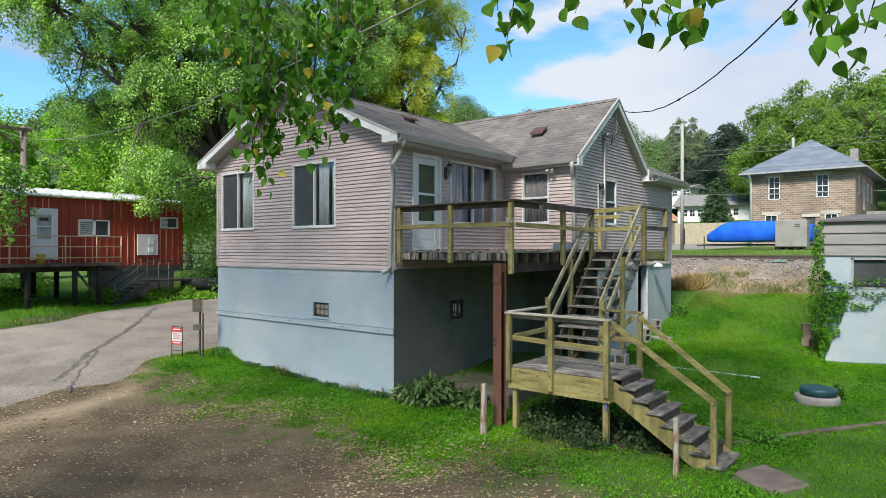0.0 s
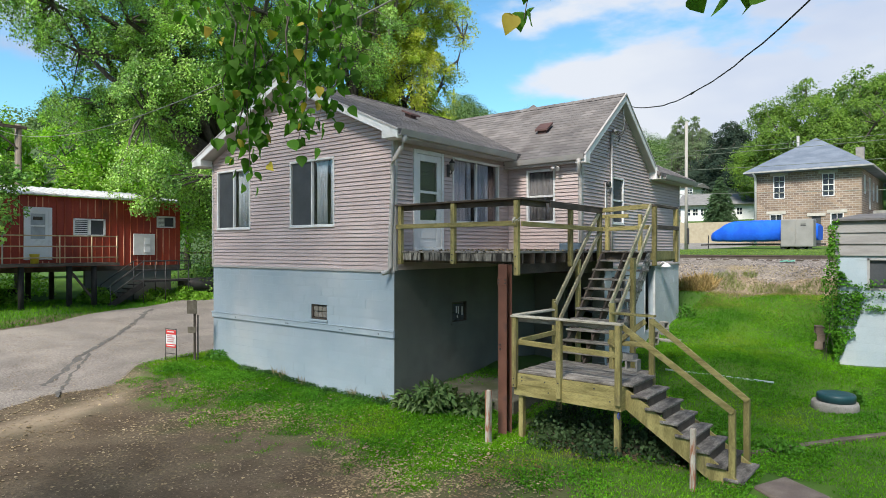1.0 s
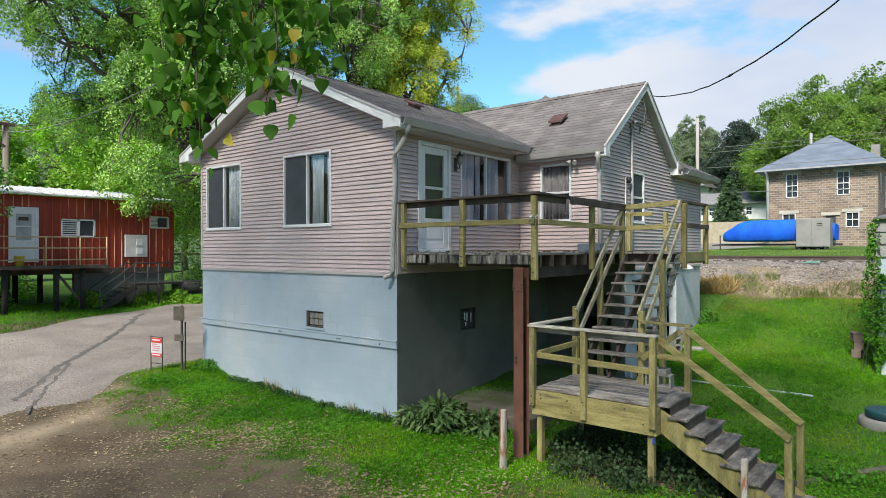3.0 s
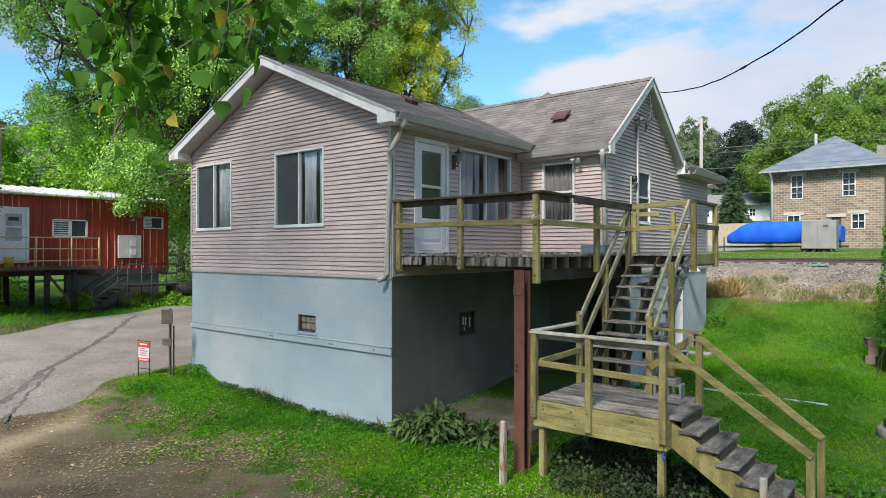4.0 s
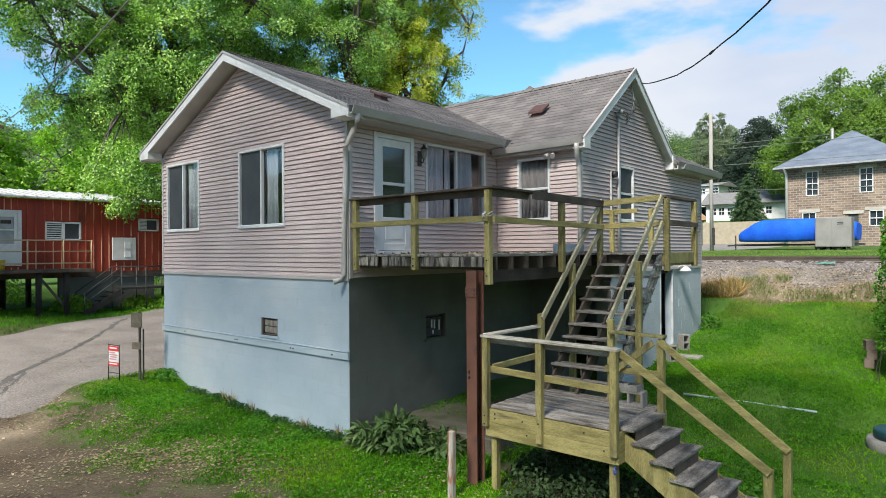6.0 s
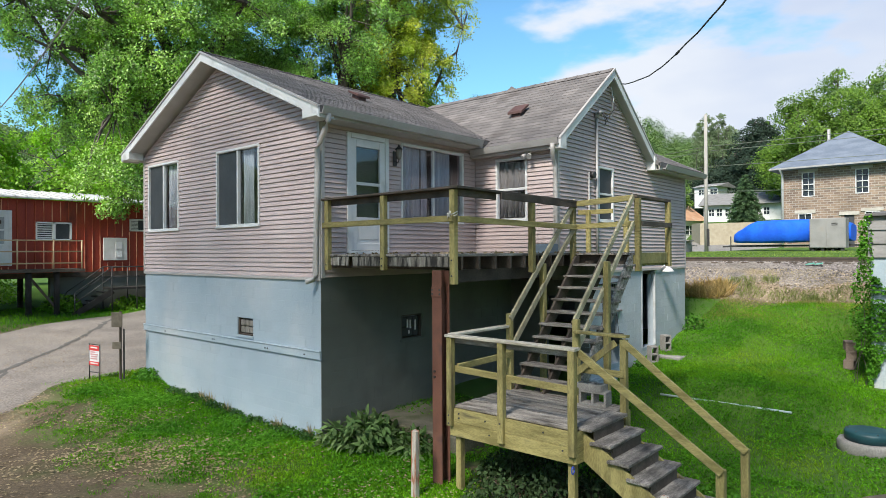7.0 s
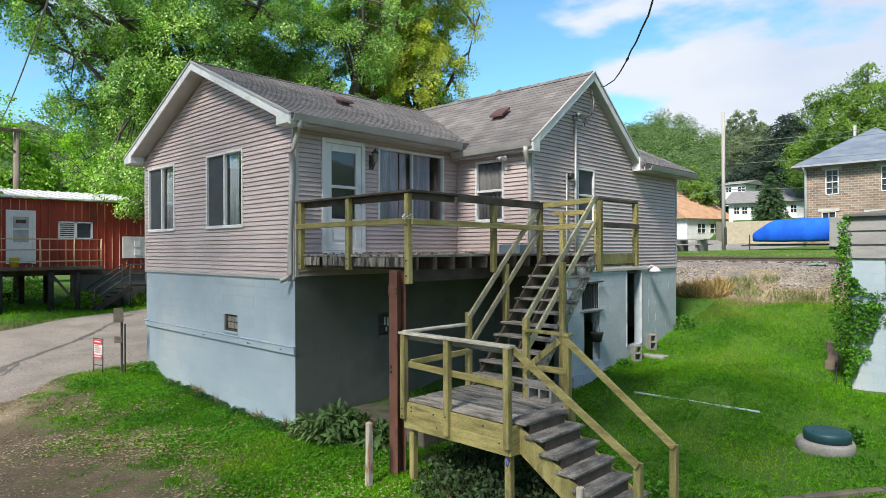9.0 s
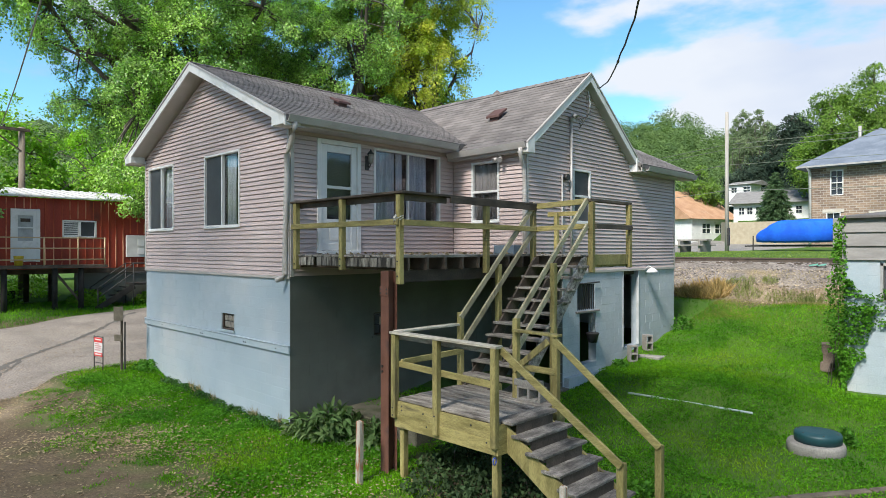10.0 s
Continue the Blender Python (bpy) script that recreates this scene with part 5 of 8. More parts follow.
# ---- fixtures on the house ----
def coach_lamp():
    lamp = thing("wall_lantern", "black metal wall lantern beside the storm door", "wall lamp")
    y, z = 1.74, 4.98
    block("back_plate", 0.03, 0.05, y - 0.05, y + 0.05, z - 0.14, z + 0.14, BLACK, lamp, bevel=0.004)
    bm = bmesh.new()
    add_tube(bm, [(0.05, y, z - 0.05), (0.12, y, z - 0.09), (0.15, y, z - 0.03)], 0.012, 6)
    part("arm", finish(bm), BLACK, lamp)
    bm = bmesh.new()
    add_tube(bm, [(0.15, y, z - 0.03), (0.15, y, z + 0.02), (0.15, y, z + 0.16)], [0.02, 0.05, 0.06], 6)
    part("glass", finish(bm), mat("smoked_glass", (0.2, 0.18, 0.15), (0.25, 0.23, 0.2), rough=0.15), lamp)
    bm = bmesh.new()
    add_tube(bm, [(0.15, y, z + 0.16), (0.15, y, z + 0.18), (0.15, y, z + 0.23), (0.15, y, z + 0.26)], [0.075, 0.07, 0.02, 0.012], 6)
    part("cap", finish(bm), BLACK, lamp)


coach_lamp()
flood = thing("flood_lamp", "twin-head spot lamp under the eave", "spot lamp")
block("base", 1.42, 1.54, 4.10, 4.22, 5.215, 5.24, TRIM, flood, bevel=0.01)
for dx in (-0.06, 0.06):
    bm = bmesh.new()
    add_tube(bm, [(1.48 + dx * 0.4, 4.15, 5.21), (1.48 + dx, 4.10, 5.17), (1.48 + dx * 1.4, 4.03, 5.12)], [0.02, 0.035, 0.055], 10)
    part("lamp_head", finish(bm), TRIM, flood)
mast = thing("service_mast", "grey electrical service mast with weatherhead and cables", "electrical mast")
GREY = mat("galvanised_grey", (0.33, 0.32, 0.31), (0.43, 0.42, 0.41), rough=0.5, scale=4, fine=40, bump=0.05, metal=0.3)
bm = bmesh.new()
add_tube(bm, [(2.13, 5.85, 2.6), (2.13, 5.85, 6.12)], 0.03, 10)
part("conduit", finish(bm), GREY, mast)
bm = bmesh.new()
add_tube(bm, [(2.13, 5.85, 6.1), (2.13, 5.85, 6.2), (2.19, 5.85, 6.24), (2.25, 5.85, 6.19)], [0.05, 0.055, 0.06, 0.045], 10)
part("weatherhead", finish(bm), GREY, mast)
bm = bmesh.new()
add_tube(bm, [(2.11, 5.52, 2.6), (2.11, 5.52, 4.9)], 0.022, 8)
part("conduit", finish(bm), GREY, mast)
bm = bmesh.new()
add_tube(bm, [(2.10, 5.66, 4.85), (2.18, 5.66, 4.85)], [0.075, 0.07], 14)
part("meter", finish(bm), BLACK, mast)
for k, sag in enumerate((0.45, 0.3, 0.15)):
    bm = bmesh.new()
    p, q = Vector((2.25, 5.86, 6.19)), Vector((2.27, 6.30 + 0.06 * k, 6.72 - 0.1 * k))
    add_tube(bm, [p.lerp(q, i / 10) + Vector((0.05 * math.sin(i), 0.02 * k, -sag * 4 * (i / 10) * (1 - i / 10))) for i in range(11)], 0.008, 6)
    part("cable", finish(bm), BLACK, mast)
bm = bmesh.new()
add_tube(bm, [(2.16, 6.5, 6.9), (2.2, 6.52, 6.6), (2.15, 6.5, 6.25)], 0.012, 6)
part("cable", finish(bm), WHITE, mast)


def hung_wire(name, p, q, sag, r, label, knots=(), n=40, material=BLACK):
    p, q = Vector(p), Vector(q)
    w = thing(name, label, "overhead wire")
    bm = bmesh.new()
    pts = []
    for i in range(n + 1):
        k = i / n
        v = p.lerp(q, k) - Vector((0, 0, 4 * sag * k * (1 - k)))
        pts.append(v + Vector((noise.noise(v * 3.1), noise.noise(v * 2.7 + Vector((5, 0, 0))), noise.noise(v * 2.9))) * 0.02 * (1 if r > 0.01 else 0))
    add_tube(bm, pts, r, 6)
    part("strand", finish(bm), material, w)
    for k in knots:
        bm = bmesh.new()
        c = pts[int(k * n)]
        d = (pts[int(k * n) + 1] - c).normalized()
        add_tube(bm, [c - d * 0.14, c - d * 0.05, c + d * 0.06, c + d * 0.14], [r, r * 1.7, r * 1.6, r], 8)
        part("splice", finish(bm), BLACK, w)
    return w


hung_wire("service_drop", (2.42, 6.44, 6.92), (13.7, -10.1, 9.3), 1.97, 0.0115, "black twisted service cable from the gable to a far pole", (0.27,))

# white enamel lamp over the basement door, and the door
shade = thing("barn_light", "small white enamel dish lamp over the basement door", "wall lamp")
bm = bmesh.new()
add_tube(bm, [(2.28, 9.42, 2.78), (2.28, 9.42, 2.72), (2.28, 9.42, 2.66)], [0.04, 0.11, 0.17], 16)
part("shade", finish(bm), WHITE, shade)
bm = bmesh.new()
add_tube(bm, [(2.06, 9.42, 2.72), (2.18, 9.42, 2.82), (2.28, 9.42, 2.78)], 0.014, 6)
part("arm", finish(bm), WHITE, shade)
GREYJAMB = mat("grubby_door_paint", (0.34, 0.36, 0.38), (0.46, 0.48, 0.49), rough=0.7, scale=3, fine=30, bump=0.1, c3=(0.28, 0.27, 0.25), stain_scale=2)
bdoor = thing("door", "", "")
bdoor.parent = house
bm = bmesh.new()
for a in ((8.26, 8.31, 0.8, 2.78), (9.07, 9.12, 0.8, 2.78), (8.31, 9.07, 2.73, 2.78)):
    GABLE.box(bm, *a, -0.05, 0.015)
part("door_frame", finish(bm, 0.005), GREYJAMB, bdoor)
bm = bmesh.new()
add_box(bm, 1.15, 1.95, 8.335, 8.375, 0.82, 2.71)
part("door_leaf", finish(bm, 0.005), GREYJAMB, bdoor, "grey-white door standing open inwards")
# grille, ledge and broken opening in the block wall
gr = thing("window", "", "")
gr.parent = house
for k in range(9):
    bm = bmesh.new()
    y = 6.22 + k * 0.088
    add_box(bm, 2.03, 2.045, y, y + 0.012, 1.86, 2.45)
    part("grille_bar", finish(bm), BLACK, gr)
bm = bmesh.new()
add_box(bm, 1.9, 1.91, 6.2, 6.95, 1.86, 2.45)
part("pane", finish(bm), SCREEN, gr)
block("ledge", 2.05, 2.11, 6.12, 7.1, 1.80, 1.84, CONCRETE, gr, bevel=0.006)
bm = bmesh.new()
add_tube(bm, [(2.1, 5.95, 2.46), (2.12, 7.05, 2.49)], 0.018, 6)
part("curtain_rod", finish(bm), BLACK, gr)
pot = thing("hanging_pot", "black plastic pot on a hook in the wall opening", "plant pot", (2.14, 6.72, 1.2))
bm = bmesh.new()
add_tube(bm, [(0, 0, -0.1), (0, 0, 0.1), (0, 0, 0.12)], [0.10, 0.15, 0.16], 14)
part("pot", finish(bm), BLACK, pot)
for dy in (-0.13, 0.13):
    bm = bmesh.new()
    add_tube(bm, [(0, dy, 0.1), (0, 0, 0.58)], 0.006, 5)
    part("hanger", finish(bm), BLACK, pot)


def cinder(at, turn, group, tilt=0, deep=1.0, stand=0, material=CONCRETE, label="grey hollow concrete block"):
    c = thing("cinder_block", label, "concrete block", group=group)
    bm = bmesh.new()
    for a in ((-0.2, 0.2, -0.1, -0.07), (-0.2, 0.2, 0.07, 0.1), (-0.2, -0.165, -0.07, 0.07), (-0.018, 0.018, -0.07, 0.07), (0.165, 0.2, -0.07, 0.07)):
        add_box(bm, *a, 0, 0.195 * deep)
    part("shell", finish(bm, 0.004), material, c)
    c.matrix_basis = pose(*at, tilt, stand, turn)
    return c


cinder((4.47, 1.31, LZ + 0.1), 4, "loose concrete blocks", 90)
cinder((4.42, 1.22, LZ + 0.2), -3, "loose concrete blocks", 0, 0.45)
cinder((2.28, 8.28, lz(2.4, 8.28) + 0.19), -38, "loose concrete blocks", stand=90)
cinder((2.3, 9.0, lz(2.45, 9.0) + 0.19), -30, "loose concrete blocks", stand=90)
bm = bmesh.new()
add_box(bm, 2.35, 2.95, 8.45, 8.85, lz(2.6, 8.65) - 0.1, lz(2.6, 8.65) + 0.025)
solid("door_slab", finish(bm, 0.02), CONCRETE, "small worn concrete slab before the basement door", "paving slab", kind="structure")
tub = thing("planter_tub", "blue plastic tub standing on the deck", "tub", (2.25, 3.45, DZ))
bm = bmesh.new()
for a in ((-0.25, -0.22, -0.14, 0.14), (0.22, 0.25, -0.14, 0.14), (-0.22, 0.22, -0.14, -0.11), (-0.22, 0.22, 0.11, 0.14)):
    add_box(bm, *a, 0, 0.17)
add_box(bm, -0.22, 0.22, -0.11, 0.11, 0, 0.11)
part("tub_shell", finish(bm, 0.006), mat("blue_plastic", (0.10, 0.14, 0.18), (0.14, 0.18, 0.22), rough=0.5), tub)
rope = thing("tied_rope", "white rag tied round the corner post", "rope", (2.92, 0.0, 3.72))
bm = bmesh.new()
rr_ = random.Random(7)
for k in range(2):
    add_tube(bm, [(0.058 * math.cos(a), 0.05 + 0.058 * math.sin(a), 0.025 * k + 0.02 * math.sin(2 * a + k)) for a in np.linspace(0, 6.3, 15)], 0.007, 6)
for k in range(4):
    x, z = rr_.uniform(-0.03, 0.03), rr_.uniform(-0.01, 0.05)
    add_tube(bm, [(x, -0.012, z), (x + rr_.uniform(-.03, .03), -0.04, z + 0.02), (x + rr_.uniform(-.05, .05), -0.03, z - rr_.uniform(0.03, 0.1))], [0.012, 0.016, 0.005], 6)
part("loops", finish(bm), mat("grubby_white_cloth", (0.42, 0.40, 0.36), (0.58, 0.56, 0.52), rough=0.95, scale=20, fine=120), rope)

# ---- yard things ----
def stake(x, y, h, label, tilt=0.0, s=0.09):
    z = lz(x, y)
    st = thing("wooden_stake", label, "wooden post", (x, y, z), group="weathered stakes")
    bm = bmesh.new()
    add_beam(bm, (0, 0, -0.2), (tilt, 0.01, h), s, s, (0, 1, 0))
    part("stake", finish(bm, 0.012), mat("bleached_stake", (0.29, 0.255, 0.21), (0.43, 0.395, 0.345), rough=0.95, scale=4, fine=60, bump=0.5, stretch=(4, 4, 0.6), c3=(0.26, 0.11, 0.06), stain=(0.50, 0.58), stain_scale=5), st)


stake(2.72, -0.55, 0.93, "bleached wooden stake in the grass with peeling paint", 0.0)
stake(6.1, -0.42, 0.86, "short weathered stake beside the lower stairs", 0.0, 0.075)
well = thing("septic_riser", "green domed riser lid on a concrete ring in the lawn", "septic lid", (7.1, 5.3, lz(7.1, 5.3)))
bm = bmesh.new()
add_tube(bm, [(0, 0, -0.1), (0, 0, 0.12), (0, 0, 0.16)], [0.42, 0.42, 0.40], 40)
part("concrete_ring", finish(bm), CONCRETE, well)
bm = bmesh.new()
add_tube(bm, [(0.02, 0.03, 0.15), (0.02, 0.03, 0.28), (0.02, 0.03, 0.31), (0.02, 0.03, 0.33)], [0.34, 0.345, 0.33, 0.2], 40)
part("lid", finish(bm), mat("green_plastic_lid", (0.008, 0.045, 0.055), (0.013, 0.062, 0.072), rough=0.5, scale=4, fine=40, bump=0.05), well)
for k in range(6):
    bm = bmesh.new()
    a = k * math.pi / 3
    add_tube(bm, [(0.02 + 0.29 * math.cos(a), 0.03 + 0.29 * math.sin(a), 0.30), (0.02 + 0.29 * math.cos(a), 0.03 + 0.29 * math.sin(a), 0.325)], 0.014, 6)
    part("bolt", finish(bm), BLACK, well)
pipe = thing("plastic_pipe", "long pale plastic pipe lying on the lawn", "pipe")
bm = bmesh.new()
add_tube(bm, [(3.5, 5.86, lz(3.5, 5.86) + 0.07), (5.8, 6.3, lz(5.8, 6.3) + 0.06)], 0.022, 10)
part("tube", finish(bm), mat("pale_green_pvc", (0.33, 0.42, 0.39), (0.42, 0.50, 0.47), rough=0.4, scale=3, fine=30, bump=0.03), pipe)
edging = thing("timber_edging", "weathered timber edging between lawn and yard", "garden edging")
for k, (a, b) in enumerate((((6.38, 1.62), (7.35, 2.95)), ((7.37, 2.98), (8.1, 3.85)), ((8.12, 3.88), (9.8, 5.8)))):
    bar("timber", (*a, lz(*a) - 0.0), (*b, lz(*b) - 0.0), 0.12, 0.13, mat("dark_timber", (0.085, 0.070, 0.052), (0.155, 0.13, 0.095), rough=0.95, scale=3, fine=50, bump=0.6, c3=(0.05, 0.06, 0.03), stain_scale=2), edging, bevel=0.012)
slab = thing("stepping_slab", "worn concrete slab at the foot of the stairs", "paving slab", kind="structure")
bm = bmesh.new()
add_prism(bm, [(6.72, 0.25, -0.25), (7.35, -0.28, -0.25), (7.72, 0.42, -0.25), (7.0, 0.95, -0.25)], (0, 0, 0.11))
part("slab", finish(bm, 0.03), mat("brown_stained_slab", (0.13, 0.10, 0.085), (0.20, 0.16, 0.135), rough=0.95, scale=3, fine=70, bump=0.5, c3=(0.08, 0.07, 0.05), stain_scale=2.5), slab)

# sign board and sign posts at the corner of the road
sg = thing("yard_sign", "small red and white yard sign on a black metal stand", "sign", (-7.05, -1.02, lz(-7.05, -1.02)))
SGM = pose(0, 0, 0, 0, 0, 10)
bm = bmesh.new()
for xx in (-0.21, 0.21):
    add_tube(bm, [SGM @ Vector((xx, 0, -0.1)), SGM @ Vector((xx, 0, 0.86))], 0.013, 6)
add_tube(bm, [SGM @ Vector((-0.21, 0, 0.2)), SGM @ Vector((0.21, 0, 0.2))], 0.01, 6)
add_tube(bm, [SGM @ Vector((-0.21, 0, 0.84)), SGM @ Vector((0.21, 0, 0.84))], 0.01, 6)
part("stand", finish(bm), BLACK, sg)


def sign_box(name, x0, x1, y0, y1, z0, z1, material):
    bm = bmesh.new()
    add_box(bm, x0, x1, y0, y1, z0, z1)
    for v in bm.verts:
        v.co = SGM @ v.co
    part(name, finish(bm), material, sg)


REDP = mat("red_print", (0.5, 0.03, 0.03), (0.55, 0.04, 0.04), rough=0.4)
FAINT = mat("faded_print", (0.45, 0.2, 0.2), (0.5, 0.28, 0.28), rough=0.5)
sign_box("panel", -0.195, 0.195, -0.006, 0.006, 0.36, 0.82, WHITE)
sign_box("red_band", -0.195, 0.195, -0.011, -0.0075, 0.70, 0.82, REDP)
sign_box("red_band", -0.195, 0.195, -0.011, -0.0075, 0.36, 0.45, REDP)
for k, (a, b, z) in enumerate(((-0.14, 0.13, 0.755), (-0.15, 0.05, 0.65), (-0.15, 0.15, 0.60), (-0.12, 0.12, 0.55), (-0.15, 0.1, 0.50), (-0.15, 0.15, 0.395))):
    sign_box("print_bar", a, b, -0.0145, -0.0115, z, z + 0.03, WHITE if k in (0, 5) else FAINT)
sp = thing("sign_post", "dark wooden post with two small weathered boards", "sign post", (-6.52, -0.66, lz(-6.52, -0.66)))
bm = bmesh.new()
add_beam(bm, (0, 0, -0.2), (0, 0, 1.6), 0.045, 0.05, (0, 1, 0))
part("post", finish(bm, 0.006), DARKWOOD, sp)
bm = bmesh.new()
add_beam(bm, (0.07, 0.05, -0.2), (0.07, 0.05, 1.2), 0.03, 0.03, (0, 1, 0))
part("post", finish(bm, 0.004), BLACK, sp)
for z0, z1, w in ((1.24, 1.58, 0.13), (0.74, 0.90, 0.11)):
    bm = bmesh.new()
    add_beam(bm, (-w, -0.075 - w * 0.5, (z0 + z1) / 2), (w, -0.075 + w * 0.5, (z0 + z1) / 2), 0.02, z1 - z0)
    part("board", finish(bm, 0.004), mat("faded_board", (0.085, 0.072, 0.052), (0.14, 0.12, 0.09), rough=0.85, scale=6), sp)

# ---- shed at the edge of the lawn ----
shed = thing("shed", "pale blue block shed with a grey clapboard top", "shed")
SX, SY = 6.70, 9.05
SHED = Plane((SX, SY, 0), (1, 0, 0), (0, -1, 0))
SHW = (0.62, 2.4, 2.2, 2.98)
base_h = part("wall", wall_bm(SHED, 0, 7.0, -0.1, 3.06, [SHW], 0.2), MORTAR, shed)
blocks(SHED, base_h, 0.005, 6.98, 0.08, 3.05, [SHW])
bm = bmesh.new()
add_box(bm, SX, SX + 0.2, SY + 0.2, SY + 6, -0.1, 3.9)
add_box(bm, SX + 6.8, SX + 7, SY + 0.2, SY + 6, -0.1, 3.9)
add_box(bm, SX + 0.2, SX + 6.8, SY + 5.8, SY + 6, -0.1, 3.9)
part("wall", finish(bm), MORTAR, shed)
CLAP = mat("grey_clapboard", (0.215, 0.203, 0.196), (0.285, 0.273, 0.262), rough=0.85, scale=2, fine=40, bump=0.3, stretch=(0.6, 1, 4), rnd=0.08, c3=(0.2, 0.185, 0.17), stain_scale=2)
bm = bmesh.new()
SHED.box(bm, 0, 7.0, 3.06, 3.9, -0.1, -0.005)
up_w = part("upper_wall", finish(bm), CLAP, shed)
for k in range(3):
    bm = bmesh.new()
    z = 3.04 + k * 0.285
    v = [bm.verts.new(SHED.at(*c)) for c in ((-0.04, z, 0.0), (7.0, z, 0.0), (7.0, z, 0.05), (-0.04, z, 0.05), (-0.04, z + 0.3, 0.0), (7.0, z + 0.3, 0.0), (7.0, z + 0.3, 0.012), (-0.04, z + 0.3, 0.012))]
    for f in ((3, 2, 1, 0), (4, 5, 6, 7), (0, 1, 5, 4), (1, 2, 6, 5), (2, 3, 7, 6), (3, 0, 4, 7)):
        bm.faces.new([v[i] for i in f])
    part("clapboard", finish(bm), CLAP, up_w)
bm = bmesh.new()
add_prism(bm, [(SX - 0.08, SY - 0.12, 3.90), (SX + 7.1, SY - 0.12, 3.90), (SX + 7.1, SY + 6.2, 4.3), (SX - 0.08, SY + 6.2, 4.3)], (0, 0, 0.05))
part("roof", finish(bm), mat_roof_under, shed)
bm = bmesh.new()
for a in ((SHW[0], SHW[0] + 0.05, SHW[2], SHW[3]), (SHW[1] - 0.05, SHW[1], SHW[2], SHW[3]), (SHW[0], SHW[1], SHW[3] - 0.05, SHW[3]), (SHW[0], SHW[1], SHW[2], SHW[2] + 0.05)):
    SHED.box(bm, *a, -0.1, 0.01)
shw = thing("window", "", "")
shw.parent = shed
part("window_frame", finish(bm), GREY, shw)
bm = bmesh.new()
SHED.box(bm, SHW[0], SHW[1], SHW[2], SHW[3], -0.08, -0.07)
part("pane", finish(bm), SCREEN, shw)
OLDBLOCK = mat("stained_block", (0.115, 0.085, 0.068), (0.19, 0.145, 0.118), speck=0.15, rough=0.95, scale=3, fine=60, bump=0.4, c3=(0.09, 0.06, 0.05), stain_scale=2)
for k, (dx, zz) in enumerate(((-0.35, 0.1), (-0.32, 0.3), (-0.36, 0.5))):
    cinder((SX + dx - 0.24, SY + 0.75, lz(SX - .5, SY + 0.75) + 0.02 + zz), 90 + 8 * k, "loose concrete blocks", 90, material=OLDBLOCK, label="brown-stained hollow block stacked beside the shed")

# ---- red house across the road ----
REDRIB = mat("chalky_red_rib", (0.27, 0.035, 0.012), (0.40, 0.075, 0.028), rough=0.7, scale=1.5, fine=20, bump=0.1, c3=(0.62, 0.30, 0.18), stain=(0.44, 0.54), stain_scale=1.1, stretch=(1, 2.2, 0.5))
red = thing("red_house", "long red metal-clad house on stilts with a pale metal roof", "house")
RX = -19.8
RED = Plane((RX, 0, 0), (0, 1, 0), (1, 0, 0))       # u = y
RDOOR, RWIN, RW2 = (-0.30, 0.63, 2.75, 4.85), (1.47, 2.77, 3.75, 4.48), (5.06, 5.95, 4.18, 4.72)
rw = part("wall", wall_bm(RED, -7.5, 6.2, 2.45, 5.35, [RDOOR, RWIN, RW2], 0.15), REDMETAL, red)
u = -7.4
while u < 6.15:
    z0 = 2.47
    segs = [(2.47, 5.3)]
    for h in (RDOOR, RWIN, RW2, (3.95, 4.95, 2.9, 3.9)):
        if h[0] - 0.03 < u < h[1] + 0.03:
            segs = [(2.47, h[2] - 0.05), (h[3] + 0.05, 5.3)]
    for a, b in segs:
        if b - a > 0.1:
            bm = bmesh.new()
            RED.box(bm, u, u + 0.035, a, b, 0.002, 0.035)
            part("rib", finish(bm, 0.006), REDRIB, rw)
    u += 0.30 if int(u * 10) % 3 else 0.22
bm = bmesh.new()
add_box(bm, RX - 4.5, RX - 0.16, -7.5, -7.35, 2.45, 5.3)
add_box(bm, RX - 4.5, RX - 0.16, 6.05, 6.2, 2.45, 5.3)
add_box(bm, RX - 4.5, RX - 4.35, -7.35, 6.05, 2.45, 5.3)
part("wall", finish(bm), REDMETAL, red)
block("floor", RX - 4.5, RX, -7.5, 6.2, 2.25, 2.45, DARKWOOD, red)
bm = bmesh.new()
add_prism(bm, [(RX + 0.35, -7.8, 5.36), (RX + 0.35, 6.5, 5.36), (RX - 4.8, 6.5, 6.05), (RX - 4.8, -7.8, 6.05)], (0, 0, 0.05))
PALEROOF = mat("pale_metal_roof", (0.50, 0.50, 0.51), (0.62, 0.62, 0.63), rough=0.5, scale=1.5, fine=20, bump=0.05, metal=0.2, c3=(0.45, 0.42, 0.38), stain_scale=1)
part("roof", finish(bm), PALEROOF, red)
for k in range(36):
    y = -7.7 + k * 0.4
    bm = bmesh.new()
    add_beam(bm, (RX + 0.36, y, 5.425), (RX - 4.8, y, 6.115), 0.04, 0.035)
    part("roof_rib", finish(bm), PALEROOF, red)
rdoor = thing("door", "", "")
rdoor.parent = red
bm = bmesh.new()
for a in ((-0.34, -0.22, 2.75, 4.88), (0.55, 0.67, 2.75, 4.88), (-0.22, 0.55, 4.76, 4.88)):
    RED.box(bm, *a, -0.1, 0.06)
part("door_frame", finish(bm), WHITE, rdoor)
bm = bmesh.new()
for a in ((-0.22, -0.1, 2.77, 4.76), (0.43, 0.55, 2.77, 4.76), (-0.1, 0.43, 2.77, 3.6), (-0.1, 0.43, 4.62, 4.76), (-0.1, 0.43, 4.1, 4.16)):
    RED.box(bm, *a, -0.03, 0.03)
part("door_leaf", finish(bm), WHITE, rdoor)
bm = bmesh.new()
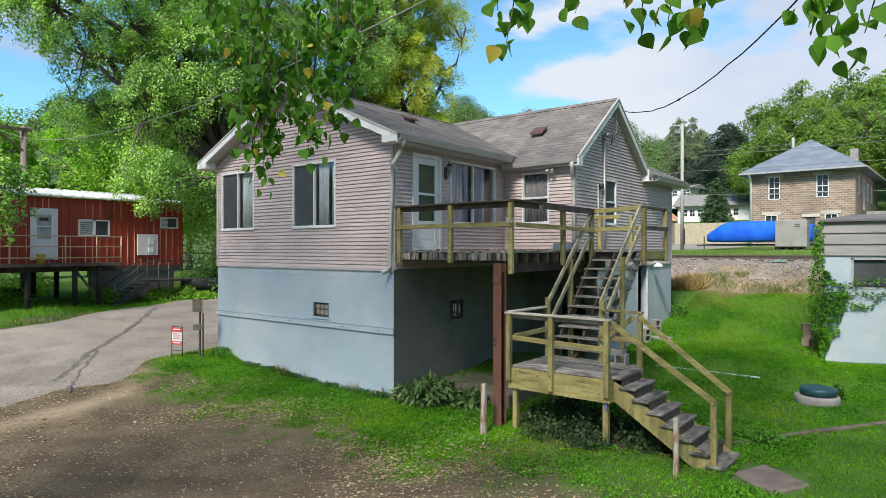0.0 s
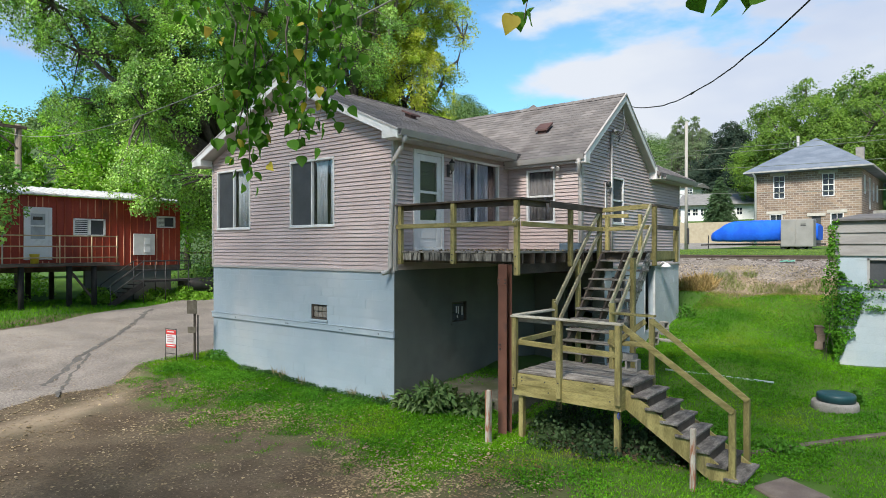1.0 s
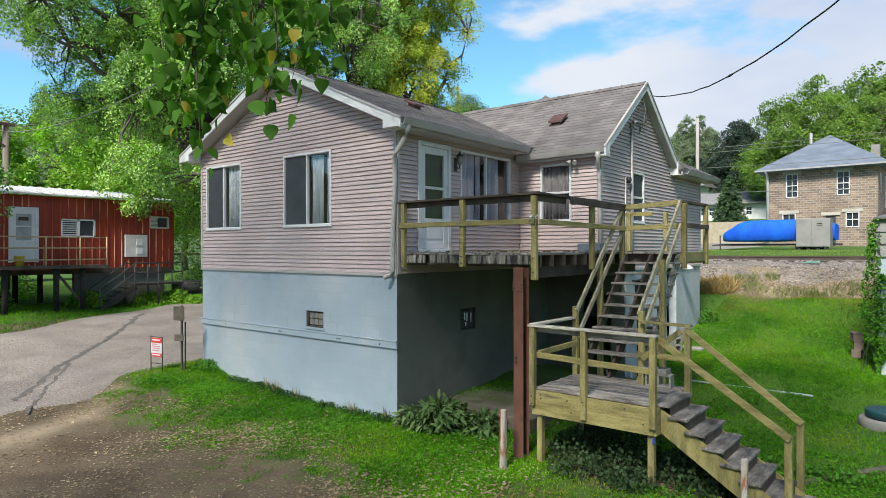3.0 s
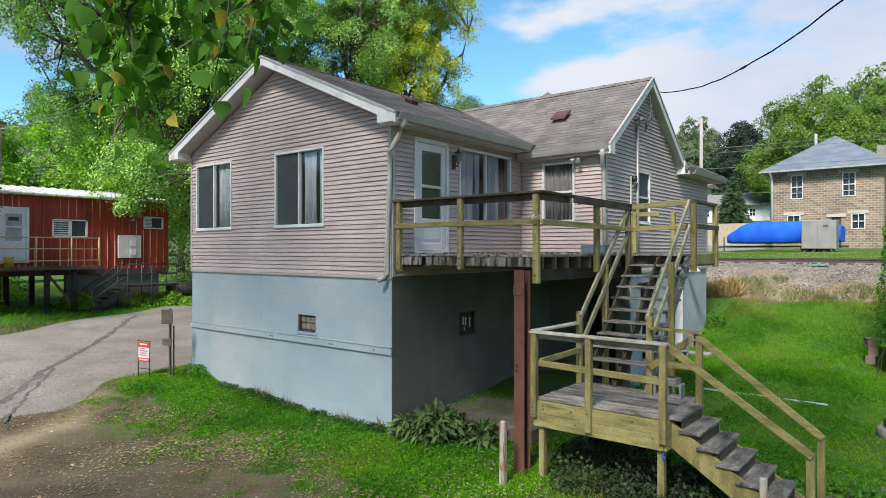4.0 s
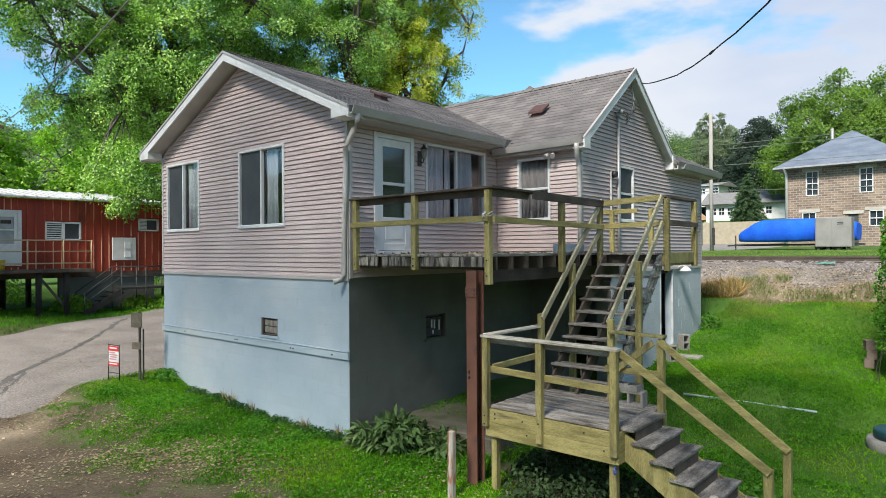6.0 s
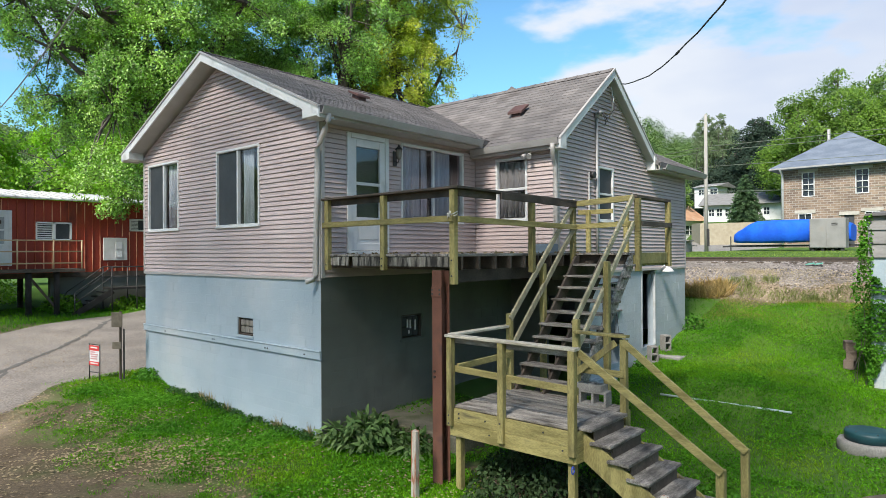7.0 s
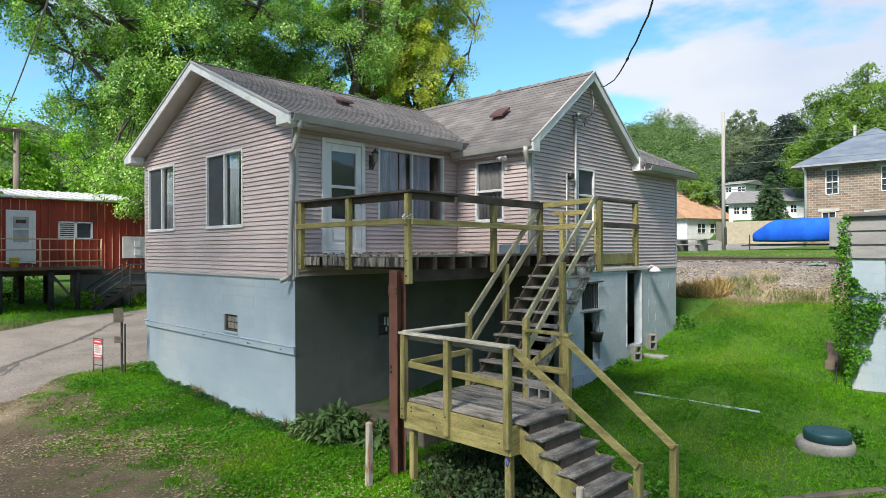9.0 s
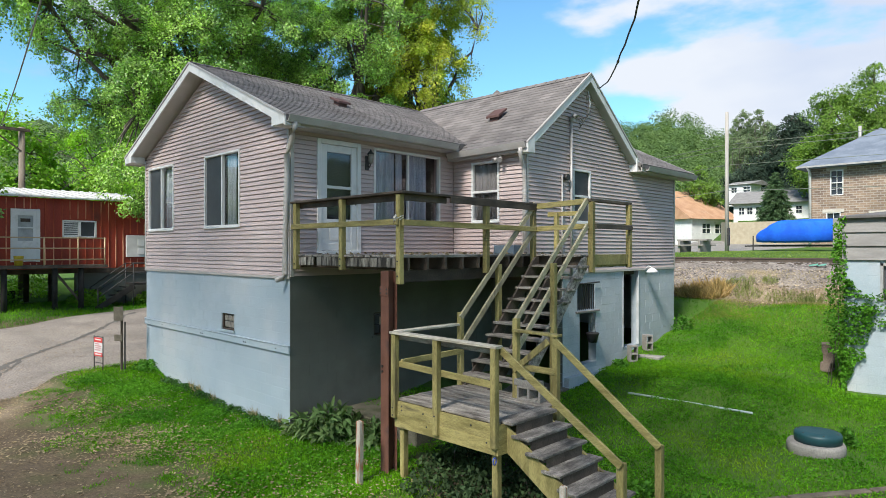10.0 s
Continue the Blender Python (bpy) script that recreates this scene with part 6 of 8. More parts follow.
RED.box(bm, -0.12, 0.45, 3.58, 4.64, -0.02, -0.01)
part("pane", finish(bm), mat("door_glass", (0.30, 0.32, 0.33), (0.4, 0.42, 0.43), rough=0.1), rdoor)
bm = bmesh.new()
RED.box(bm, 0.0, 0.34, 4.36, 4.5, -0.01, 0.0)
part("hanging_ornament", finish(bm, 0.004), DARKWOOD, rdoor)
for r, n in ((RWIN, 2), (RW2, 1)):
    w = thing("window", "", "")
    w.parent = red
    bm = bmesh.new()
    for a in ((r[0], r[0] + 0.06, r[2], r[3]), (r[1] - 0.06, r[1], r[2], r[3]), (r[0], r[1], r[2], r[2] + 0.06), (r[0], r[1], r[3] - 0.06, r[3])):
        RED.box(bm, *a, -0.1, 0.045)
    if n == 2:
        m_ = (r[0] + r[1]) / 2
        RED.box(bm, m_ - 0.05, m_ + 0.05, r[2], r[3], -0.1, 0.045)
    part("window_frame", finish(bm), WHITE, w)
    bm = bmesh.new()
    RED.box(bm, r[0], r[1], r[2], r[3], -0.07, -0.06)
    part("pane", finish(bm), SCREEN, w)
    for k in range(7):
        bm = bmesh.new()
        z = r[2] + 0.08 + k * (r[3] - r[2] - 0.12) / 7
        RED.box(bm, r[0] + 0.07, (r[0] + r[1]) / 2 - 0.06, z, z + 0.04, -0.05, -0.02)
        part("slat", finish(bm), WHITE, w)
bm = bmesh.new()
RED.box(bm, 3.97, 4.93, 2.92, 3.88, 0.005, 0.10)
pan = part("meter_panel", finish(bm, 0.01), mat("grey_panel", (0.48, 0.47, 0.45), (0.56, 0.55, 0.53), rough=0.6), red)
bm = bmesh.new()
RED.box(bm, 4.45, 4.7, 3.05, 3.3, 0.10, 0.13)
part("label_plate", finish(bm), WHITE, pan)
bm = bmesh.new()
RED.box(bm, 4.45, 4.7, 3.42, 3.7, 0.10, 0.13)
part("label_plate", finish(bm), WHITE, pan)
# its porch deck, stilts and stairs
porch = thing("porch_deck", "narrow porch deck with tan pipe railing along the red house", "deck")
TAN = mat("tan_painted_rail", (0.42, 0.30, 0.17), (0.52, 0.38, 0.23), rough=0.6, scale=4, fine=30, bump=0.1)
block("floor", RX, RX + 1.2, -7.5, 2.85, 2.50, 2.62, DARKWOOD, porch)
for y in (-6.5, -4.8, -3.1, -1.4, 0.55, 1.75, 2.75):
    bm = bmesh.new()
    add_tube(bm, [(RX + 1.15, y, 2.6), (RX + 1.15, y, 3.75)], 0.03, 6)
    part("rail_post", finish(bm), TAN if y > -0.5 else GREY, porch)
for z in (2.85, 3.3, 3.72):
    bm = bmesh.new()
    add_tube(bm, [(RX + 1.15, -7.4, z), (RX + 1.15, 2.8, z)], 0.025, 6)
    part("pipe_rail", finish(bm), TAN, porch)
for y in (-5.6, -2.6, -0.75, 0.95, 1.9):
    z = lz(RX + 1.0, y)
    bm = bmesh.new()
    add_tube(bm, [(RX + 1.0, y, z - 0.2), (RX + 1.0, y, 2.5)], 0.11, 8)
    part("stilt", finish(bm), TARRED, porch)
    bm = bmesh.new()
    add_tube(bm, [(RX - 3.5, y, z - 0.2), (RX - 3.5, y, 2.3)], 0.12, 8)
    part("stilt", finish(bm), DARKWOOD, porch)
bar("brace", (RX + 1.0, 1.0, 2.3), (RX + 1.0, 1.85, 1.15), 0.04, 0.09, DARKWOOD, porch)
block("cellar_wall", RX - 0.3, RX - 0.1, 2.0, 5.8, 0.6, 2.3, DULL, red, "grey concrete wall below the house")
# added panel, coloured near black for the shade under the house
block("cellar_wall", RX - 3.0, RX - 2.8, -7, 0.4, 0.6, 1.45, TARRED, red)
rs = thing("porch_stairs", "dark wooden stairs and platform with pipe handrails", "staircase")
block("platform", RX + 0.15, RX + 1.1, 3.9, 6.1, 1.72, 1.8, TARRED, rs)
for k in range(6):
    block("tread", RX + 0.2, RX + 1.1, 3.85 - (k + 1) * 0.22, 3.85 - k * 0.22, 1.6 - k * 0.17, 1.64 - k * 0.17, TARRED, rs)
bar("stringer", (RX + 1.1, 3.95, 1.68), (RX + 1.1, 2.45, 0.75), 0.05, 0.24, TARRED, rs)
for xx in (RX + 0.2, RX + 1.12):
    for z in (0.45, 0.85):
        bm = bmesh.new()
        add_tube(bm, [(xx, 6.0, 1.8 + z), (xx, 3.9, 1.8 + z), (xx, 2.5, 0.8 + z)], 0.022, 6)
        part("handrail", finish(bm), BLACK, rs)
    for y, zb, zt in ((6.0, 0.7, 2.65), (4.9, 0.8, 2.65), (3.9, 0.8, 2.65), (2.5, 0.7, 1.65)):
        bm = bmesh.new()
        add_tube(bm, [(xx, y, zb), (xx, y, zt)], 0.025, 6)
        part("rail_post", finish(bm), BLACK, rs)
# yellow bucket on the porch
bk = thing("bucket", "yellow plastic bucket on the porch", "bucket", (RX + 0.9, -0.25, 2.62))
bm = bmesh.new()
add_tube(bm, [(0, 0, 0), (0, 0, 0.36), (0, 0, 0.38)], [0.14, 0.17, 0.18], 14)
part("bucket_shell", finish(bm), mat("yellow_plastic", (0.5, 0.38, 0.03), (0.56, 0.43, 0.05), rough=0.4), bk)
lp = thing("utility_pole", "weathered grey utility pole behind the red house", "utility pole", (-25.3, 1.2, lz(-25.3, 1.2)))
bm = bmesh.new()
add_tube(bm, [(0, 0, -0.5), (0, 0, 8.15)], [0.17, 0.14], 10)
part("pole", finish(bm), mat("grey_pole_wood", (0.15, 0.125, 0.10), (0.23, 0.195, 0.16), rough=0.9, scale=3, fine=40, bump=0.3, stretch=(4, 4, 0.4)), lp)
bm = bmesh.new()
add_beam(bm, (0.17, -1.9, 8.0), (0.17, 0.3, 8.0), 0.1, 0.14)
part("crossarm", finish(bm, 0.01), DARKWOOD, lp)
bar("brace", (0.12, -1.3, 7.95), (0.12, -0.05, 7.0), 0.04, 0.07, DARKWOOD, lp)
for y in (-1.6, -0.75):
    bm = bmesh.new()
    add_tube(bm, [(0.17, y, 8.07), (0.17, y, 8.14), (0.17, y, 8.2)], [0.05, 0.06, 0.03], 8)
    part("insulator", finish(bm), BLACK, lp)
hung_wire("overhead_cable", (-25.1, -0.33, 9.0), (27.1, -8.2, 9.0), 3.3, 0.009, "grey twisted cable crossing over the drive from the roadside pole", n=120, material=mat("weathered_cable", (0.20, 0.21, 0.17), (0.28, 0.29, 0.24), rough=0.6))

# ---- railway and beyond ----
track = thing("railway_track", "rusty railway rails on a grey stone ballast bank", "railway", kind="structure")
RAILM = mat("rusty_rail", (0.05, 0.038, 0.03), (0.09, 0.068, 0.052), rough=0.7, scale=3, fine=40, bump=0.2)
for y in (19.3, 20.75):
    bm = bmesh.new()
    add_box(bm, -60, 60, y - 0.07, y + 0.07, 2.76, 2.79)
    add_box(bm, -60, 60, y - 0.012, y + 0.012, 2.79, 2.89)
    add_box(bm, -60, 60, y - 0.036, y + 0.036, 2.89, 2.93)
    part("steel_rail", finish(bm), RAILM, track)
for k in range(60):
    x = -14 + k * 0.55
    block("sleeper", x, x + 0.23, 18.75, 21.3, 2.62, 2.765, DARKWOOD, track)
rng = np.random.default_rng(4)


def stones(name, n, place, lo, hi, material, label, category):
    """Many small angular stones, joined."""
    oct_v = np.array([(1, 0, 0), (-1, 0, 0), (0, 1, 0), (0, -1, 0), (0, 0, 0.8), (0, 0, -0.8)], float)
    oct_f = np.array([(0, 2, 4), (2, 1, 4), (1, 3, 4), (3, 0, 4), (2, 0, 5), (1, 2, 5), (3, 1, 5), (0, 3, 5)])
    xy = place(n)
    z = land(xy[:, 0], xy[:, 1])
    s = rng.uniform(lo, hi, n) * rng.uniform(0.6, 1.3, n)
    v = oct_v[None] * s[:, None, None] * rng.uniform(0.6, 1.25, (n, 6, 1))
    a = rng.uniform(0, 6.28, n)
    c, si = np.cos(a)[:, None], np.sin(a)[:, None]
    v = np.stack((v[..., 0] * c - v[..., 1] * si, v[..., 0] * si + v[..., 1] * c, v[..., 2] * 0.7), -1)
    v += np.stack((xy[:, 0], xy[:, 1], z + 0.01), -1)[:, None]
    f = (oct_f[None] + (np.arange(n) * 6)[:, None, None]).reshape(-1, 3)
    me = raw_mesh(name, v.reshape(-1, 3).tolist(), f.tolist(), material)
    return tagged(new(name, me), label, category, kind="stuff")


BALLAST = mat("ballast_stone", (0.100, 0.088, 0.085), (0.240, 0.215, 0.205), rough=0.95, scale=4, fine=40, bump=0.2, island=0.7)
stones("ballast", 19000, lambda n: np.stack((rng.uniform(-8, 16, n), 21.7 - 5.2 * rng.random(n) ** 1.1), 1), 0.03, 0.062, BALLAST, "grey and brown ballast stones under the rails", "ballast")
PEBBLE = mat("tan_bank_pebble", (0.190, 0.150, 0.098), (0.34, 0.28, 0.195), rough=0.95, scale=4, fine=40, bump=0.2, island=0.6)
stones("bank_pebbles", 12000, lambda n: np.stack((rng.uniform(-6, 13, n), 14.5 + 3.4 * rng.random(n)), 1), 0.02, 0.048, PEBBLE, "pale tan pebbles on the foot of the railway bank", "pebbles")
rag = thing("plastic_scrap", "scrap of green plastic lying on the ballast", "litter", (3.9, 18.3, lz(3.9, 18.3) + 0.05))
bm = bmesh.new()
for k in (1, 2):
    add_prism(bm, [(0.25 * k - .5, 0, 0.02), (0.25 * k - .2, -.1, 0.06), (0.25 * k - .25, .15, 0.08), (0.25 * k - .5, .12, 0.03)], (0, 0, 0.03))
part("sheet", finish(bm), mat("mint_plastic", (0.10, 0.36, 0.28), (0.14, 0.42, 0.33), rough=0.5), rag)

# boat under a blue tarpaulin on a trailer
boat = thing("covered_boat", "long boat under a bright blue tarpaulin on a trailer", "boat", (0, 37.6, -0.06))
TARP = mat("blue_tarpaulin", (0.001, 0.085, 0.60), (0.002, 0.120, 0.72), rough=0.8, scale=1.0, fine=6, bump=0.2, dist=0.05)
SEC = np.array(((-4.28, .42, 3.84, 4.20, 4.36), (-4.1, .6, 3.79, 4.34, 4.5), (-3.5, .85, 3.76, 4.66, 4.86), (-2.95, 1.0, 3.75, 4.95, 5.15),
                (-1.4, 1.1, 3.75, 5.02, 5.19), (0.6, 1.1, 3.77, 5.0, 5.17), (1.7, 1.06, 3.79, 4.95, 5.1), (2.36, .98, 3.83, 4.7, 4.82)))
bm = bmesh.new()
rows = []
for x in np.linspace(-4.28, 2.36, 44):
    w, zb, zt, ridge = [float(np.interp(x, SEC[:, 0], SEC[:, k])) for k in (1, 2, 3, 4)]
    ring = []
    for y, z in ((-0.80, zb - 0.02), (-0.93, zb + 0.12), (-1.0, zb * 0.6 + zt * 0.4), (-1.02, zt - 0.08), (-0.93, zt + 0.02), (-0.45, ridge - 0.03), (0, ridge), (0.45, ridge - 0.03), (0.93, zt + 0.02), (1.02, zt - 0.08), (1.0, zb * 0.6 + zt * 0.4), (0.80, zb)):
        fold = 0.035 * noise.noise(Vector((x * 2.6 + y, y * 2, z * 0.7))) + 0.02 * math.sin(x * 9 + z * 2)
        ring.append(bm.verts.new((float(x), y * w + (fold if y else 0), z + 0.03 * noise.noise(Vector((x * 3, y, 7))))))
    rows.append(ring)
for a, b in zip(rows, rows[1:]):
    for i in range(12):
        bm.faces.new((a[i], a[(i + 1) % 12], b[(i + 1) % 12], b[i])).smooth = True
bm.faces.new(rows[0])
bm.faces.new(rows[-1][::-1])
part("tarpaulin", finish(bm), TARP, boat)
for y in (-0.5, 0.5):
    bar("trailer_beam", (-4.6, y * 0.4, 3.55), (2.6, y, 3.55), 0.09, 0.12, BLACK, boat)
bar("trailer_beam", (-5.1, 0, 3.52), (-4.3, 0, 3.55), 0.09, 0.1, BLACK, boat)
bar("jack", (-4.55, -0.12, 3.05), (-4.55, -0.12, 4.2), 0.06, 0.06, BLACK, boat)
for x in (0.5, 1.25):
    for y in (-1.0, 0.85):
        bm = bmesh.new()
        add_tube(bm, [(x, y, 3.42), (x, y + 0.18, 3.42)], 0.31, 20)
        wh = part("tyre", finish(bm, 0.02), BLACK, boat)
        bm = bmesh.new()
        add_tube(bm, [(x, y - 0.02, 3.42), (x, y, 3.42)], 0.17, 16)
        part("rim", finish(bm), GREY, wh)
bar("fender", (0.1, -1.05, 3.8), (1.65, -1.05, 3.8), 0.22, 0.06, BLACK, boat)
cab = thing("utility_cabinet", "grey steel two-door utility cabinet on a plinth", "utility cabinet", (0, 35.6, 0))
CABM = mat("cabinet_grey", (0.215, 0.21, 0.20), (0.28, 0.272, 0.262), rough=0.5, scale=1.5, fine=30, bump=0.05, c3=(0.27, 0.25, 0.23), stain_scale=1.5)
block("body", 0.42, 2.25, 0, 1.1, 3.32, 5.05, CABM, cab, bevel=0.02)
for a, b in ((0.45, 1.27), (1.29, 2.12)):
    d = block("door", a, b, -0.03, 0.0, 3.38, 5.0, CABM, cab, bevel=0.006)
    block("handle", (b - 0.08) if a < 1 else a + 0.04, (b - 0.04) if a < 1 else a + 0.08, -0.06, -0.03, 4.1, 4.3, CABM, d)
for k in range(4):
    block("foot", 0.5 + k * 0.5, 0.65 + k * 0.5, 0.1, 0.3, 3.0, 3.32, BLACK, cab)
for z in (4.72, 4.62):
    block("stencil_bar", 1.55, 1.85, -0.036, -0.031, z, z + 0.05, BLACK, cab)

# utility pole by the lane and the lines that it carries
POLEM = mat("pale_pole_wood", (0.30, 0.28, 0.255), (0.40, 0.378, 0.35), rough=0.9, scale=3, fine=40, bump=0.3, stretch=(4, 4, 0.4))
LINEM = mat("weathered_line", (0.11, 0.13, 0.10), (0.16, 0.18, 0.145), rough=0.6)
wp = thing("utility_pole", "tall pale wooden utility pole beside the lane", "utility pole", (-5.3, 35.0, 3.0))
bm = bmesh.new()
add_tube(bm, [(0, 0, -0.3), (0, 0, 8.95)], [0.125, 0.10], 10)
part("pole", finish(bm), POLEM, wp)
block("pole_box", 0.08, 0.2, -0.16, -0.02, 0.5, 1.6, BLACK, wp)
for z0, y1, z1, sag in ((8.2, 46, 12.0, 0.5), (7.9, 46, 11.6, 0.5), (6.9, 46, 10.0, 0.5), (5.3, 46, 7.2, 0.4)):
    hung_wire("power_line", (-70, 44, z0 + 1.5), (-5.3, 35.0, 3 + z0 - 1.3), 1.2, 0.016, "thin grey power line sagging between poles", material=LINEM)
    hung_wire("power_line", (-5.3, 35.0, 3 + z0 - 1.3), (45, 42, z1 + 1.4), 0.9, 0.016, "thin grey power line sagging between poles", material=LINEM)

# ---- brick house beyond the railway ----
bh = thing("brick_house", "two-storey tan brick house with a blue-grey hipped roof", "house")
BA, BD = radians(-1.5), 13.5        # turn and depth
BP = Plane((-3.0, 44.6, 0), (math.cos(BA), math.sin(BA), 0), (math.sin(BA), -math.cos(BA), 0))
BRICK = bpy.data.materials.new("tan_block_brick")
BRICK.use_nodes = True
bt = BRICK.node_tree
bp_ = bt.nodes["Principled BSDF"]
bp_.inputs["Roughness"].default_value = 0.9
btx = bt.nodes.new("ShaderNodeTexBrick")
btx.inputs["Color1"].default_value, btx.inputs["Color2"].default_value, btx.inputs["Mortar"].default_value = (0.300, 0.215, 0.150, 1), (0.165, 0.118, 0.092, 1), (0.345, 0.300, 0.258, 1)
btx.inputs["Scale"].default_value, btx.inputs["Brick Width"].default_value, btx.inputs["Row Height"].default_value, btx.inputs["Mortar Size"].default_value = 1.0, 0.40, 0.165, 0.022
bco = bt.nodes.new("ShaderNodeUVMap")
bco.uv_map = "wall"
bno = bt.nodes.new("ShaderNodeTexNoise")
bno.inputs["Scale"].default_value = 0.6
bmx = bt.nodes.new("ShaderNodeMixRGB")
bmx.blend_type, bmx.inputs["Fac"].default_value = "OVERLAY", 0.5
bbu = bt.nodes.new("ShaderNodeBump")
bbu.inputs["Strength"].default_value, bbu.inputs["Distance"].default_value = 0.5, 0.02
for a, b in ((bco.outputs[0], btx.inputs["Vector"]), (bco.outputs[0], bno.inputs["Vector"]), (btx.outputs["Color"], bmx.inputs["Color1"]), (bno.outputs["Fac"], bmx.inputs["Color2"]),
             (bmx.outputs[0], bp_.inputs["Base Color"]), (btx.outputs["Fac"], bbu.inputs["Height"]), (bbu.outputs[0], bp_.inputs["Normal"])):
    bt.links.new(a, b)


def brick_wall(pl, u0, u1, z0, z1, holes):
    bm = wall_bm(pl, u0, u1, z0, z1, holes, 0.25)
    uv = bm.loops.layers.uv.new("wall")
    for f in bm.faces:
        for l in f.loops:
            r = l.vert.co - pl.o
            l[uv].uv = (r.dot(pl.u) + abs(r.dot(pl.n)), l.vert.co.z)
    return part("wall", bm, BRICK, bh)


BW, BE = 6.95, 9.17
bwins = [(1.22, 2.03, 7.03, 8.79), (4.49, 5.29, 7.06, 8.76), (0.97, 1.86, 4.79, 5.85), (5.03, 5.86, 4.75, 5.83)]
bdr = (3.82, 4.42, 3.4, 5.62)
brick_wall(BP, 0, BW, 3.0, BE, bwins + [bdr])
BS = Plane(BP.at(BW, 0, 0), tuple(-BP.n), tuple(BP.u))
bsw = [(1.2, 1.9, 7.2, 8.6), (6.2, 7.0, 7.0, 8.4), (8.6, 9.4, 7.0, 8.4), (3.9, 4.8, 6.2, 8.6)]
brick_wall(BS, 0.25, BD, 3.0, BE, bsw)
BL = Plane(BP.at(0, 0, -BD), tuple(BP.n), tuple(-BP.u))
brick_wall(BL, 0, BD - 0.25, 3.0, BE, [])
bm = bmesh.new()
o = 0.72
cs = [BP.at(-o, BE, o), BP.at(BW + o, BE, o), BP.at(BW + o, BE, -BD - o), BP.at(-o, BE, -BD - o)]
vs = [bm.verts.new(c) for c in cs] + [bm.verts.new(BP.at(BW / 2, 12.0, -3.7)), bm.verts.new(BP.at(BW / 2, 12.0, 3.7 - BD))] + [bm.verts.new(c - Vector((0, 0, 0.18))) for c in cs]
for f in ((0, 1, 4), (1, 2, 5, 4), (2, 3, 5), (3, 0, 4, 5)):
    bm.faces.new([vs[i] for i in f])
for i in range(4):
    bm.faces.new((vs[6 + i], vs[6 + (i + 1) % 4], vs[(i + 1) % 4], vs[i]))
bm.faces.new(vs[6:][::-1])
part("roof", finish(bm), mat("blue_grey_shingle", (0.11, 0.135, 0.178), (0.165, 0.195, 0.243), rough=0.9, scale=0.8, fine=9, bump=0.3, stretch=(1, 1, 3)), bh)
LINTEL = mat("pale_stone_lintel", (0.40, 0.37, 0.32), (0.5, 0.47, 0.42), rough=0.9)
for i in range(4):
    a, b = cs[i] - Vector((0, 0, 0.08)), cs[(i + 1) % 4] - Vector((0, 0, 0.08))
    bar("eave_gutter", a, b, 0.12, 0.12, GREY, bh)


def far_window(pl, r, parent, rows=2, cols=2):
    w = thing("window", "", "")
    w.parent = parent
    bm = bmesh.new()
    for a in ((r[0], r[0] + 0.06, r[2], r[3]), (r[1] - 0.06, r[1], r[2], r[3]), (r[0], r[1], r[2], r[2] + 0.06), (r[0], r[1], r[3] - 0.06, r[3])):
        pl.box(bm, *a, -0.1, 0.03)
    part("window_frame", finish(bm), WHITE, w)
    bm = bmesh.new()
    zm = (r[2] + r[3]) / 2
    pl.box(bm, r[0], r[1], zm - 0.03, zm + 0.03, -0.08, 0.02)
    for k in range(1, cols):
        u = r[0] + (r[1] - r[0]) * k / cols
        pl.box(bm, u - 0.016, u + 0.016, r[2], r[3], -0.08, 0.0)
    for k in (1, 3):
        z = r[2] + (r[3] - r[2]) * k / 4
        if rows > 1:
            pl.box(bm, r[0], r[1], z - 0.014, z + 0.014, -0.08, 0.0)
    part("muntin", finish(bm), WHITE, w)
    bm = bmesh.new()
    pl.box(bm, r[0], r[1], r[2], r[3], -0.1, -0.085)
    part("pane", finish(bm), mat("far_glass", (0.022, 0.030, 0.040), (0.04, 0.052, 0.065), rough=0.12, bump=0), w)
    return w


for k, r in enumerate(bwins):
    far_window(BP, r, bh, rows=2 if k < 2 else 1)
    bm = bmesh.new()
    BP.box(bm, r[0] - 0.22, r[1] + 0.22, r[3], r[3] + 0.22, 0.0, 0.05)
    part("lintel", finish(bm), LINTEL, bh)
for r in bsw:
    far_window(BS, r, bh, rows=1)
bm = bmesh.new()
BP.box(bm, bdr[0], bdr[1], bdr[2], bdr[3], -0.12, -0.06)
part("door", finish(bm), SCREEN, bh)
bm = bmesh.new()
BP.box(bm, bdr[0] - 0.3, bdr[1] + 0.3, bdr[3], bdr[3] + 0.24, 0.0, 0.06)
part("lintel", finish(bm), LINTEL, bh)
bm = bmesh.new()
add_tube(bm, [BP.at(-0.05, BE - 0.1, 0.7), BP.at(-0.02, BE - 0.5, 0.15), BP.at(-0.02, 3.2, 0.1)], 0.09, 8)
part("downspout", finish(bm), WHITE, bh)
bm = bmesh.new()
add_tube(bm, [BP.at(2.3, 10.6, -3.2), BP.at(2.3, 12.2, -3.2)], 0.11, 8)
part("flue", finish(bm), GREY, bh)
bm = bmesh.new()
BP.box(bm, 6.1, 6.65, 9.3, 11.0, -4.4, -3.9)
part("chimney", finish(bm), CONCRETE, bh)
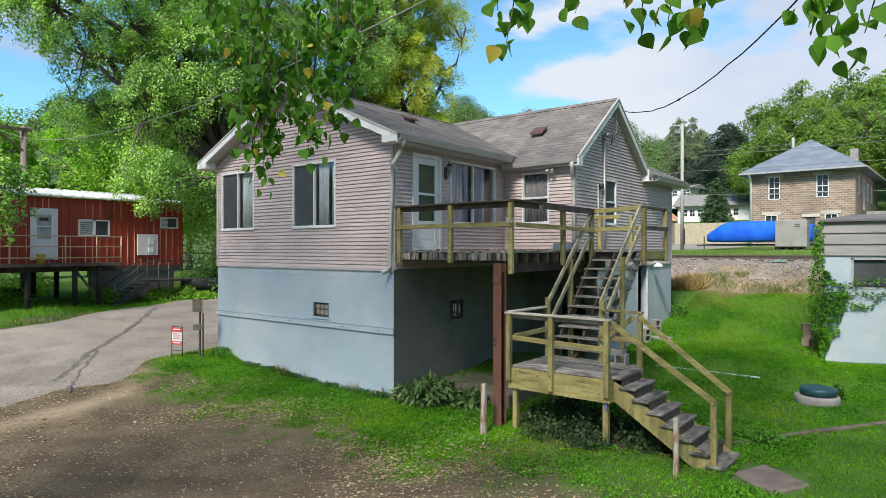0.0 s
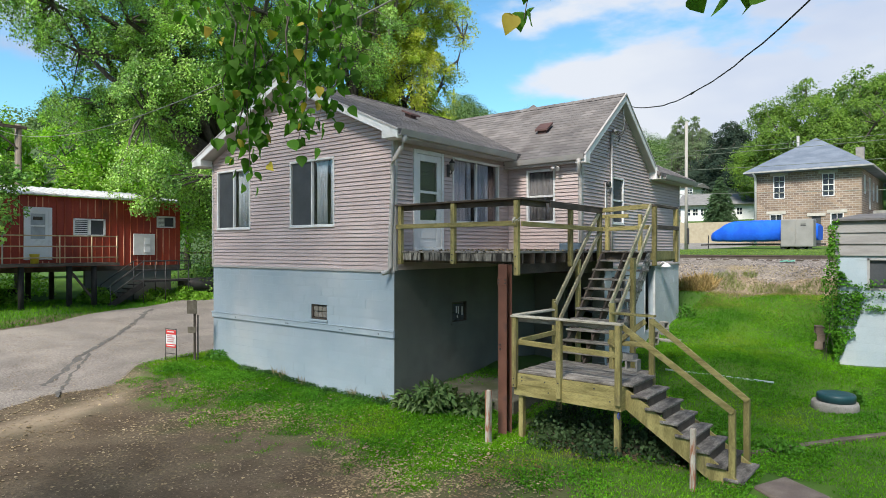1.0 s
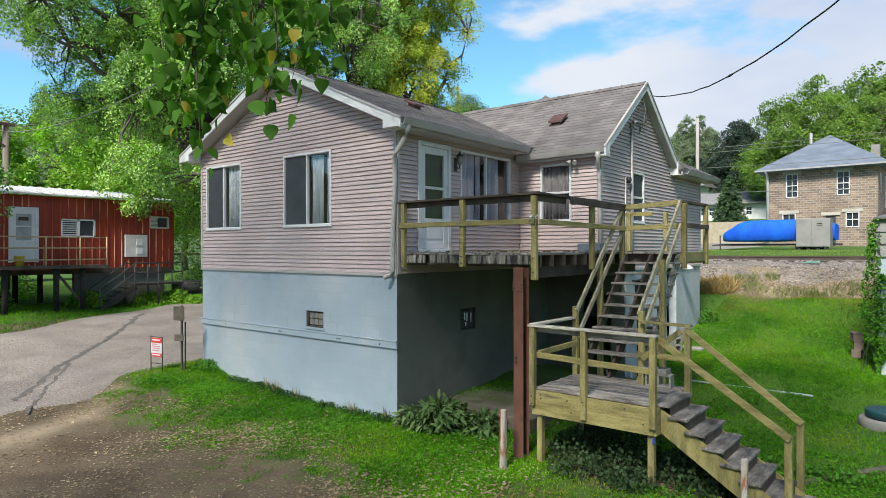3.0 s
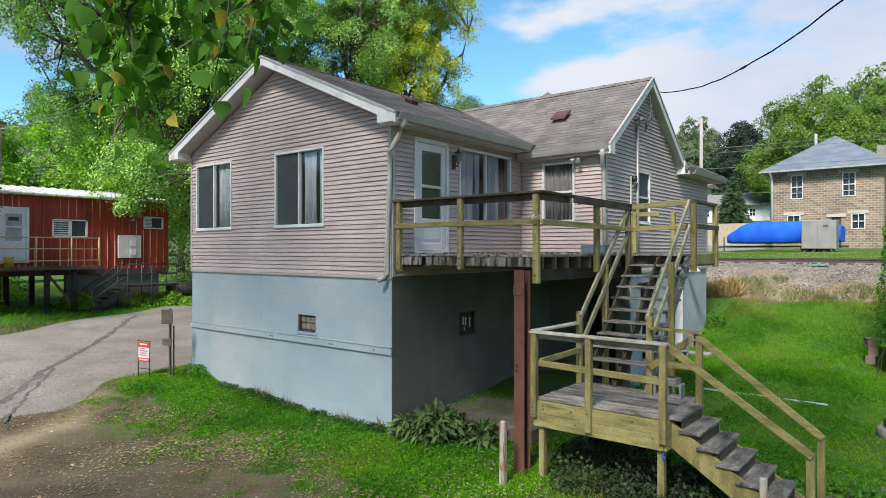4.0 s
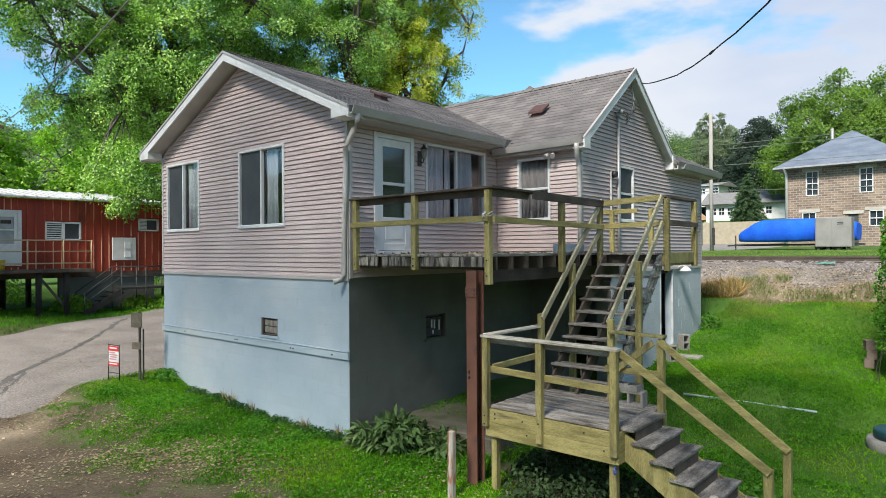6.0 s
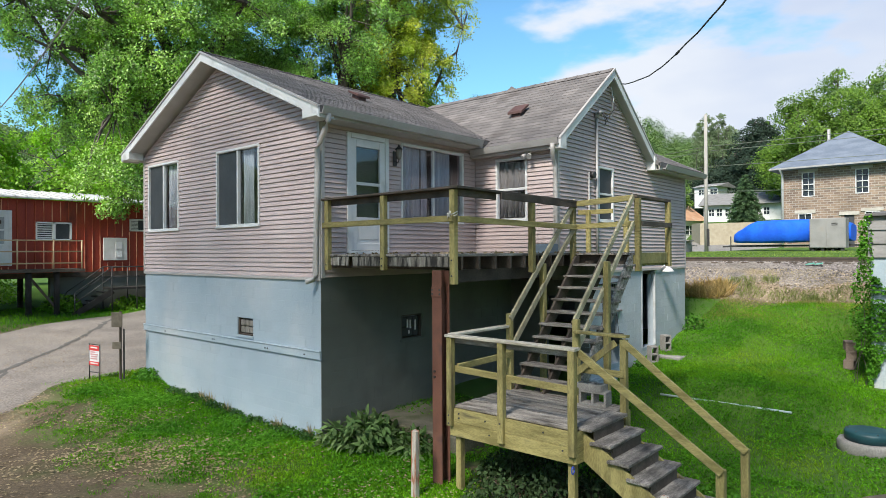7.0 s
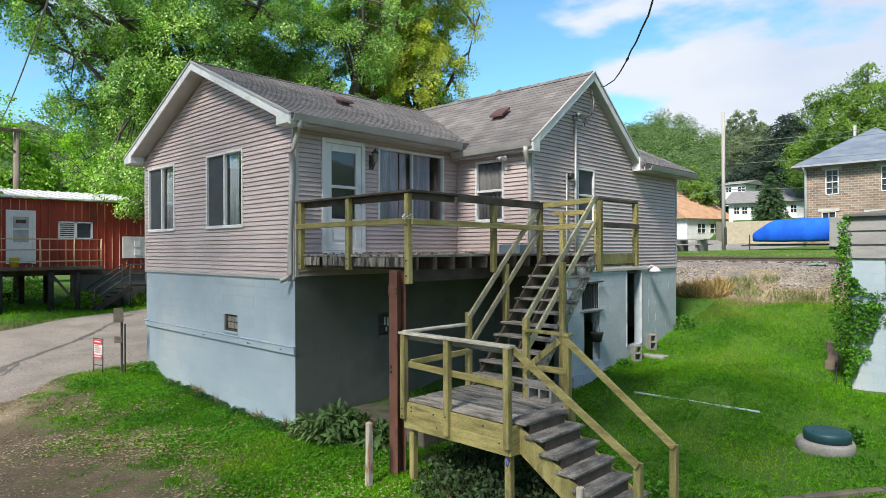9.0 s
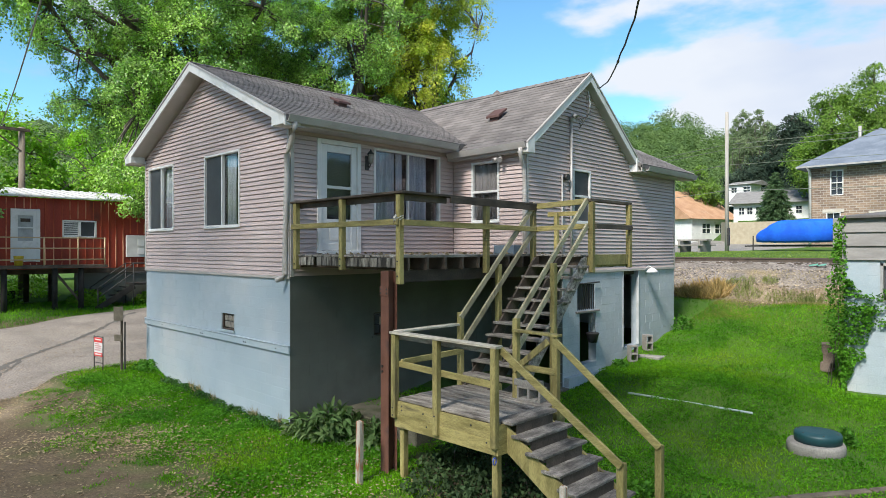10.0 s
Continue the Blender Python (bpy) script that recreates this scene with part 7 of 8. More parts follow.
# taller grey building behind it
nb = thing("block_building", "tan block building with a flat roof beside the brick house", "building")
bm = bmesh.new()
BP.box(bm, 9.3, 24, 3.0, 12.2, -22, -10)
part("wall", finish(bm), CLAP, nb)
bm = bmesh.new()
BP.box(bm, 9.1, 24.2, 12.2, 12.45, -22.2, -9.8)
part("roof", finish(bm), GREY, nb)
bm = bmesh.new()
BP.box(bm, 7.6, 16.0, 3.0, 5.9, -9.0, -0.2)
part("wall", finish(bm), CONCRETE, nb)

# ---- houses further up the lane ----
def small_house(name, label, x, y, w, d, z, h, rise_, turn, wall_m, roof_m, wins=((0.6, 1.3), (2.2, 3.2)), ridge_x=True, over=0.5, chimney=False):
    hs = thing(name, label, "house")
    m = pose(x, y, 0, 0, 0, turn)
    pl = Plane(m @ Vector((0, 0, 0)), m.to_3x3() @ Vector((1, 0, 0)), m.to_3x3() @ Vector((0, -1, 0)))
    hl = [(a, b, z + h * 0.36, z + h * 0.78) for a, b in wins]
    part("wall", wall_bm(pl, 0, w, z - 1.0, z + h, hl, 0.2), wall_m, hs)
    bm = bmesh.new()
    pl.box(bm, 0, w, z - 1.0, z + h, -d, -d + 0.2)
    pl.box(bm, 0, 0.2, z - 1.0, z + h, -d + 0.2, -0.2)
    pl.box(bm, w - 0.2, w, z - 1.0, z + h, -d + 0.2, -0.2)
    part("wall", finish(bm), wall_m, hs)
    for r in hl:
        far_window(pl, r, hs, rows=1)
    bm = bmesh.new()
    if ridge_x:
        a = [pl.at(-over, z + h - 0.1, over), pl.at(-over, z + h + rise_, -d / 2), pl.at(-over, z + h - 0.1, -d - over)]
        add_prism(bm, a, pl.u * (w + 2 * over))
    else:
        a = [pl.at(-over, z + h - 0.1, over), pl.at(w / 2, z + h + rise_, over), pl.at(w + over, z + h - 0.1, over)]
        add_prism(bm, a, -pl.n * (d + 2 * over))
    part("roof", finish(bm), roof_m, hs)
    return hs, pl


PINKROOF = mat("weathered_tan_roof", (0.36, 0.20, 0.115), (0.46, 0.28, 0.17), rough=0.8, scale=1.2, fine=12, bump=0.2, c3=(0.5, 0.38, 0.28), stain_scale=0.8)
GREYROOF = mat("grey_far_roof", (0.17, 0.165, 0.16), (0.24, 0.235, 0.23), rough=0.9)
small_house("lane_garage", "low white building with a tan shingled roof by the lane", -18.2, 60.0, 6.5, 9.5, 4.0, 2.6, 3.3, 69.8, WHITE, PINKROOF, ((1.5, 2.85), (3.4, 5.0)), over=0.45)
small_house("white_house", "small white house with a grey roof behind a spruce", -13.9, 60.0, 7.4, 8, 6.0, 1.9, 1.4, 8, WHITE, GREYROOF, ((0.45, 1.05), (1.2, 1.8), (2.0, 2.6), (3.3, 3.9), (5.5, 6.1)))
small_house("white_house", "white house higher up the hillside", -20.1, 75.0, 2.9, 5, 9.6, 1.7, 0.5, -8, WHITE, GREYROOF, ((0.5, 1.3), (2.0, 3.0)), over=0.3)
rw_ = thing("retaining_wall", "low tan retaining wall along the lane", "wall", kind="structure")
TANWALL = mat("tan_wall", (0.33, 0.285, 0.20), (0.40, 0.352, 0.255), rough=0.9)
block("wall", -11.3, 3.5, 51.3, 51.6, 3.4, 5.62, TANWALL, rw_)
bar("wall", (-11.15, 51.6, 4.6), (-15.0, 60.0, 4.9), 0.3, 2.2, TANWALL, rw_)
tbl = thing("picnic_table", "grey picnic table with benches on the lane's edge", "picnic table", (-5.9, 31.5, lz(-5.9, 31.5)))
block("tabletop", -0.9, 0.9, -0.4, 0.4, 0.7, 0.78, CONCRETE, tbl)
for s in (-1, 1):
    block("bench", -0.9, 0.9, s * 0.8 - 0.15, s * 0.8 + 0.15, 0.4, 0.47, CONCRETE, tbl)
    block("trestle", s * 0.6 - 0.06, s * 0.6 + 0.06, -0.8, 0.8, 0, 0.7, CONCRETE, tbl)

# ---- trees ----
def limb_points(p, q, n, amp, r):
    p, q = Vector(p), Vector(q)
    L = (q - p).length
    out = []
    for i in range(n + 1):
        k = i / n
        v = p.lerp(q, k) + Vector((0, 0, 0.06 * L * math.sin(math.pi * k)))
        if 0 < i < n:
            v += Vector((r.uniform(-1, 1), r.uniform(-1, 1), r.uniform(-1, 1))) * amp * L
        out.append(v)
    return out


def tree(name, label, base, fork, r0, blobs, clusters, per, spread, leaf, material, seed, limbs=14, category="tree", droop=0.35, shell=0.55):
    """Trunk, limbs into the crown's blobs (centre and radii), and a crown of leaves in clusters."""
    r = random.Random(seed)
    g = np.random.default_rng(seed)
    tr_ = thing(name, label, category, base)
    b = Vector(base)
    bm = bmesh.new()
    f = Vector(fork) - b
    add_tube(bm, [Vector((0, 0, -0.3))] + [v for v in limb_points((0, 0, 0.3), f, 5, 0.03, r)], [r0 * 1.3, r0, r0 * 0.92, r0 * 0.86, r0 * 0.8, r0 * 0.75, r0 * 0.7], 10)
    vol = np.array([q[3] * q[4] * q[5] for q in blobs], float) ** 0.67
    share = vol / vol.sum()
    cs, dirs_ = [], []
    for q, s in zip(blobs, share):
        m = max(int(clusters * s), 3)
        d = g.normal(size=(m, 3))
        d /= np.linalg.norm(d, axis=1)[:, None]
        rad = shell + (1 - shell) * g.random(m) ** 0.5
        rad *= 1 + 0.16 * np.sin(d[:, 0] * 5 + d[:, 2] * 4 + seed) + 0.16 * np.sin(d[:, 1] * 6 - d[:, 2] * 3 + 2 * seed)
        c = np.array(q[:3]) + d * rad[:, None] * np.array(q[3:6])
        cs.append(c)
        dirs_.append(d)
    cs = np.concatenate(cs) - np.array(base)
    out_dir = np.concatenate(dirs_)
    pick = r.sample(range(len(cs)), min(limbs, len(cs)))
    mains = []
    for i in pick:
        pts = limb_points(f + Vector((0, 0, -r0 * r.uniform(0, 3))), Vector(cs[i]), 6, 0.05, r)
        add_tube(bm, pts, [r0 * 0.5 * (1 - 0.85 * k / 6) + 0.012 for k in range(7)], 6, cap=False)
        mains += pts[2:]
    part("trunk", finish(bm), BARK, tr_)
    bm = bmesh.new()
    for c in cs[::2]:
        v = Vector(c)
        a = min(mains, key=lambda m_: (m_ - v).length_squared)
        add_tube(bm, limb_points(a, v, 3, 0.06, r), [0.035 + r0 * 0.05, 0.03 + r0 * 0.02, 0.02, 0.008], 4, cap=False)
    tagged(part("limbwork", finish(bm), BARK, tr_), kind="stuff")
    # each cluster is a drooping, flattened spray of leaves that faces up and outwards
    n = len(cs) * per
    face = out_dir * 0.6 + np.array((0.0, -0.3, 0.55)) + g.normal(size=(len(cs), 3)) * 0.25
    face /= np.linalg.norm(face, axis=1)[:, None]
    ax = np.cross(face, g.normal(size=(len(cs), 3)))
    ax /= np.linalg.norm(ax, axis=1)[:, None]
    ay = np.cross(face, ax)
    size = spread * g.uniform(0.6, 1.35, len(cs))
    F, X, Y, S = [np.repeat(q, per, axis=0) for q in (face, ax, ay, size)]
    ra, an = 1.25 * g.random(n) ** 0.55, g.uniform(0, 6.283, n)
    o = np.stack((ra * np.cos(an), 0.8 * ra * np.sin(an), g.normal(0, 0.26, n)), -1)
    sag = -0.32 * (o[:, 0] ** 2 + o[:, 1] ** 2)
    pos = np.repeat(cs, per, axis=0) + (X * o[:, :1] + Y * o[:, 1:2] + F * (o[:, 2:] + 0.1 * sag[:, None])) * S[:, None]
    pos[:, 2] += sag * S * 0.8
    nm = F + (X * o[:, :1] + Y * o[:, 1:2]) * 0.3 + g.normal(size=(n, 3)) * 0.5
    nm /= np.linalg.norm(nm, axis=1)[:, None]
    ob = new("crown", leaf_cloud("crown", pos, g.uniform(0.65, 1.35, n) * leaf, material, g, droop=droop, normals=nm, wide=0.7))
    ob.parent = tr_
    return tr_


tree("maple_tree", "large spreading maple with dense green leaves", (-22.5, 10.0, lz(-22.5, 10)), (-22.0, 9.8, 8.6), 0.5,
     [(-22.8, 3.2, 14.6, 4.4, 4.2, 3.0), (-24.2, 0.2, 15.8, 3.0, 3.0, 2.0), (-19.5, 6.9, 12.0, 3.4, 2.8, 2.2), (-18.5, 4.3, 6.5, 1.2, 2.0, 1.5), (-18.6, 5.4, 6.0, 1.2, 1.9, 1.2), (-18.9, 7.4, 5.2, 1.2, 1.3, 1.9), (-20.4, 5.4, 10.2, 2.8, 2.6, 2.2), (-20.6, 8.2, 13.6, 4.0, 3.6, 2.6), (-20.6, 8.6, 17.2, 5.2, 4.6, 2.6),
      (-21.3, 13.0, 14.6, 3.6, 3.4, 3.6), (-20.8, 11.4, 8.2, 2.3, 2.0, 1.8), (-25.5, 11, 13, 5, 6, 5), (-24.6, 5.0, 10.8, 3.2, 2.8, 1.9)], 1050, 300, 0.62, 0.108, LEAF_MAPLE, 3, limbs=34, shell=0.5)
tree("maple_tree", "tall green maple behind the house", (-18.5, 16.0, lz(-18.5, 16)), (-18.3, 15.8, 8.5), 0.42,
     [(-18.4, 14.8, 13.0, 3.8, 3.4, 4.2), (-18.0, 17.2, 18.4, 4.4, 3.6, 3.2), (-20, 13.5, 9.5, 2.6, 2.6, 2.4)], 440, 300, 0.58, 0.112, LEAF_MAPLE, 8, limbs=22, shell=0.5)
tree("locust_tree", "tree with leaves turning yellow behind the house", (-17.4, 19.5, lz(-17.4, 19.5)), (-17.2, 19.3, 9.0), 0.34,
     [(-16.5, 18.8, 13.2, 2.9, 2.9, 3.6), (-17.0, 20.4, 18.0, 3.2, 2.7, 2.8), (-18.6, 18.6, 15.2, 2.6, 2.6, 3.0)], 400, 230, 0.56, 0.112, LEAF_YELLOW, 12, limbs=18, shell=0.45)
tree("roadside_tree", "leafy tree at the road's far edge", (-24.5, -9.5, lz(-24.5, -9.5)), (-24.3, -9.2, 6), 0.35,
     [(-25, -8, 10.5, 3.5, 3.5, 3), (-18.6, -5.4, 8.6, 2.4, 2.4, 2.0), (-17.0, -2.7, 5.4, 1.2, 1.2, 1.4)], 260, 130, 0.5, 0.14, LEAF_MAPLE, 21, limbs=16)
for k, (x, y, h, w) in enumerate(((-36, 2, 11, 4), (-37, 9, 12.5, 5), (-33, 14, 12, 4.5), (-42, -4, 12, 5), (-30, 20, 13, 5), (-46, 14, 16, 6))):
    z = lz(x, y)
    tree("roadside_tree", "bright sunlit tree behind the red house", (x, y, z), (x, y, z + h * 0.3), 0.22,
         [(x, y, z + h * 0.66, w * 0.85, w * 0.85, h * 0.3), (x + 1.5, y - 2, z + h * 0.4, w * 0.75, w * 0.75, h * 0.22), (x - 1, y + 2, z + h * 0.45, w * 0.7, w * 0.7, h * 0.2)], 190, 110, 0.72, 0.21, LEAF_BRIGHT, 30 + k, limbs=10, shell=0.45)
tree("maple_tree", "broad green tree behind the brick house", (-2.5, 63, 6.5), (-2.4, 63, 10), 0.45,
     [(-2.9, 62, 14.2, 4.6, 4.2, 4.6), (-5.6, 61, 10.8, 2.8, 2.8, 3.0), (-7.4, 62, 11.2, 2.0, 2.2, 2.4), (1.5, 62, 13.6, 3.8, 3.8, 3.6)], 620, 200, 0.8, 0.18, LEAF_FAR, 41, limbs=16, shell=0.55)
for k, (x, y, h, w) in enumerate(((7, 72, 13, 5), (13, 68, 14, 6), (3, 82, 15, 6), (20, 70, 15, 6), (-1, 88, 13, 6), (13, 90, 18, 7))):
    z = lz(x, y)
    tree("hillside_tree", "green tree on the slope above the houses", (x, y, z), (x, y, z + h * 0.3), 0.35,
         [(x, y, z + h * 0.68, w * 0.8, w * 0.8, h * 0.3), (x - 1.5, y - 1, z + h * 0.42, w * 0.75, w * 0.75, h * 0.22)], 230, 100, 0.85, 0.29, LEAF_FAR, 50 + k, limbs=8)
tree("willow_tree", "thin brown-stemmed tree by the lane", (-19.8, 66, 5.4), (-19.7, 66, 7.5), 0.14, [(-20, 66, 10.4, 1.9, 1.9, 2.2), (-18.6, 65.6, 9.2, 1.3, 1.3, 1.4)], 90, 60, 0.5, 0.2, LEAF_FAR, 66, limbs=16)
def along(bearing, rise_deg, dist):
    """A place in the valley by its bearing left of +y, the angle of its top and its distance from the yard."""
    return 10 - dist * math.sin(radians(bearing)), -6.2 + dist * math.cos(radians(bearing)), 3.26 + dist * math.tan(radians(rise_deg))


for k, (b_, e_, w) in enumerate(((15.5, 10.7, 2.6), (16.4, 9.4, 2.8), (14.7, 10.0, 2.6), (17.4, 7.6, 3.0), (18.5, 7.0, 3.0), (19.6, 6.4, 3.0), (16.0, 7.2, 3.0))):
    x, y, top = along(b_, e_, 92)
    z = lz(x, y)
    tree("pine_tree", "dark broad-crowned pine on the hillside", (x, y, z), (x, y, z + (top - z) * 0.45), 0.3,
         [(x, y, top - 2.0, w * 0.7, w * 0.7, 2.0), (x + 0.6, y - 0.5, top - 4.8, w, w, 2.2), (x - 0.8, y - 0.5, top - 7.2, w, w, 1.8)], 170, 120, 0.75, 0.22, LEAF_PINE, 75 + k, limbs=10, shell=0.35)
for k, (b_, e_) in enumerate(((19.7, 10.9), (19.2, 11.4), (18.6, 11.1), (18.0, 11.3), (17.4, 10.6), (17.0, 10.0))):
    x, y, top = along(b_, e_, 118)
    z = lz(x, y)
    tree("poplar_tree", "slender grey-green poplar on the hillside", (x, y, z), (x, y, z + 3), 0.16,
         [(x, y, top - 2.4, 0.8, 0.8, 2.4), (x + 0.3, y, top - 6.2, 1.6, 1.6, 3.0)], 80, 70, 0.5, 0.22, LEAF_POPLAR, 95 + k, limbs=14, shell=0.3)


def conifer(name, label, x, y, z, h, w, material, seed, n=26, leaf=0.2, per=26):
    g = np.random.default_rng(seed)
    t_ = thing(name, label, "tree", (x, y, z))
    bm = bmesh.new()
    add_tube(bm, [(0, 0, -0.3), (0, 0, h * 0.5), (0, 0, h)], [w * 0.12, w * 0.07, 0.01], 8)
    part("trunk", finish(bm), BARK, t_)
    pts, way = [], []
    for i in range(n):
        k = (i + 0.3) / n
        rr = w * (1 - k) ** 0.85 + 0.05
        m = max(int(9 * (1 - k)) + 4, 4)
        for j in range(m):
            a = 6.283 * (j + g.random()) / m
            L = rr * g.uniform(0.75, 1.1)
            for s in np.linspace(0.15, 1, 5):
                c = np.array((math.cos(a) * L * s, math.sin(a) * L * s, h * (0.06 + 0.94 * k) - 0.25 * L * s * s + 0.05 * L))
                m_ = max(per // 5, 2)
                pts.append(c + g.normal(size=(m_, 3)) * (0.05 + 0.03 * w * (1 - k)) * np.array((1, 1, 0.6)))
                way.append(np.array((math.cos(a), math.sin(a), -0.3)) + g.normal(size=(m_, 3)) * 0.45)
    pos, way = np.concatenate(pts), np.concatenate(way)
    way /= np.linalg.norm(way, axis=1)[:, None]
    ob = new("crown", leaf_cloud("crown", pos, g.uniform(0.7, 1.3, len(pos)) * leaf, material, g, up=way, wide=0.16))
    ob.parent = t_


conifer("spruce_tree", "young blue-green spruce by the white house", -8.5, 55, 5.6, 4.6, 1.75, LEAF_SPRUCE, 5, n=17, leaf=0.3, per=90)
conifer("spruce_tree", "pale blue-green spruce beside the tan-roofed building", -18.4, 67.5, 5.4, 3.6, 1.2, LEAF_SPRUCE, 6, n=20, leaf=0.22, per=40)

# ---- wooded hills all round ----
def ridge_angle(b):
    """Height of the skyline in degrees at the bearing b, degrees left of +y."""
    return np.interp(b, (-60, -20, 5, 15.2, 18.6, 22.8, 27.3, 31.0, 35.5, 40, 60, 90, 180, 300), (9, 11, 9.0, 9.0, 10.8, 12.0, 12.1, 12.7, 13.7, 14.5, 13.5, 10, 8, 9))


def hill_z(b, rad):
    k = np.clip((rad - 95) / 115, 0, 1)
    top = 3 + 210 * np.tan(np.radians(ridge_angle(b) - 1.0))
    x, y = -np.sin(np.radians(b)) * rad, np.cos(np.radians(b)) * rad
    low = np.minimum(land(x, y), 20.0)
    return low - 1.0 + (top - low) * (k ** 1.3) + 2.5 * np.sin(b * 0.9) * k


bs, rs_ = np.linspace(-60, 300, 181), np.linspace(95, 240, 14)
B, R = np.meshgrid(bs, rs_)
Z = hill_z(B, np.minimum(R, 212)) - np.clip(R - 212, 0, 99) * 0.6
vs = np.stack((-np.sin(np.radians(B)) * R, np.cos(np.radians(B)) * R, Z), -1).reshape(-1, 3)
fs = [(j * 181 + i, j * 181 + i + 1, (j + 1) * 181 + i + 1, (j + 1) * 181 + i) for j in range(13) for i in range(180)]
HILL = mat("hill_undergrowth", (0.04, 0.075, 0.025), (0.075, 0.13, 0.04), rough=0.95, scale=0.05, fine=0.6, bump=0.6, dist=1.0)
tagged(new("hillside", raw_mesh("hillside", vs.tolist(), fs, HILL, smooth=True)), "steep hillside around the town", "hill", kind="structure")
g = np.random.default_rng(9)
vs, sz, nm = [], [], []
for b0, b1, m, per, lo, hi in ((8, 42, 1100, 360, 0.32, 0.60), (42, 88, 300, 150, 0.5, 0.9), (-32, 8, 100, 150, 0.5, 0.9), (88, 328, 150, 110, 0.6, 1.0)):
    b, rad = g.uniform(b0, b1, m), 98 + 114 * g.random(m) ** 0.7
    c = np.stack((-np.sin(np.radians(b)) * rad, np.cos(np.radians(b)) * rad, hill_z(b, rad) + 2.2), -1)
    size = np.repeat(g.uniform(0.7, 1.35, m), per)[:, None]
    d = g.normal(size=(m * per, 3))
    d /= np.linalg.norm(d, axis=1)[:, None]
    vs.append(np.repeat(c, per, axis=0) + d * size * np.array((3.0, 3.0, 3.2)) * g.uniform(0.7, 1.05, (m * per, 1)))
    sz.append(g.uniform(lo, hi, m * per))
    nm.append(d * 0.7 + np.array((0, 0, 0.5)))
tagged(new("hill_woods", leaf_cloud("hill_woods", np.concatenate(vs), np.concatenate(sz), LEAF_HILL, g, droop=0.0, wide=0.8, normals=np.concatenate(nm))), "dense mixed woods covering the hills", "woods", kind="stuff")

# ---- near branches that hang over the view ----
HEART = ((0.0, 0.0), (-0.06, 0.22), (0.04, 0.42), (0.22, 0.5), (0.45, 0.42), (0.72, 0.22), (1.0, 0.0))
LANCE = ((0.0, 0.0), (0.08, 0.05), (0.28, 0.15), (0.5, 0.18), (0.75, 0.12), (1.0, 0.0))
OVAL = ((0.0, 0.0), (0.08, 0.12), (0.28, 0.26), (0.5, 0.29), (0.75, 0.19), (1.0, 0.0))


def shaped_leaves(name, bases, dirs, sizes, outline, material, g, fold=0.25, curl=0.15, flat=None):
    """Leaves with a real outline, folded along the midrib and curled towards the tip, as one mesh."""
    vs, fs = [], []
    for p, dr, s in zip(bases, dirs, sizes):
        dr = Vector(dr).normalized()
        ref = Vector(g.normal(size=3)) if flat is None else Vector((0, 0, 1)) + Vector(g.normal(size=3)) * flat
        ac = dr.cross(ref).normalized()
        nm = ac.cross(dr)
        z = len(vs)
        k = len(outline)
        p = Vector(p)
        mid = []
        for u, w in outline:
            sag = -curl * u * u * s
            for sgn in (-1, 0, 1):
                vs.append(tuple(p + dr * u * s + ac * sgn * w * s + nm * (abs(sgn) * w * fold * s + sag)))
        for i in range(k - 1):
            a, c_ = z + 3 * i, z + 3 * (i + 1)
            fs.append((a, a + 1, c_ + 1, c_))
            fs.append((a + 1, a + 2, c_ + 2, c_ + 1))
    return raw_mesh(name, vs, fs, material, smooth=True)


g = np.random.default_rng(17)
bough = thing("hanging_bough", "leafy cottonwood bough hanging in from above with heart-shaped leaves", "branch")
bm = bmesh.new()
near_pos, near_dir, near_size = [], [], []
LOWER = [(4.97, -6.82, 3.77), (4.94, -6.91, 3.97), (4.94, -6.73, 3.95), (5.28, -6.63, 3.99), (5.38, -6.54, 4.11), (5.18, -6.63, 4.16), (5.01, -6.72, 4.26),
         (4.93, -6.99, 4.18), (5.49, -6.48, 4.33), (5.23, -6.5, 4.41), (5.04, -6.91, 4.4), (4.89, -7.11, 4.74), (4.72, -7.15, 4.97), (5.5, -6.4, 4.93),
         (5.44, -6.5, 4.64), (5.3, -6.7, 5.05), (5.0, -6.95, 5.0), (7.33, -6.92, 4.31), (7.28, -6.92, 4.54), (7.74, -6.88, 4.43), (8.1, -6.9, 4.28),
         (8.23, -6.92, 4.24), (8.37, -6.87, 4.21), (8.8, -6.86, 4.13), (8.9, -6.9, 3.99), (9.0, -6.91, 4.05)]
ROOT = Vector((3.2, -9.5, 7.2))
for p in LOWER:
    e = Vector(p)
    top = e + Vector((g.normal() * 0.12, g.normal() * 0.12, g.uniform(0.5, 1.0)))
    pts = [top, top.lerp(e, 0.35) + Vector(g.normal(size=3)) * 0.04, top.lerp(e, 0.7) + Vector(g.normal(size=3)) * 0.03, e]
    add_tube(bm, pts, [0.008, 0.006, 0.004, 0.002], 5, cap=False)
    hub = Vector((4.4, -6.9, 6.0)) if e.x < 6.3 else Vector((7.2, -8.2, 6.2))
    add_tube(bm, limb_points(hub, top, 4, 0.05, random.Random(int(e.x * 100))), [0.008, 0.007, 0.006, 0.005, 0.004], 5, cap=False)
    m = 44 if e.x < 6.3 else 26
    for k in range(m):
        s = 1 - (k / m) ** 1.2
        q = pts[0].lerp(e, s) + Vector(g.normal(size=3)) * (0.07 if e.x < 6.3 else 0.05)
        near_pos.append(q)
        near_dir.append((g.normal() * 0.5, g.normal() * 0.5, -1.0))
        near_size.append(g.uniform(0.06, 0.092) if e.x < 6.3 else g.uniform(0.07, 0.10))
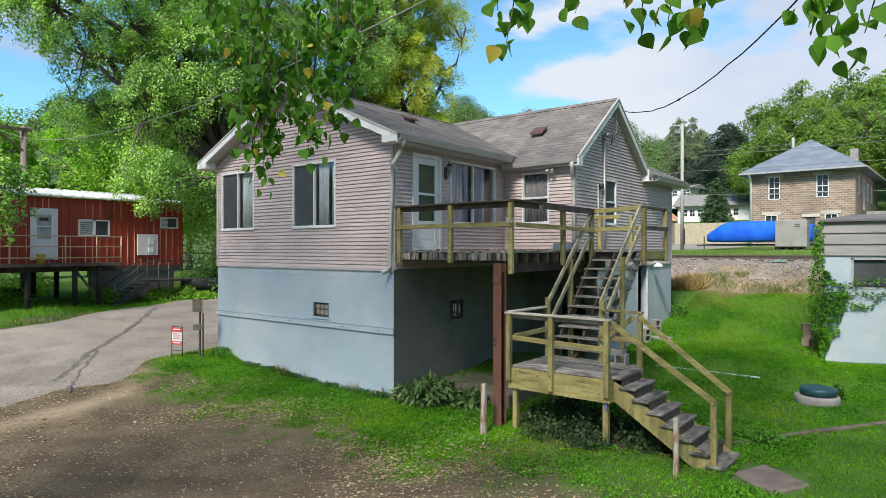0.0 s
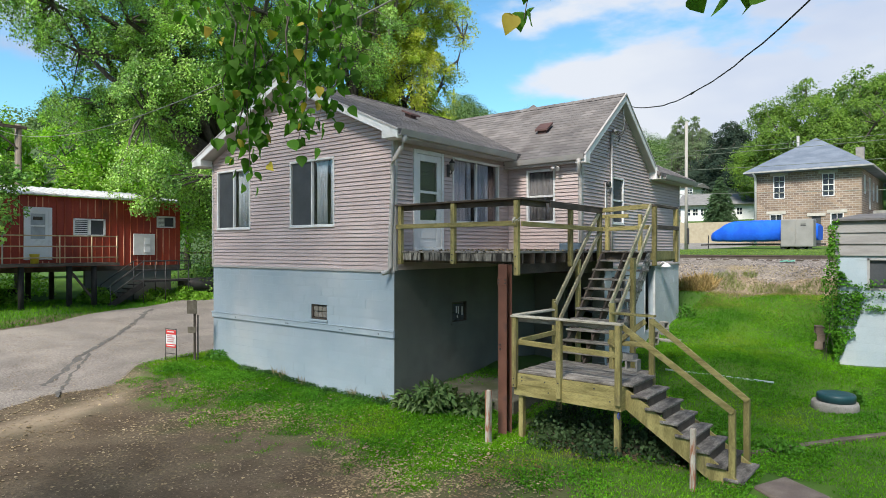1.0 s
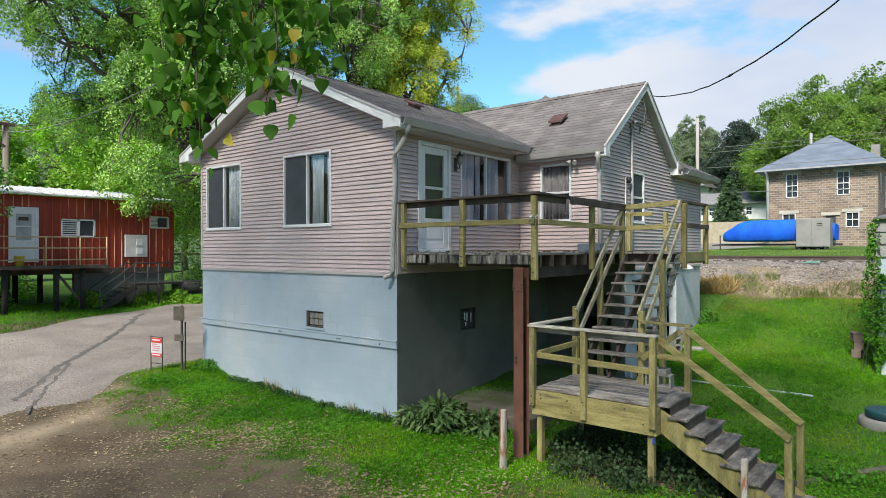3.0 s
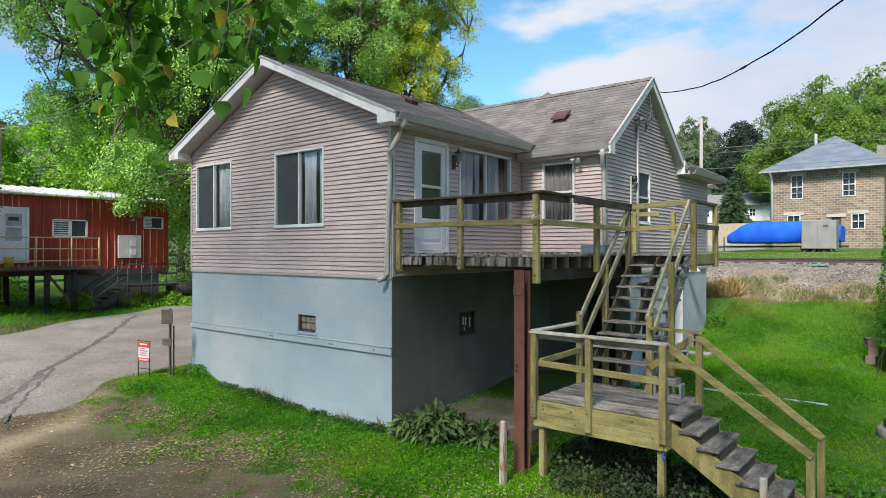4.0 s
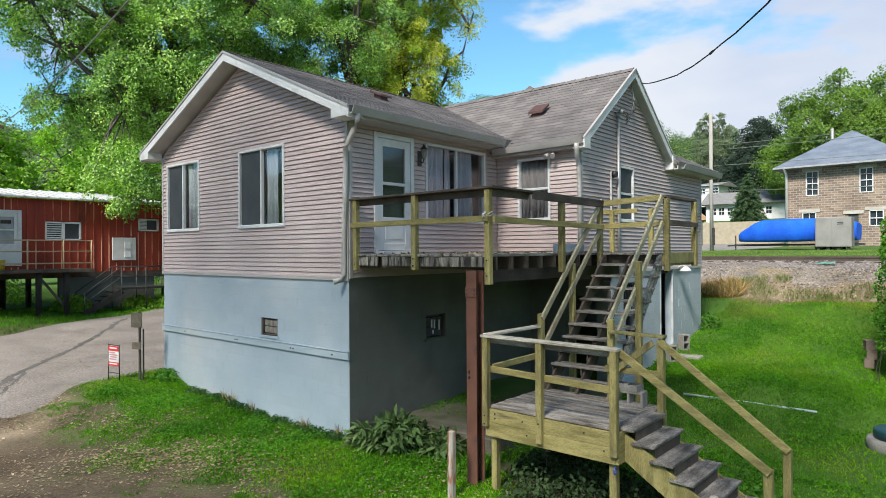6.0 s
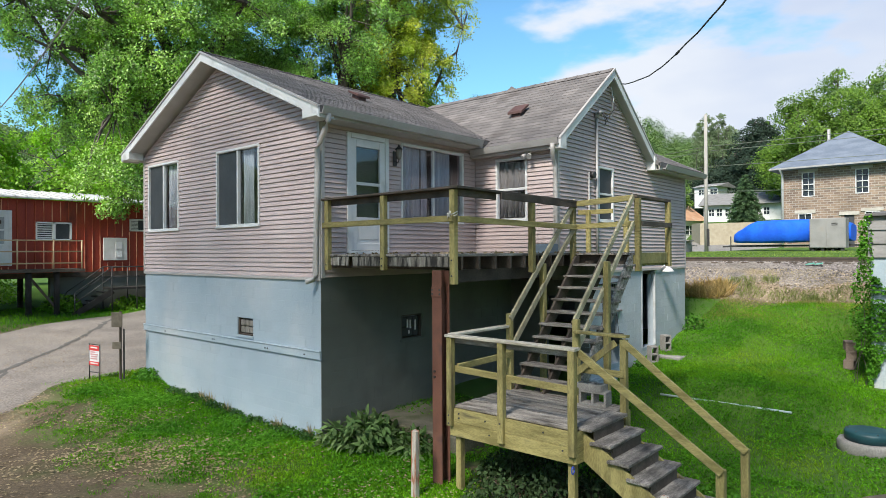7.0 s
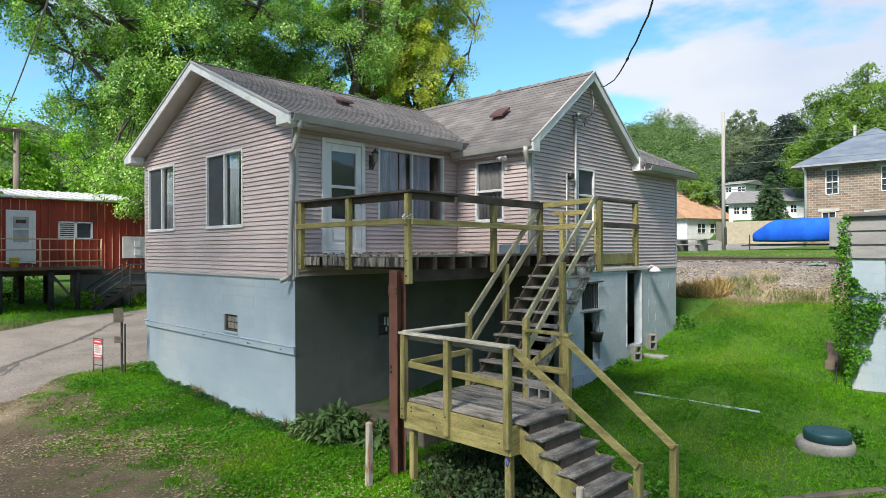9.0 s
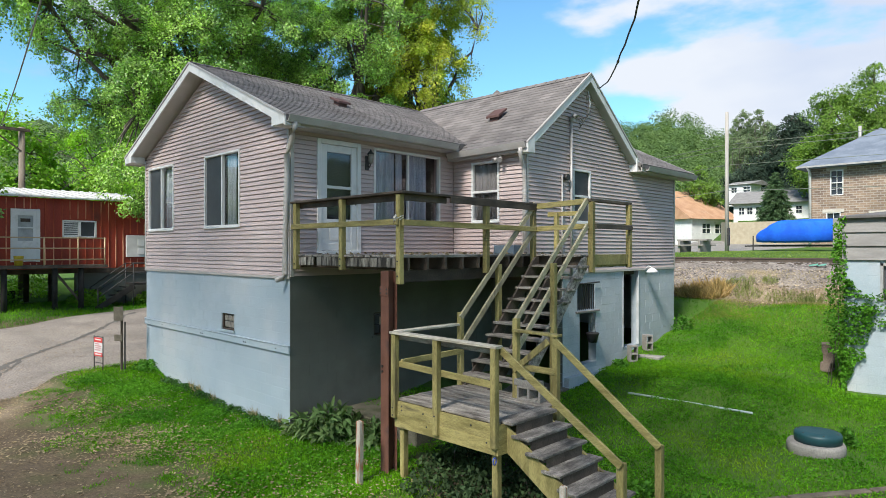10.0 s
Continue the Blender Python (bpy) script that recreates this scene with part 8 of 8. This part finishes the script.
for hub in (Vector((4.4, -6.9, 6.0)), Vector((7.2, -8.2, 6.2))):
    add_tube(bm, limb_points(ROOT, hub, 5, 0.04, random.Random(3)), [0.09, 0.075, 0.06, 0.05, 0.04, 0.03], 7, cap=False)
add_tube(bm, limb_points((1.0, -13.6, 7.0), ROOT, 5, 0.03, random.Random(4)), [0.2, 0.17, 0.15, 0.13, 0.11, 0.09], 8, cap=False)
part("twig", finish(bm), BARK, bough)
old = [i for i in range(len(near_pos)) if g.random() < 0.045]
keep_ = [i for i in range(len(near_pos)) if i not in old]
for name, idx, material in (("leaves", keep_, LEAF_NEAR), ("yellow_leaves", old, LEAF_OLD)):
    ob = new(name, shaped_leaves(name, [near_pos[i] for i in idx], [near_dir[i] for i in idx], [near_size[i] for i in idx], HEART, material, g))
    ob.parent = bough
    tagged(ob, "yellow dying leaves" if name == "yellow_leaves" else "", kind="stuff")
# crown is out of sight; its clumps are added to shade house, lawn, shed
tree("unseen_shade_tree", "unseen cottonwood crown placed to shade the house, lawn and shed", (1.0, -15.0, lz(1, -15)), (1.0, -13.6, 7.0), 0.24,
     [(-3.2, -10.8, 13.0, 2.6, 1.5, 1.1), (1.0, -10.8, 13.0, 2.6, 1.5, 1.1), (3.6, -10.2, 13.0, 1.8, 1.8, 1.0), (-3.8, -8.0, 13.2, 2.6, 2.8, 1.5), (-0.2, -7.8, 13.0, 2.6, 2.9, 1.6), (3.2, -8.0, 13.0, 2.2, 2.2, 1.4), (6.2, -7.2, 13.0, 2.4, 2.8, 1.5), (3.0, -4.6, 13.1, 1.9, 1.6, 1.0), (8.8, -6.6, 13.2, 2.4, 2.4, 1.1), (10.0, -11.2, 13.2, 4.0, 2.6, 1.1), (11.8, -1.3, 13.2, 2.8, 2.0, 1.0)], 620, 22, 0.55, 0.17, LEAF_NEAR, 81, limbs=9)

# ---- grass, weeds and litter ----
def scatter(n, x0, x1, y0, y1, test):
    out = []
    while len(out) < n:
        x, y = g.uniform(x0, x1), g.uniform(y0, y1)
        if test(x, y):
            out.append((x, y))
    return np.array(out)


def free(x, y):
    return not (-6.75 < x < 0.02 and y > -0.03) and not (-0.1 < x < 2.1 and y > 4.2) and not (x > 6.75 and y > 8.7) and not ((x - 7.1) ** 2 + (y - 5.3) ** 2 < 0.22)


def off_road(x, y):
    return not (x < -5.6 and y < -2.0 and x < -5.9 + 0.5 * wob(x, y)) and x > -7.6


def lawn(x, y):
    return free(x, y) and off_road(x, y) and g.random() < grassy(x, y) ** 1.6 and not (6.75 < x < 7.65 and -0.2 < y < 0.9)


def blades(name, xy, lo, hi, material, label, lean=0.45, wide=0.14, category="grass"):
    n = len(xy)
    z = land(xy[:, 0], xy[:, 1])
    L = g.uniform(lo, hi, n)
    upv = np.stack((g.normal(0, lean, n), g.normal(0, lean, n), np.ones(n)), -1)
    upv /= np.linalg.norm(upv, axis=1)[:, None]
    c_ = np.stack((xy[:, 0], xy[:, 1], z + 0.015), -1) + upv * L[:, None] * 0.42
    return tagged(new(name, leaf_cloud(name, c_, L, material, g, wide=wide, up=upv, fold=0.1)), label, category, kind="stuff")


near_xy = np.concatenate((scatter(95000, -8.2, 3.2, -3.4, 1.2, lawn), scatter(95000, 1.5, 10.5, -3.4, 8.5, lawn), scatter(56000, 1.5, 8.5, 7, 14.4, lawn), scatter(9000, -4, 2.3, 11.3, 14.3, lambda x, y: g.random() < grassy(x, y))))
blades("grass", near_xy, 0.03, 0.07, GRASS, "short green lawn grass with clover", lean=0.7, wide=0.22)
clover = np.concatenate((scatter(24000, -1.0, 7.5, -2.0, 3.2, lambda x, y: lawn(x, y) and g.random() < 0.5 + 1.4 * wob(x, y, 0.9) + 0.3 * min(y + 1.4, 0)),
                         scatter(15000, -6.6, -0.5, -2.0, 0.0, lambda x, y: lawn(x, y) and g.random() < 0.45 + 1.4 * wob(x, y, 1.3) + 0.5 * min(y + 1.2, 0)),
                         scatter(22000, 2.2, 8.5, 3.0, 12.0, lambda x, y: lawn(x, y) and wob(x, y, 1.1) > 0.0)))
n_ = len(clover)
upv = np.stack((g.normal(0, 1, n_), g.normal(0, 1, n_), g.uniform(0.1, 0.7, n_)), -1)
upv /= np.linalg.norm(upv, axis=1)[:, None]
CLOVER = leaf_mat("clover_leaf", (0.05, 0.17, 0.010), (0.11, 0.29, 0.018), island=0.4)
cz = land(clover[:, 0], clover[:, 1]) + g.uniform(0.02, 0.085, n_) * np.where(clover[:, 1] > 3, 0.6, 1.0)
tagged(new("ground_ivy", leaf_cloud("ground_ivy", np.stack((clover[:, 0], clover[:, 1], cz), -1), g.uniform(0.024, 0.05, n_), CLOVER, g, up=upv, wide=0.8)), "low leafy weeds growing through the lawn", "weeds", kind="stuff")
bank = scatter(2600, -6, 14, 13.8, 17.4, lambda x, y: free(x, y) and wob(x, y, 0.8) > -0.12)
fringe = scatter(9000, 1.6, 8.6, 11.6, 14.6, lambda x, y: free(x, y) and g.random() < (y - 11.4) / 3.2 * (0.6 + 1.2 * wob(x, y, 0.7)))
blades("browned_grass", fringe, 0.03, 0.09, leaf_mat("browned_blade", (0.17, 0.17, 0.045), (0.30, 0.27, 0.09), island=0.4), "thin browned grass where the lawn meets the bank", lean=0.6, wide=0.12)
blades("dry_weeds", bank, 0.05, 0.15, DRYGRASS, "dry tan weeds on the railway bank", lean=0.35, wide=0.05, category="weeds")
tuft = scatter(1500, 0.4, 2.6, 14.0, 15.8, lambda x, y: (x - 1.35) ** 2 + 1.4 * (y - 14.9) ** 2 < 0.7)
blades("rust_brown_weeds", tuft, 0.18, 0.62, leaf_mat("russet_weed", (0.38, 0.25, 0.11), (0.56, 0.42, 0.21)), "tall russet weeds at the foot of the bank", lean=0.7, wide=0.06, category="weeds")
OLIVE = leaf_mat("olive_weed", (0.13, 0.165, 0.05), (0.23, 0.26, 0.09), island=0.35, through_light=0.3)
tufts = [(2.2, 15.9, 0.5), (3.0, 16.3, 0.25), (2.7, 15.1, 0.45), (3.9, 15.2, 0.7), (5.3, 15.3, 0.6), (6.3, 14.9, 0.5), (4.6, 14.7, 0.35), (-1.0, 15.3, 0.8), (7.4, 15.2, 0.8), (9.5, 15.0, 1.0)]
bank2 = np.concatenate([scatter(int(640 * r_), cx - r_, cx + r_, cy - 0.6, cy + 0.6, lambda x, y: (x - cx) ** 2 + (y - cy) ** 2 < r_ * r_) for cx, cy, r_ in tufts])
blades("bank_grass", bank2, 0.08, 0.28, OLIVE, "olive-green tufts of rough grass on the railway bank", lean=0.5, wide=0.05)
verge = scatter(14000, -21, -14.5, -5, 9, lambda x, y: x < -14.6 - 0.45 * max(y + 2.9, 0) * 1.0 - 0.0)
blades("verge_grass", verge, 0.05, 0.17, GRASS, "rough grass along the road's far verge", lean=0.5, wide=0.12)
far_lawn = scatter(16000, -6, 8, 22, 34, lambda x, y: True)
blades("far_grass", far_lawn, 0.04, 0.09, MOWN, "mown grass beyond the rails", lean=0.6, wide=0.25)


def bush(name, label, x, y, w, d_, h, n, leaf, material, outline=None, z0=None, category="shrub"):
    z = lz(x, y) if z0 is None else z0
    p = g.normal(size=(n, 3))
    p /= np.linalg.norm(p, axis=1)[:, None]
    p *= g.uniform(0.45, 1.0, (n, 1)) * np.array((w / 2, d_ / 2, h))
    p[:, 2] = np.abs(p[:, 2])
    b_ = thing(name, label, category, (x, y, z))
    bm = bmesh.new()
    for k in range(9):
        q = p[int(g.integers(0, n))]
        add_tube(bm, limb_points((q[0] * 0.2, q[1] * 0.2, -0.05), Vector(q) * 0.9, 3, 0.05, random.Random(k)), [0.012, 0.01, 0.007, 0.004], 5, cap=False)
    tagged(part("stems", finish(bm), BARK, b_), kind="stuff")
    if outline:
        dr = np.stack((p[:, 0] / w, p[:, 1] / d_, g.uniform(-0.35, 0.35, n)), -1) + g.normal(size=(n, 3)) * 0.25
        me = shaped_leaves("leaves", p, dr, g.uniform(0.7, 1.25, n) * leaf, outline, material, g, fold=0.3, curl=0.35, flat=0.4)
    else:
        me = leaf_cloud("leaves", p, g.uniform(0.6, 1.3, n) * leaf, material, g, droop=0.1, wide=0.7)
    ob = new("leaves", me)
    ob.parent = b_
    return b_


bush("hosta", "clump of drooping dull-green broad leaves against the wall", 0.72, 0.42, 1.1, 1.1, 0.50, 620, 0.19, LEAF_HOSTA, LANCE, category="plant")
bush("hosta", "clump of broad leaves beside the steel column", 1.45, 0.75, 0.8, 0.8, 0.36, 300, 0.17, LEAF_HOSTA, LANCE, category="plant")
bush("hosta", "clump of drooping dull-green broad leaves against the wall", 0.35, 0.05, 0.7, 0.6, 0.34, 200, 0.17, LEAF_HOSTA, LANCE, category="plant")
# near-black leaf colour holds the shade that lies under the landing
DARKLEAF = leaf_mat("shade_darkened_weed", (0.025, 0.05, 0.02), (0.05, 0.085, 0.03), through_light=0.15)
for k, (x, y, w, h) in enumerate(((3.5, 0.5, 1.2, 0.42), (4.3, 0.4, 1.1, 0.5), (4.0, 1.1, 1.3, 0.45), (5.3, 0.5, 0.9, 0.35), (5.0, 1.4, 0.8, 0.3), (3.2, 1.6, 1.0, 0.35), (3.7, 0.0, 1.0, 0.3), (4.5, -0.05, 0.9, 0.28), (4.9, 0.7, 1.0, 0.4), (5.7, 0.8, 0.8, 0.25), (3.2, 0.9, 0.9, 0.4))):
    bush("weed_clump", "weeds under the landing with leaf colour darkened for its shade", x, y, w, w, h, 420, 0.075, DARKLEAF, category="weeds")
for k, (x, y, w, h) in enumerate(((-6.2, -0.2, 0.9, 0.28), (6.7, 2.0, 0.9, 0.25), (2.25, 11.2, 0.9, 0.5), (2.3, 7.7, 0.5, 0.2), (5.9, 1.9, 0.8, 0.2), (7.4, 5.85, 0.35, 0.35))):
    bush("weed_clump", "fresh green weeds at the edge of the lawn", x, y, w, w * 0.7, h, 420, 0.07, LEAF_VINE, category="weeds")
# the brighter leaf colour stands for sun on shrubs behind the stilts
for k, (x, y, w, h) in enumerate(((-19.5, 5.0, 1.8, 0.6), (-19.7, 2.4, 1.6, 0.7), (-18.5, 6.6, 1.6, 0.35), (-21.5, -1, 3.0, 0.8), (-23.5, -4, 3.5, 1.6), (-19.0, 8.3, 3.2, 2.8), (-21.0, 9.2, 4, 3.5), (-24.0, 11.5, 4.5, 4.0), (-27.5, 9.5, 5.5, 4.0), (-28, 15, 6, 5), (-25.5, -1.0, 3.0, 1.3), (-26.0, 1.5, 3.0, 1.6), (-25.0, -3.8, 3.0, 1.2), (-18.9, 5.9, 1.2, 0.7))):
    bush("roadside_shrub", "leafy green shrub by the red house", x, y, w, w, h, 1700, 0.11, LEAF_BRIGHT if k in (0, 1, 2, 3, 10, 11, 12, 13) else LEAF_MAPLE)

foot = scatter(2600, -5.2, 0.0, -0.32, -0.01, lambda x, y: g.random() < (1 + y / 0.33) * (0.7 + 1.2 * wob(x, y, 3.0)))
n_ = len(foot)
fu = np.stack((g.normal(0, 1, n_), g.normal(0, 1, n_), g.uniform(0.1, 0.8, n_)), -1)
fu /= np.linalg.norm(fu, axis=1)[:, None]
tagged(new("wall_foot_weeds", leaf_cloud("wall_foot_weeds", np.stack((foot[:, 0], foot[:, 1], land(foot[:, 0], foot[:, 1]) + g.uniform(0.03, 0.13, n_)), -1), g.uniform(0.025, 0.055, n_), leaf_mat("shade_ivy", (0.03, 0.085, 0.02), (0.07, 0.15, 0.04), island=0.5), g, up=fu, wide=0.8)), "dark low weeds along the foot of the block wall", "weeds", kind="stuff")
sprig = np.concatenate([scatter(26, x - 0.09, x + 0.09, -0.1, -0.02, lambda x, y: True) for x in (-3.9, -3.6, -2.9, -1.15, -0.25)])
blades("dry_sprigs", sprig, 0.1, 0.34, DRYGRASS, "thin dry sprigs against the block wall", lean=0.35, wide=0.035, category="weeds")

tank = thing("fuel_tank", "old dark horizontal fuel tank beside the red house", "tank", (-19.3, 7.0, lz(-19.3, 7.0)))
bm = bmesh.new()
add_tube(bm, [(0, -1.05, 0.62), (0, -1.0, 0.62), (0, 0.9, 0.62), (0, 0.95, 0.62)], [0.18, 0.3, 0.3, 0.18], 18)
part("shell", finish(bm), mat("dull_tank_steel", (0.07, 0.06, 0.055), (0.12, 0.105, 0.095), rough=0.8, scale=3, fine=40, bump=0.2), tank)
for y in (-0.7, 0.6):
    block("cradle", -0.28, 0.28, y - 0.06, y + 0.06, -0.15, 0.4, TARRED, tank)

# vine on the corner of the shed
vine = thing("climbing_vine", "green climbing vine over the shed's corner and wall", "vine")
vp, vd = [], []
for k in range(3800):
    z = g.uniform(0.35, 3.95)
    w = float(np.interp(z, (0.3, 0.9, 1.3, 1.9, 2.5, 2.9, 3.4, 4.0), (0.10, 0.14, 0.34, 0.40, 0.36, 0.26, 0.30, 0.12))) * (1 + 0.6 * noise.noise(Vector((z * 3.1, 0, 0))))
    if noise.noise(Vector((k * 0.37 % 1 * 3, z * 4.5, 2.0))) < -0.22:
        continue
    vp.append((SX + 0.05 - w * g.random() ** 1.2, SY + g.uniform(-0.15, 0.35), z))
    vd.append((-0.5 + g.normal() * 0.6, -0.6 + g.normal() * 0.6, -0.6 + g.normal() * 0.5))
for k in range(2600):
    z = 0.35 + 2.3 * g.random() ** 0.8
    w = float(np.interp(z, (0.3, 0.8, 1.2, 1.7, 2.1, 2.4, 2.7), (0.06, 0.16, 0.34, 0.52, 0.56, 0.30, 0.06))) * (1 + 0.5 * noise.noise(Vector((z * 4.1, 5, 0))))
    if noise.noise(Vector((w * 9, z * 5.0, 8.0))) < -0.25:
        continue
    vp.append((SX + w * g.random(), SY - 0.05 - abs(g.normal(0, 0.05)), z))
    vd.append((0.2 + g.normal() * 0.5, -0.6 + g.normal() * 0.4, -0.7 + g.normal() * 0.4))
for z0, z1, L in ((2.15, 2.85, 1.7), (1.95, 2.35, 1.6), (1.75, 1.9, 0.9)):
    for k in range(int(150 * L)):
        s = g.random()
        vp.append((SX + 0.35 + L * s, SY - 0.05 - abs(g.normal(0, 0.035)), z0 + (z1 - z0) * s + g.normal() * 0.06 * (1.2 - 0.6 * s) + 0.07 * math.sin(8 * s)))
        vd.append((g.normal() * 0.7, -0.7, -0.6 + g.normal() * 0.5))
bm = bmesh.new()
for k in range(3):
    x = SX - 0.25 - 0.1 + 0.12 * k
    add_tube(bm, limb_points((x, SY - 0.05, 0.25), (SX - 0.12 + 0.25 * (k - 2) * (k > 2), SY - 0.05 + 0.1 * (k < 3), 1.5 + 0.35 * k), 6, 0.03, random.Random(k)), 0.006, 5, cap=False)
part("stems", finish(bm), BARK, vine)
ob = new("leaves", shaped_leaves("leaves", vp, vd, g.uniform(0.026, 0.056, len(vp)), HEART, leaf_mat("creeper_leaf", (0.028, 0.110, 0.008), (0.110, 0.290, 0.022), island=0.6, through_light=0.3), g))
ob.parent = vine
tagged(ob, kind="stuff")

# fallen leaves and gravel on the drive
LITTER = leaf_mat("fallen_leaf", (0.19, 0.14, 0.085), (0.37, 0.29, 0.185), island=0.35, through_light=0.1, c3=(0.20, 0.12, 0.05))


def on_drive(x, y):
    return free(x, y) and x > -9.5 and g.random() < 0.20 + 0.80 * math.exp(-((y - float(np.interp(x, DRIVE_X, DRIVE_Y)) + 0.05) / 1.0) ** 2) and wob(x, y, 0.6) > g.uniform(-0.5, 0.25)


lit = scatter(15000, -7.5, 6.5, -7.5, 0.4, on_drive)
dv = np.stack((g.normal(size=15000), g.normal(size=15000), g.normal(0, 0.08, 15000)), -1)
dv /= np.linalg.norm(dv, axis=1)[:, None]
flatn = np.stack((g.normal(0, 0.15, 15000), g.normal(0, 0.15, 15000), np.ones(15000)), -1)
tagged(new("fallen_leaves", leaf_cloud("fallen_leaves", np.stack((lit[:, 0], lit[:, 1], land(lit[:, 0], lit[:, 1]) + 0.03 * np.array([wob(x, y, 0.8) for x, y in lit]) + g.uniform(0.006, 0.02, 15000) + 0.035 * np.array([grassy(x, y) for x, y in lit])), -1), g.uniform(0.025, 0.07, 15000), LITTER, g, up=dv, wide=0.75, fold=0.12, normals=flatn)), "dry fallen leaves on the drive and grass edge", "leaf litter", kind="stuff")
GRAVEL = mat("drive_gravel", (0.17, 0.125, 0.085), (0.30, 0.24, 0.18), rough=0.95, scale=6, fine=60, bump=0.2, island=0.35)
rng = g
stones("gravel", 6000, lambda n: scatter(n, -7.0, 7.0, -8.0, -1.6, lambda x, y: grassy(x, y) < 0.5), 0.005, 0.016, GRAVEL, "loose gravel on the dirt drive", "gravel")
stones("road_grit", 5000, lambda n: scatter(n, -15.0, -5.6, -8.0, 1.5, lambda x, y: x < -6.0 + 0.15 * (y + 4)), 0.008, 0.02, GRAVEL, "loose grit scattered over the asphalt", "gravel").location.z = 0.025
n_ = 140
dl = np.stack((g.uniform(0.3, 2.9, n_), 0.2 + 4.0 * g.random(n_), np.full(n_, DZ + 0.012)), -1)
dv = np.stack((g.normal(size=n_), g.normal(size=n_), g.normal(0, 0.12, n_)), -1)
dv /= np.linalg.norm(dv, axis=1)[:, None]
tagged(new("fallen_leaves", leaf_cloud("fallen_leaves", dl, g.uniform(0.04, 0.09, n_), LITTER, g, up=dv, wide=0.7, fold=0.4)), "dry fallen leaves on the deck boards", "leaf litter", kind="stuff")
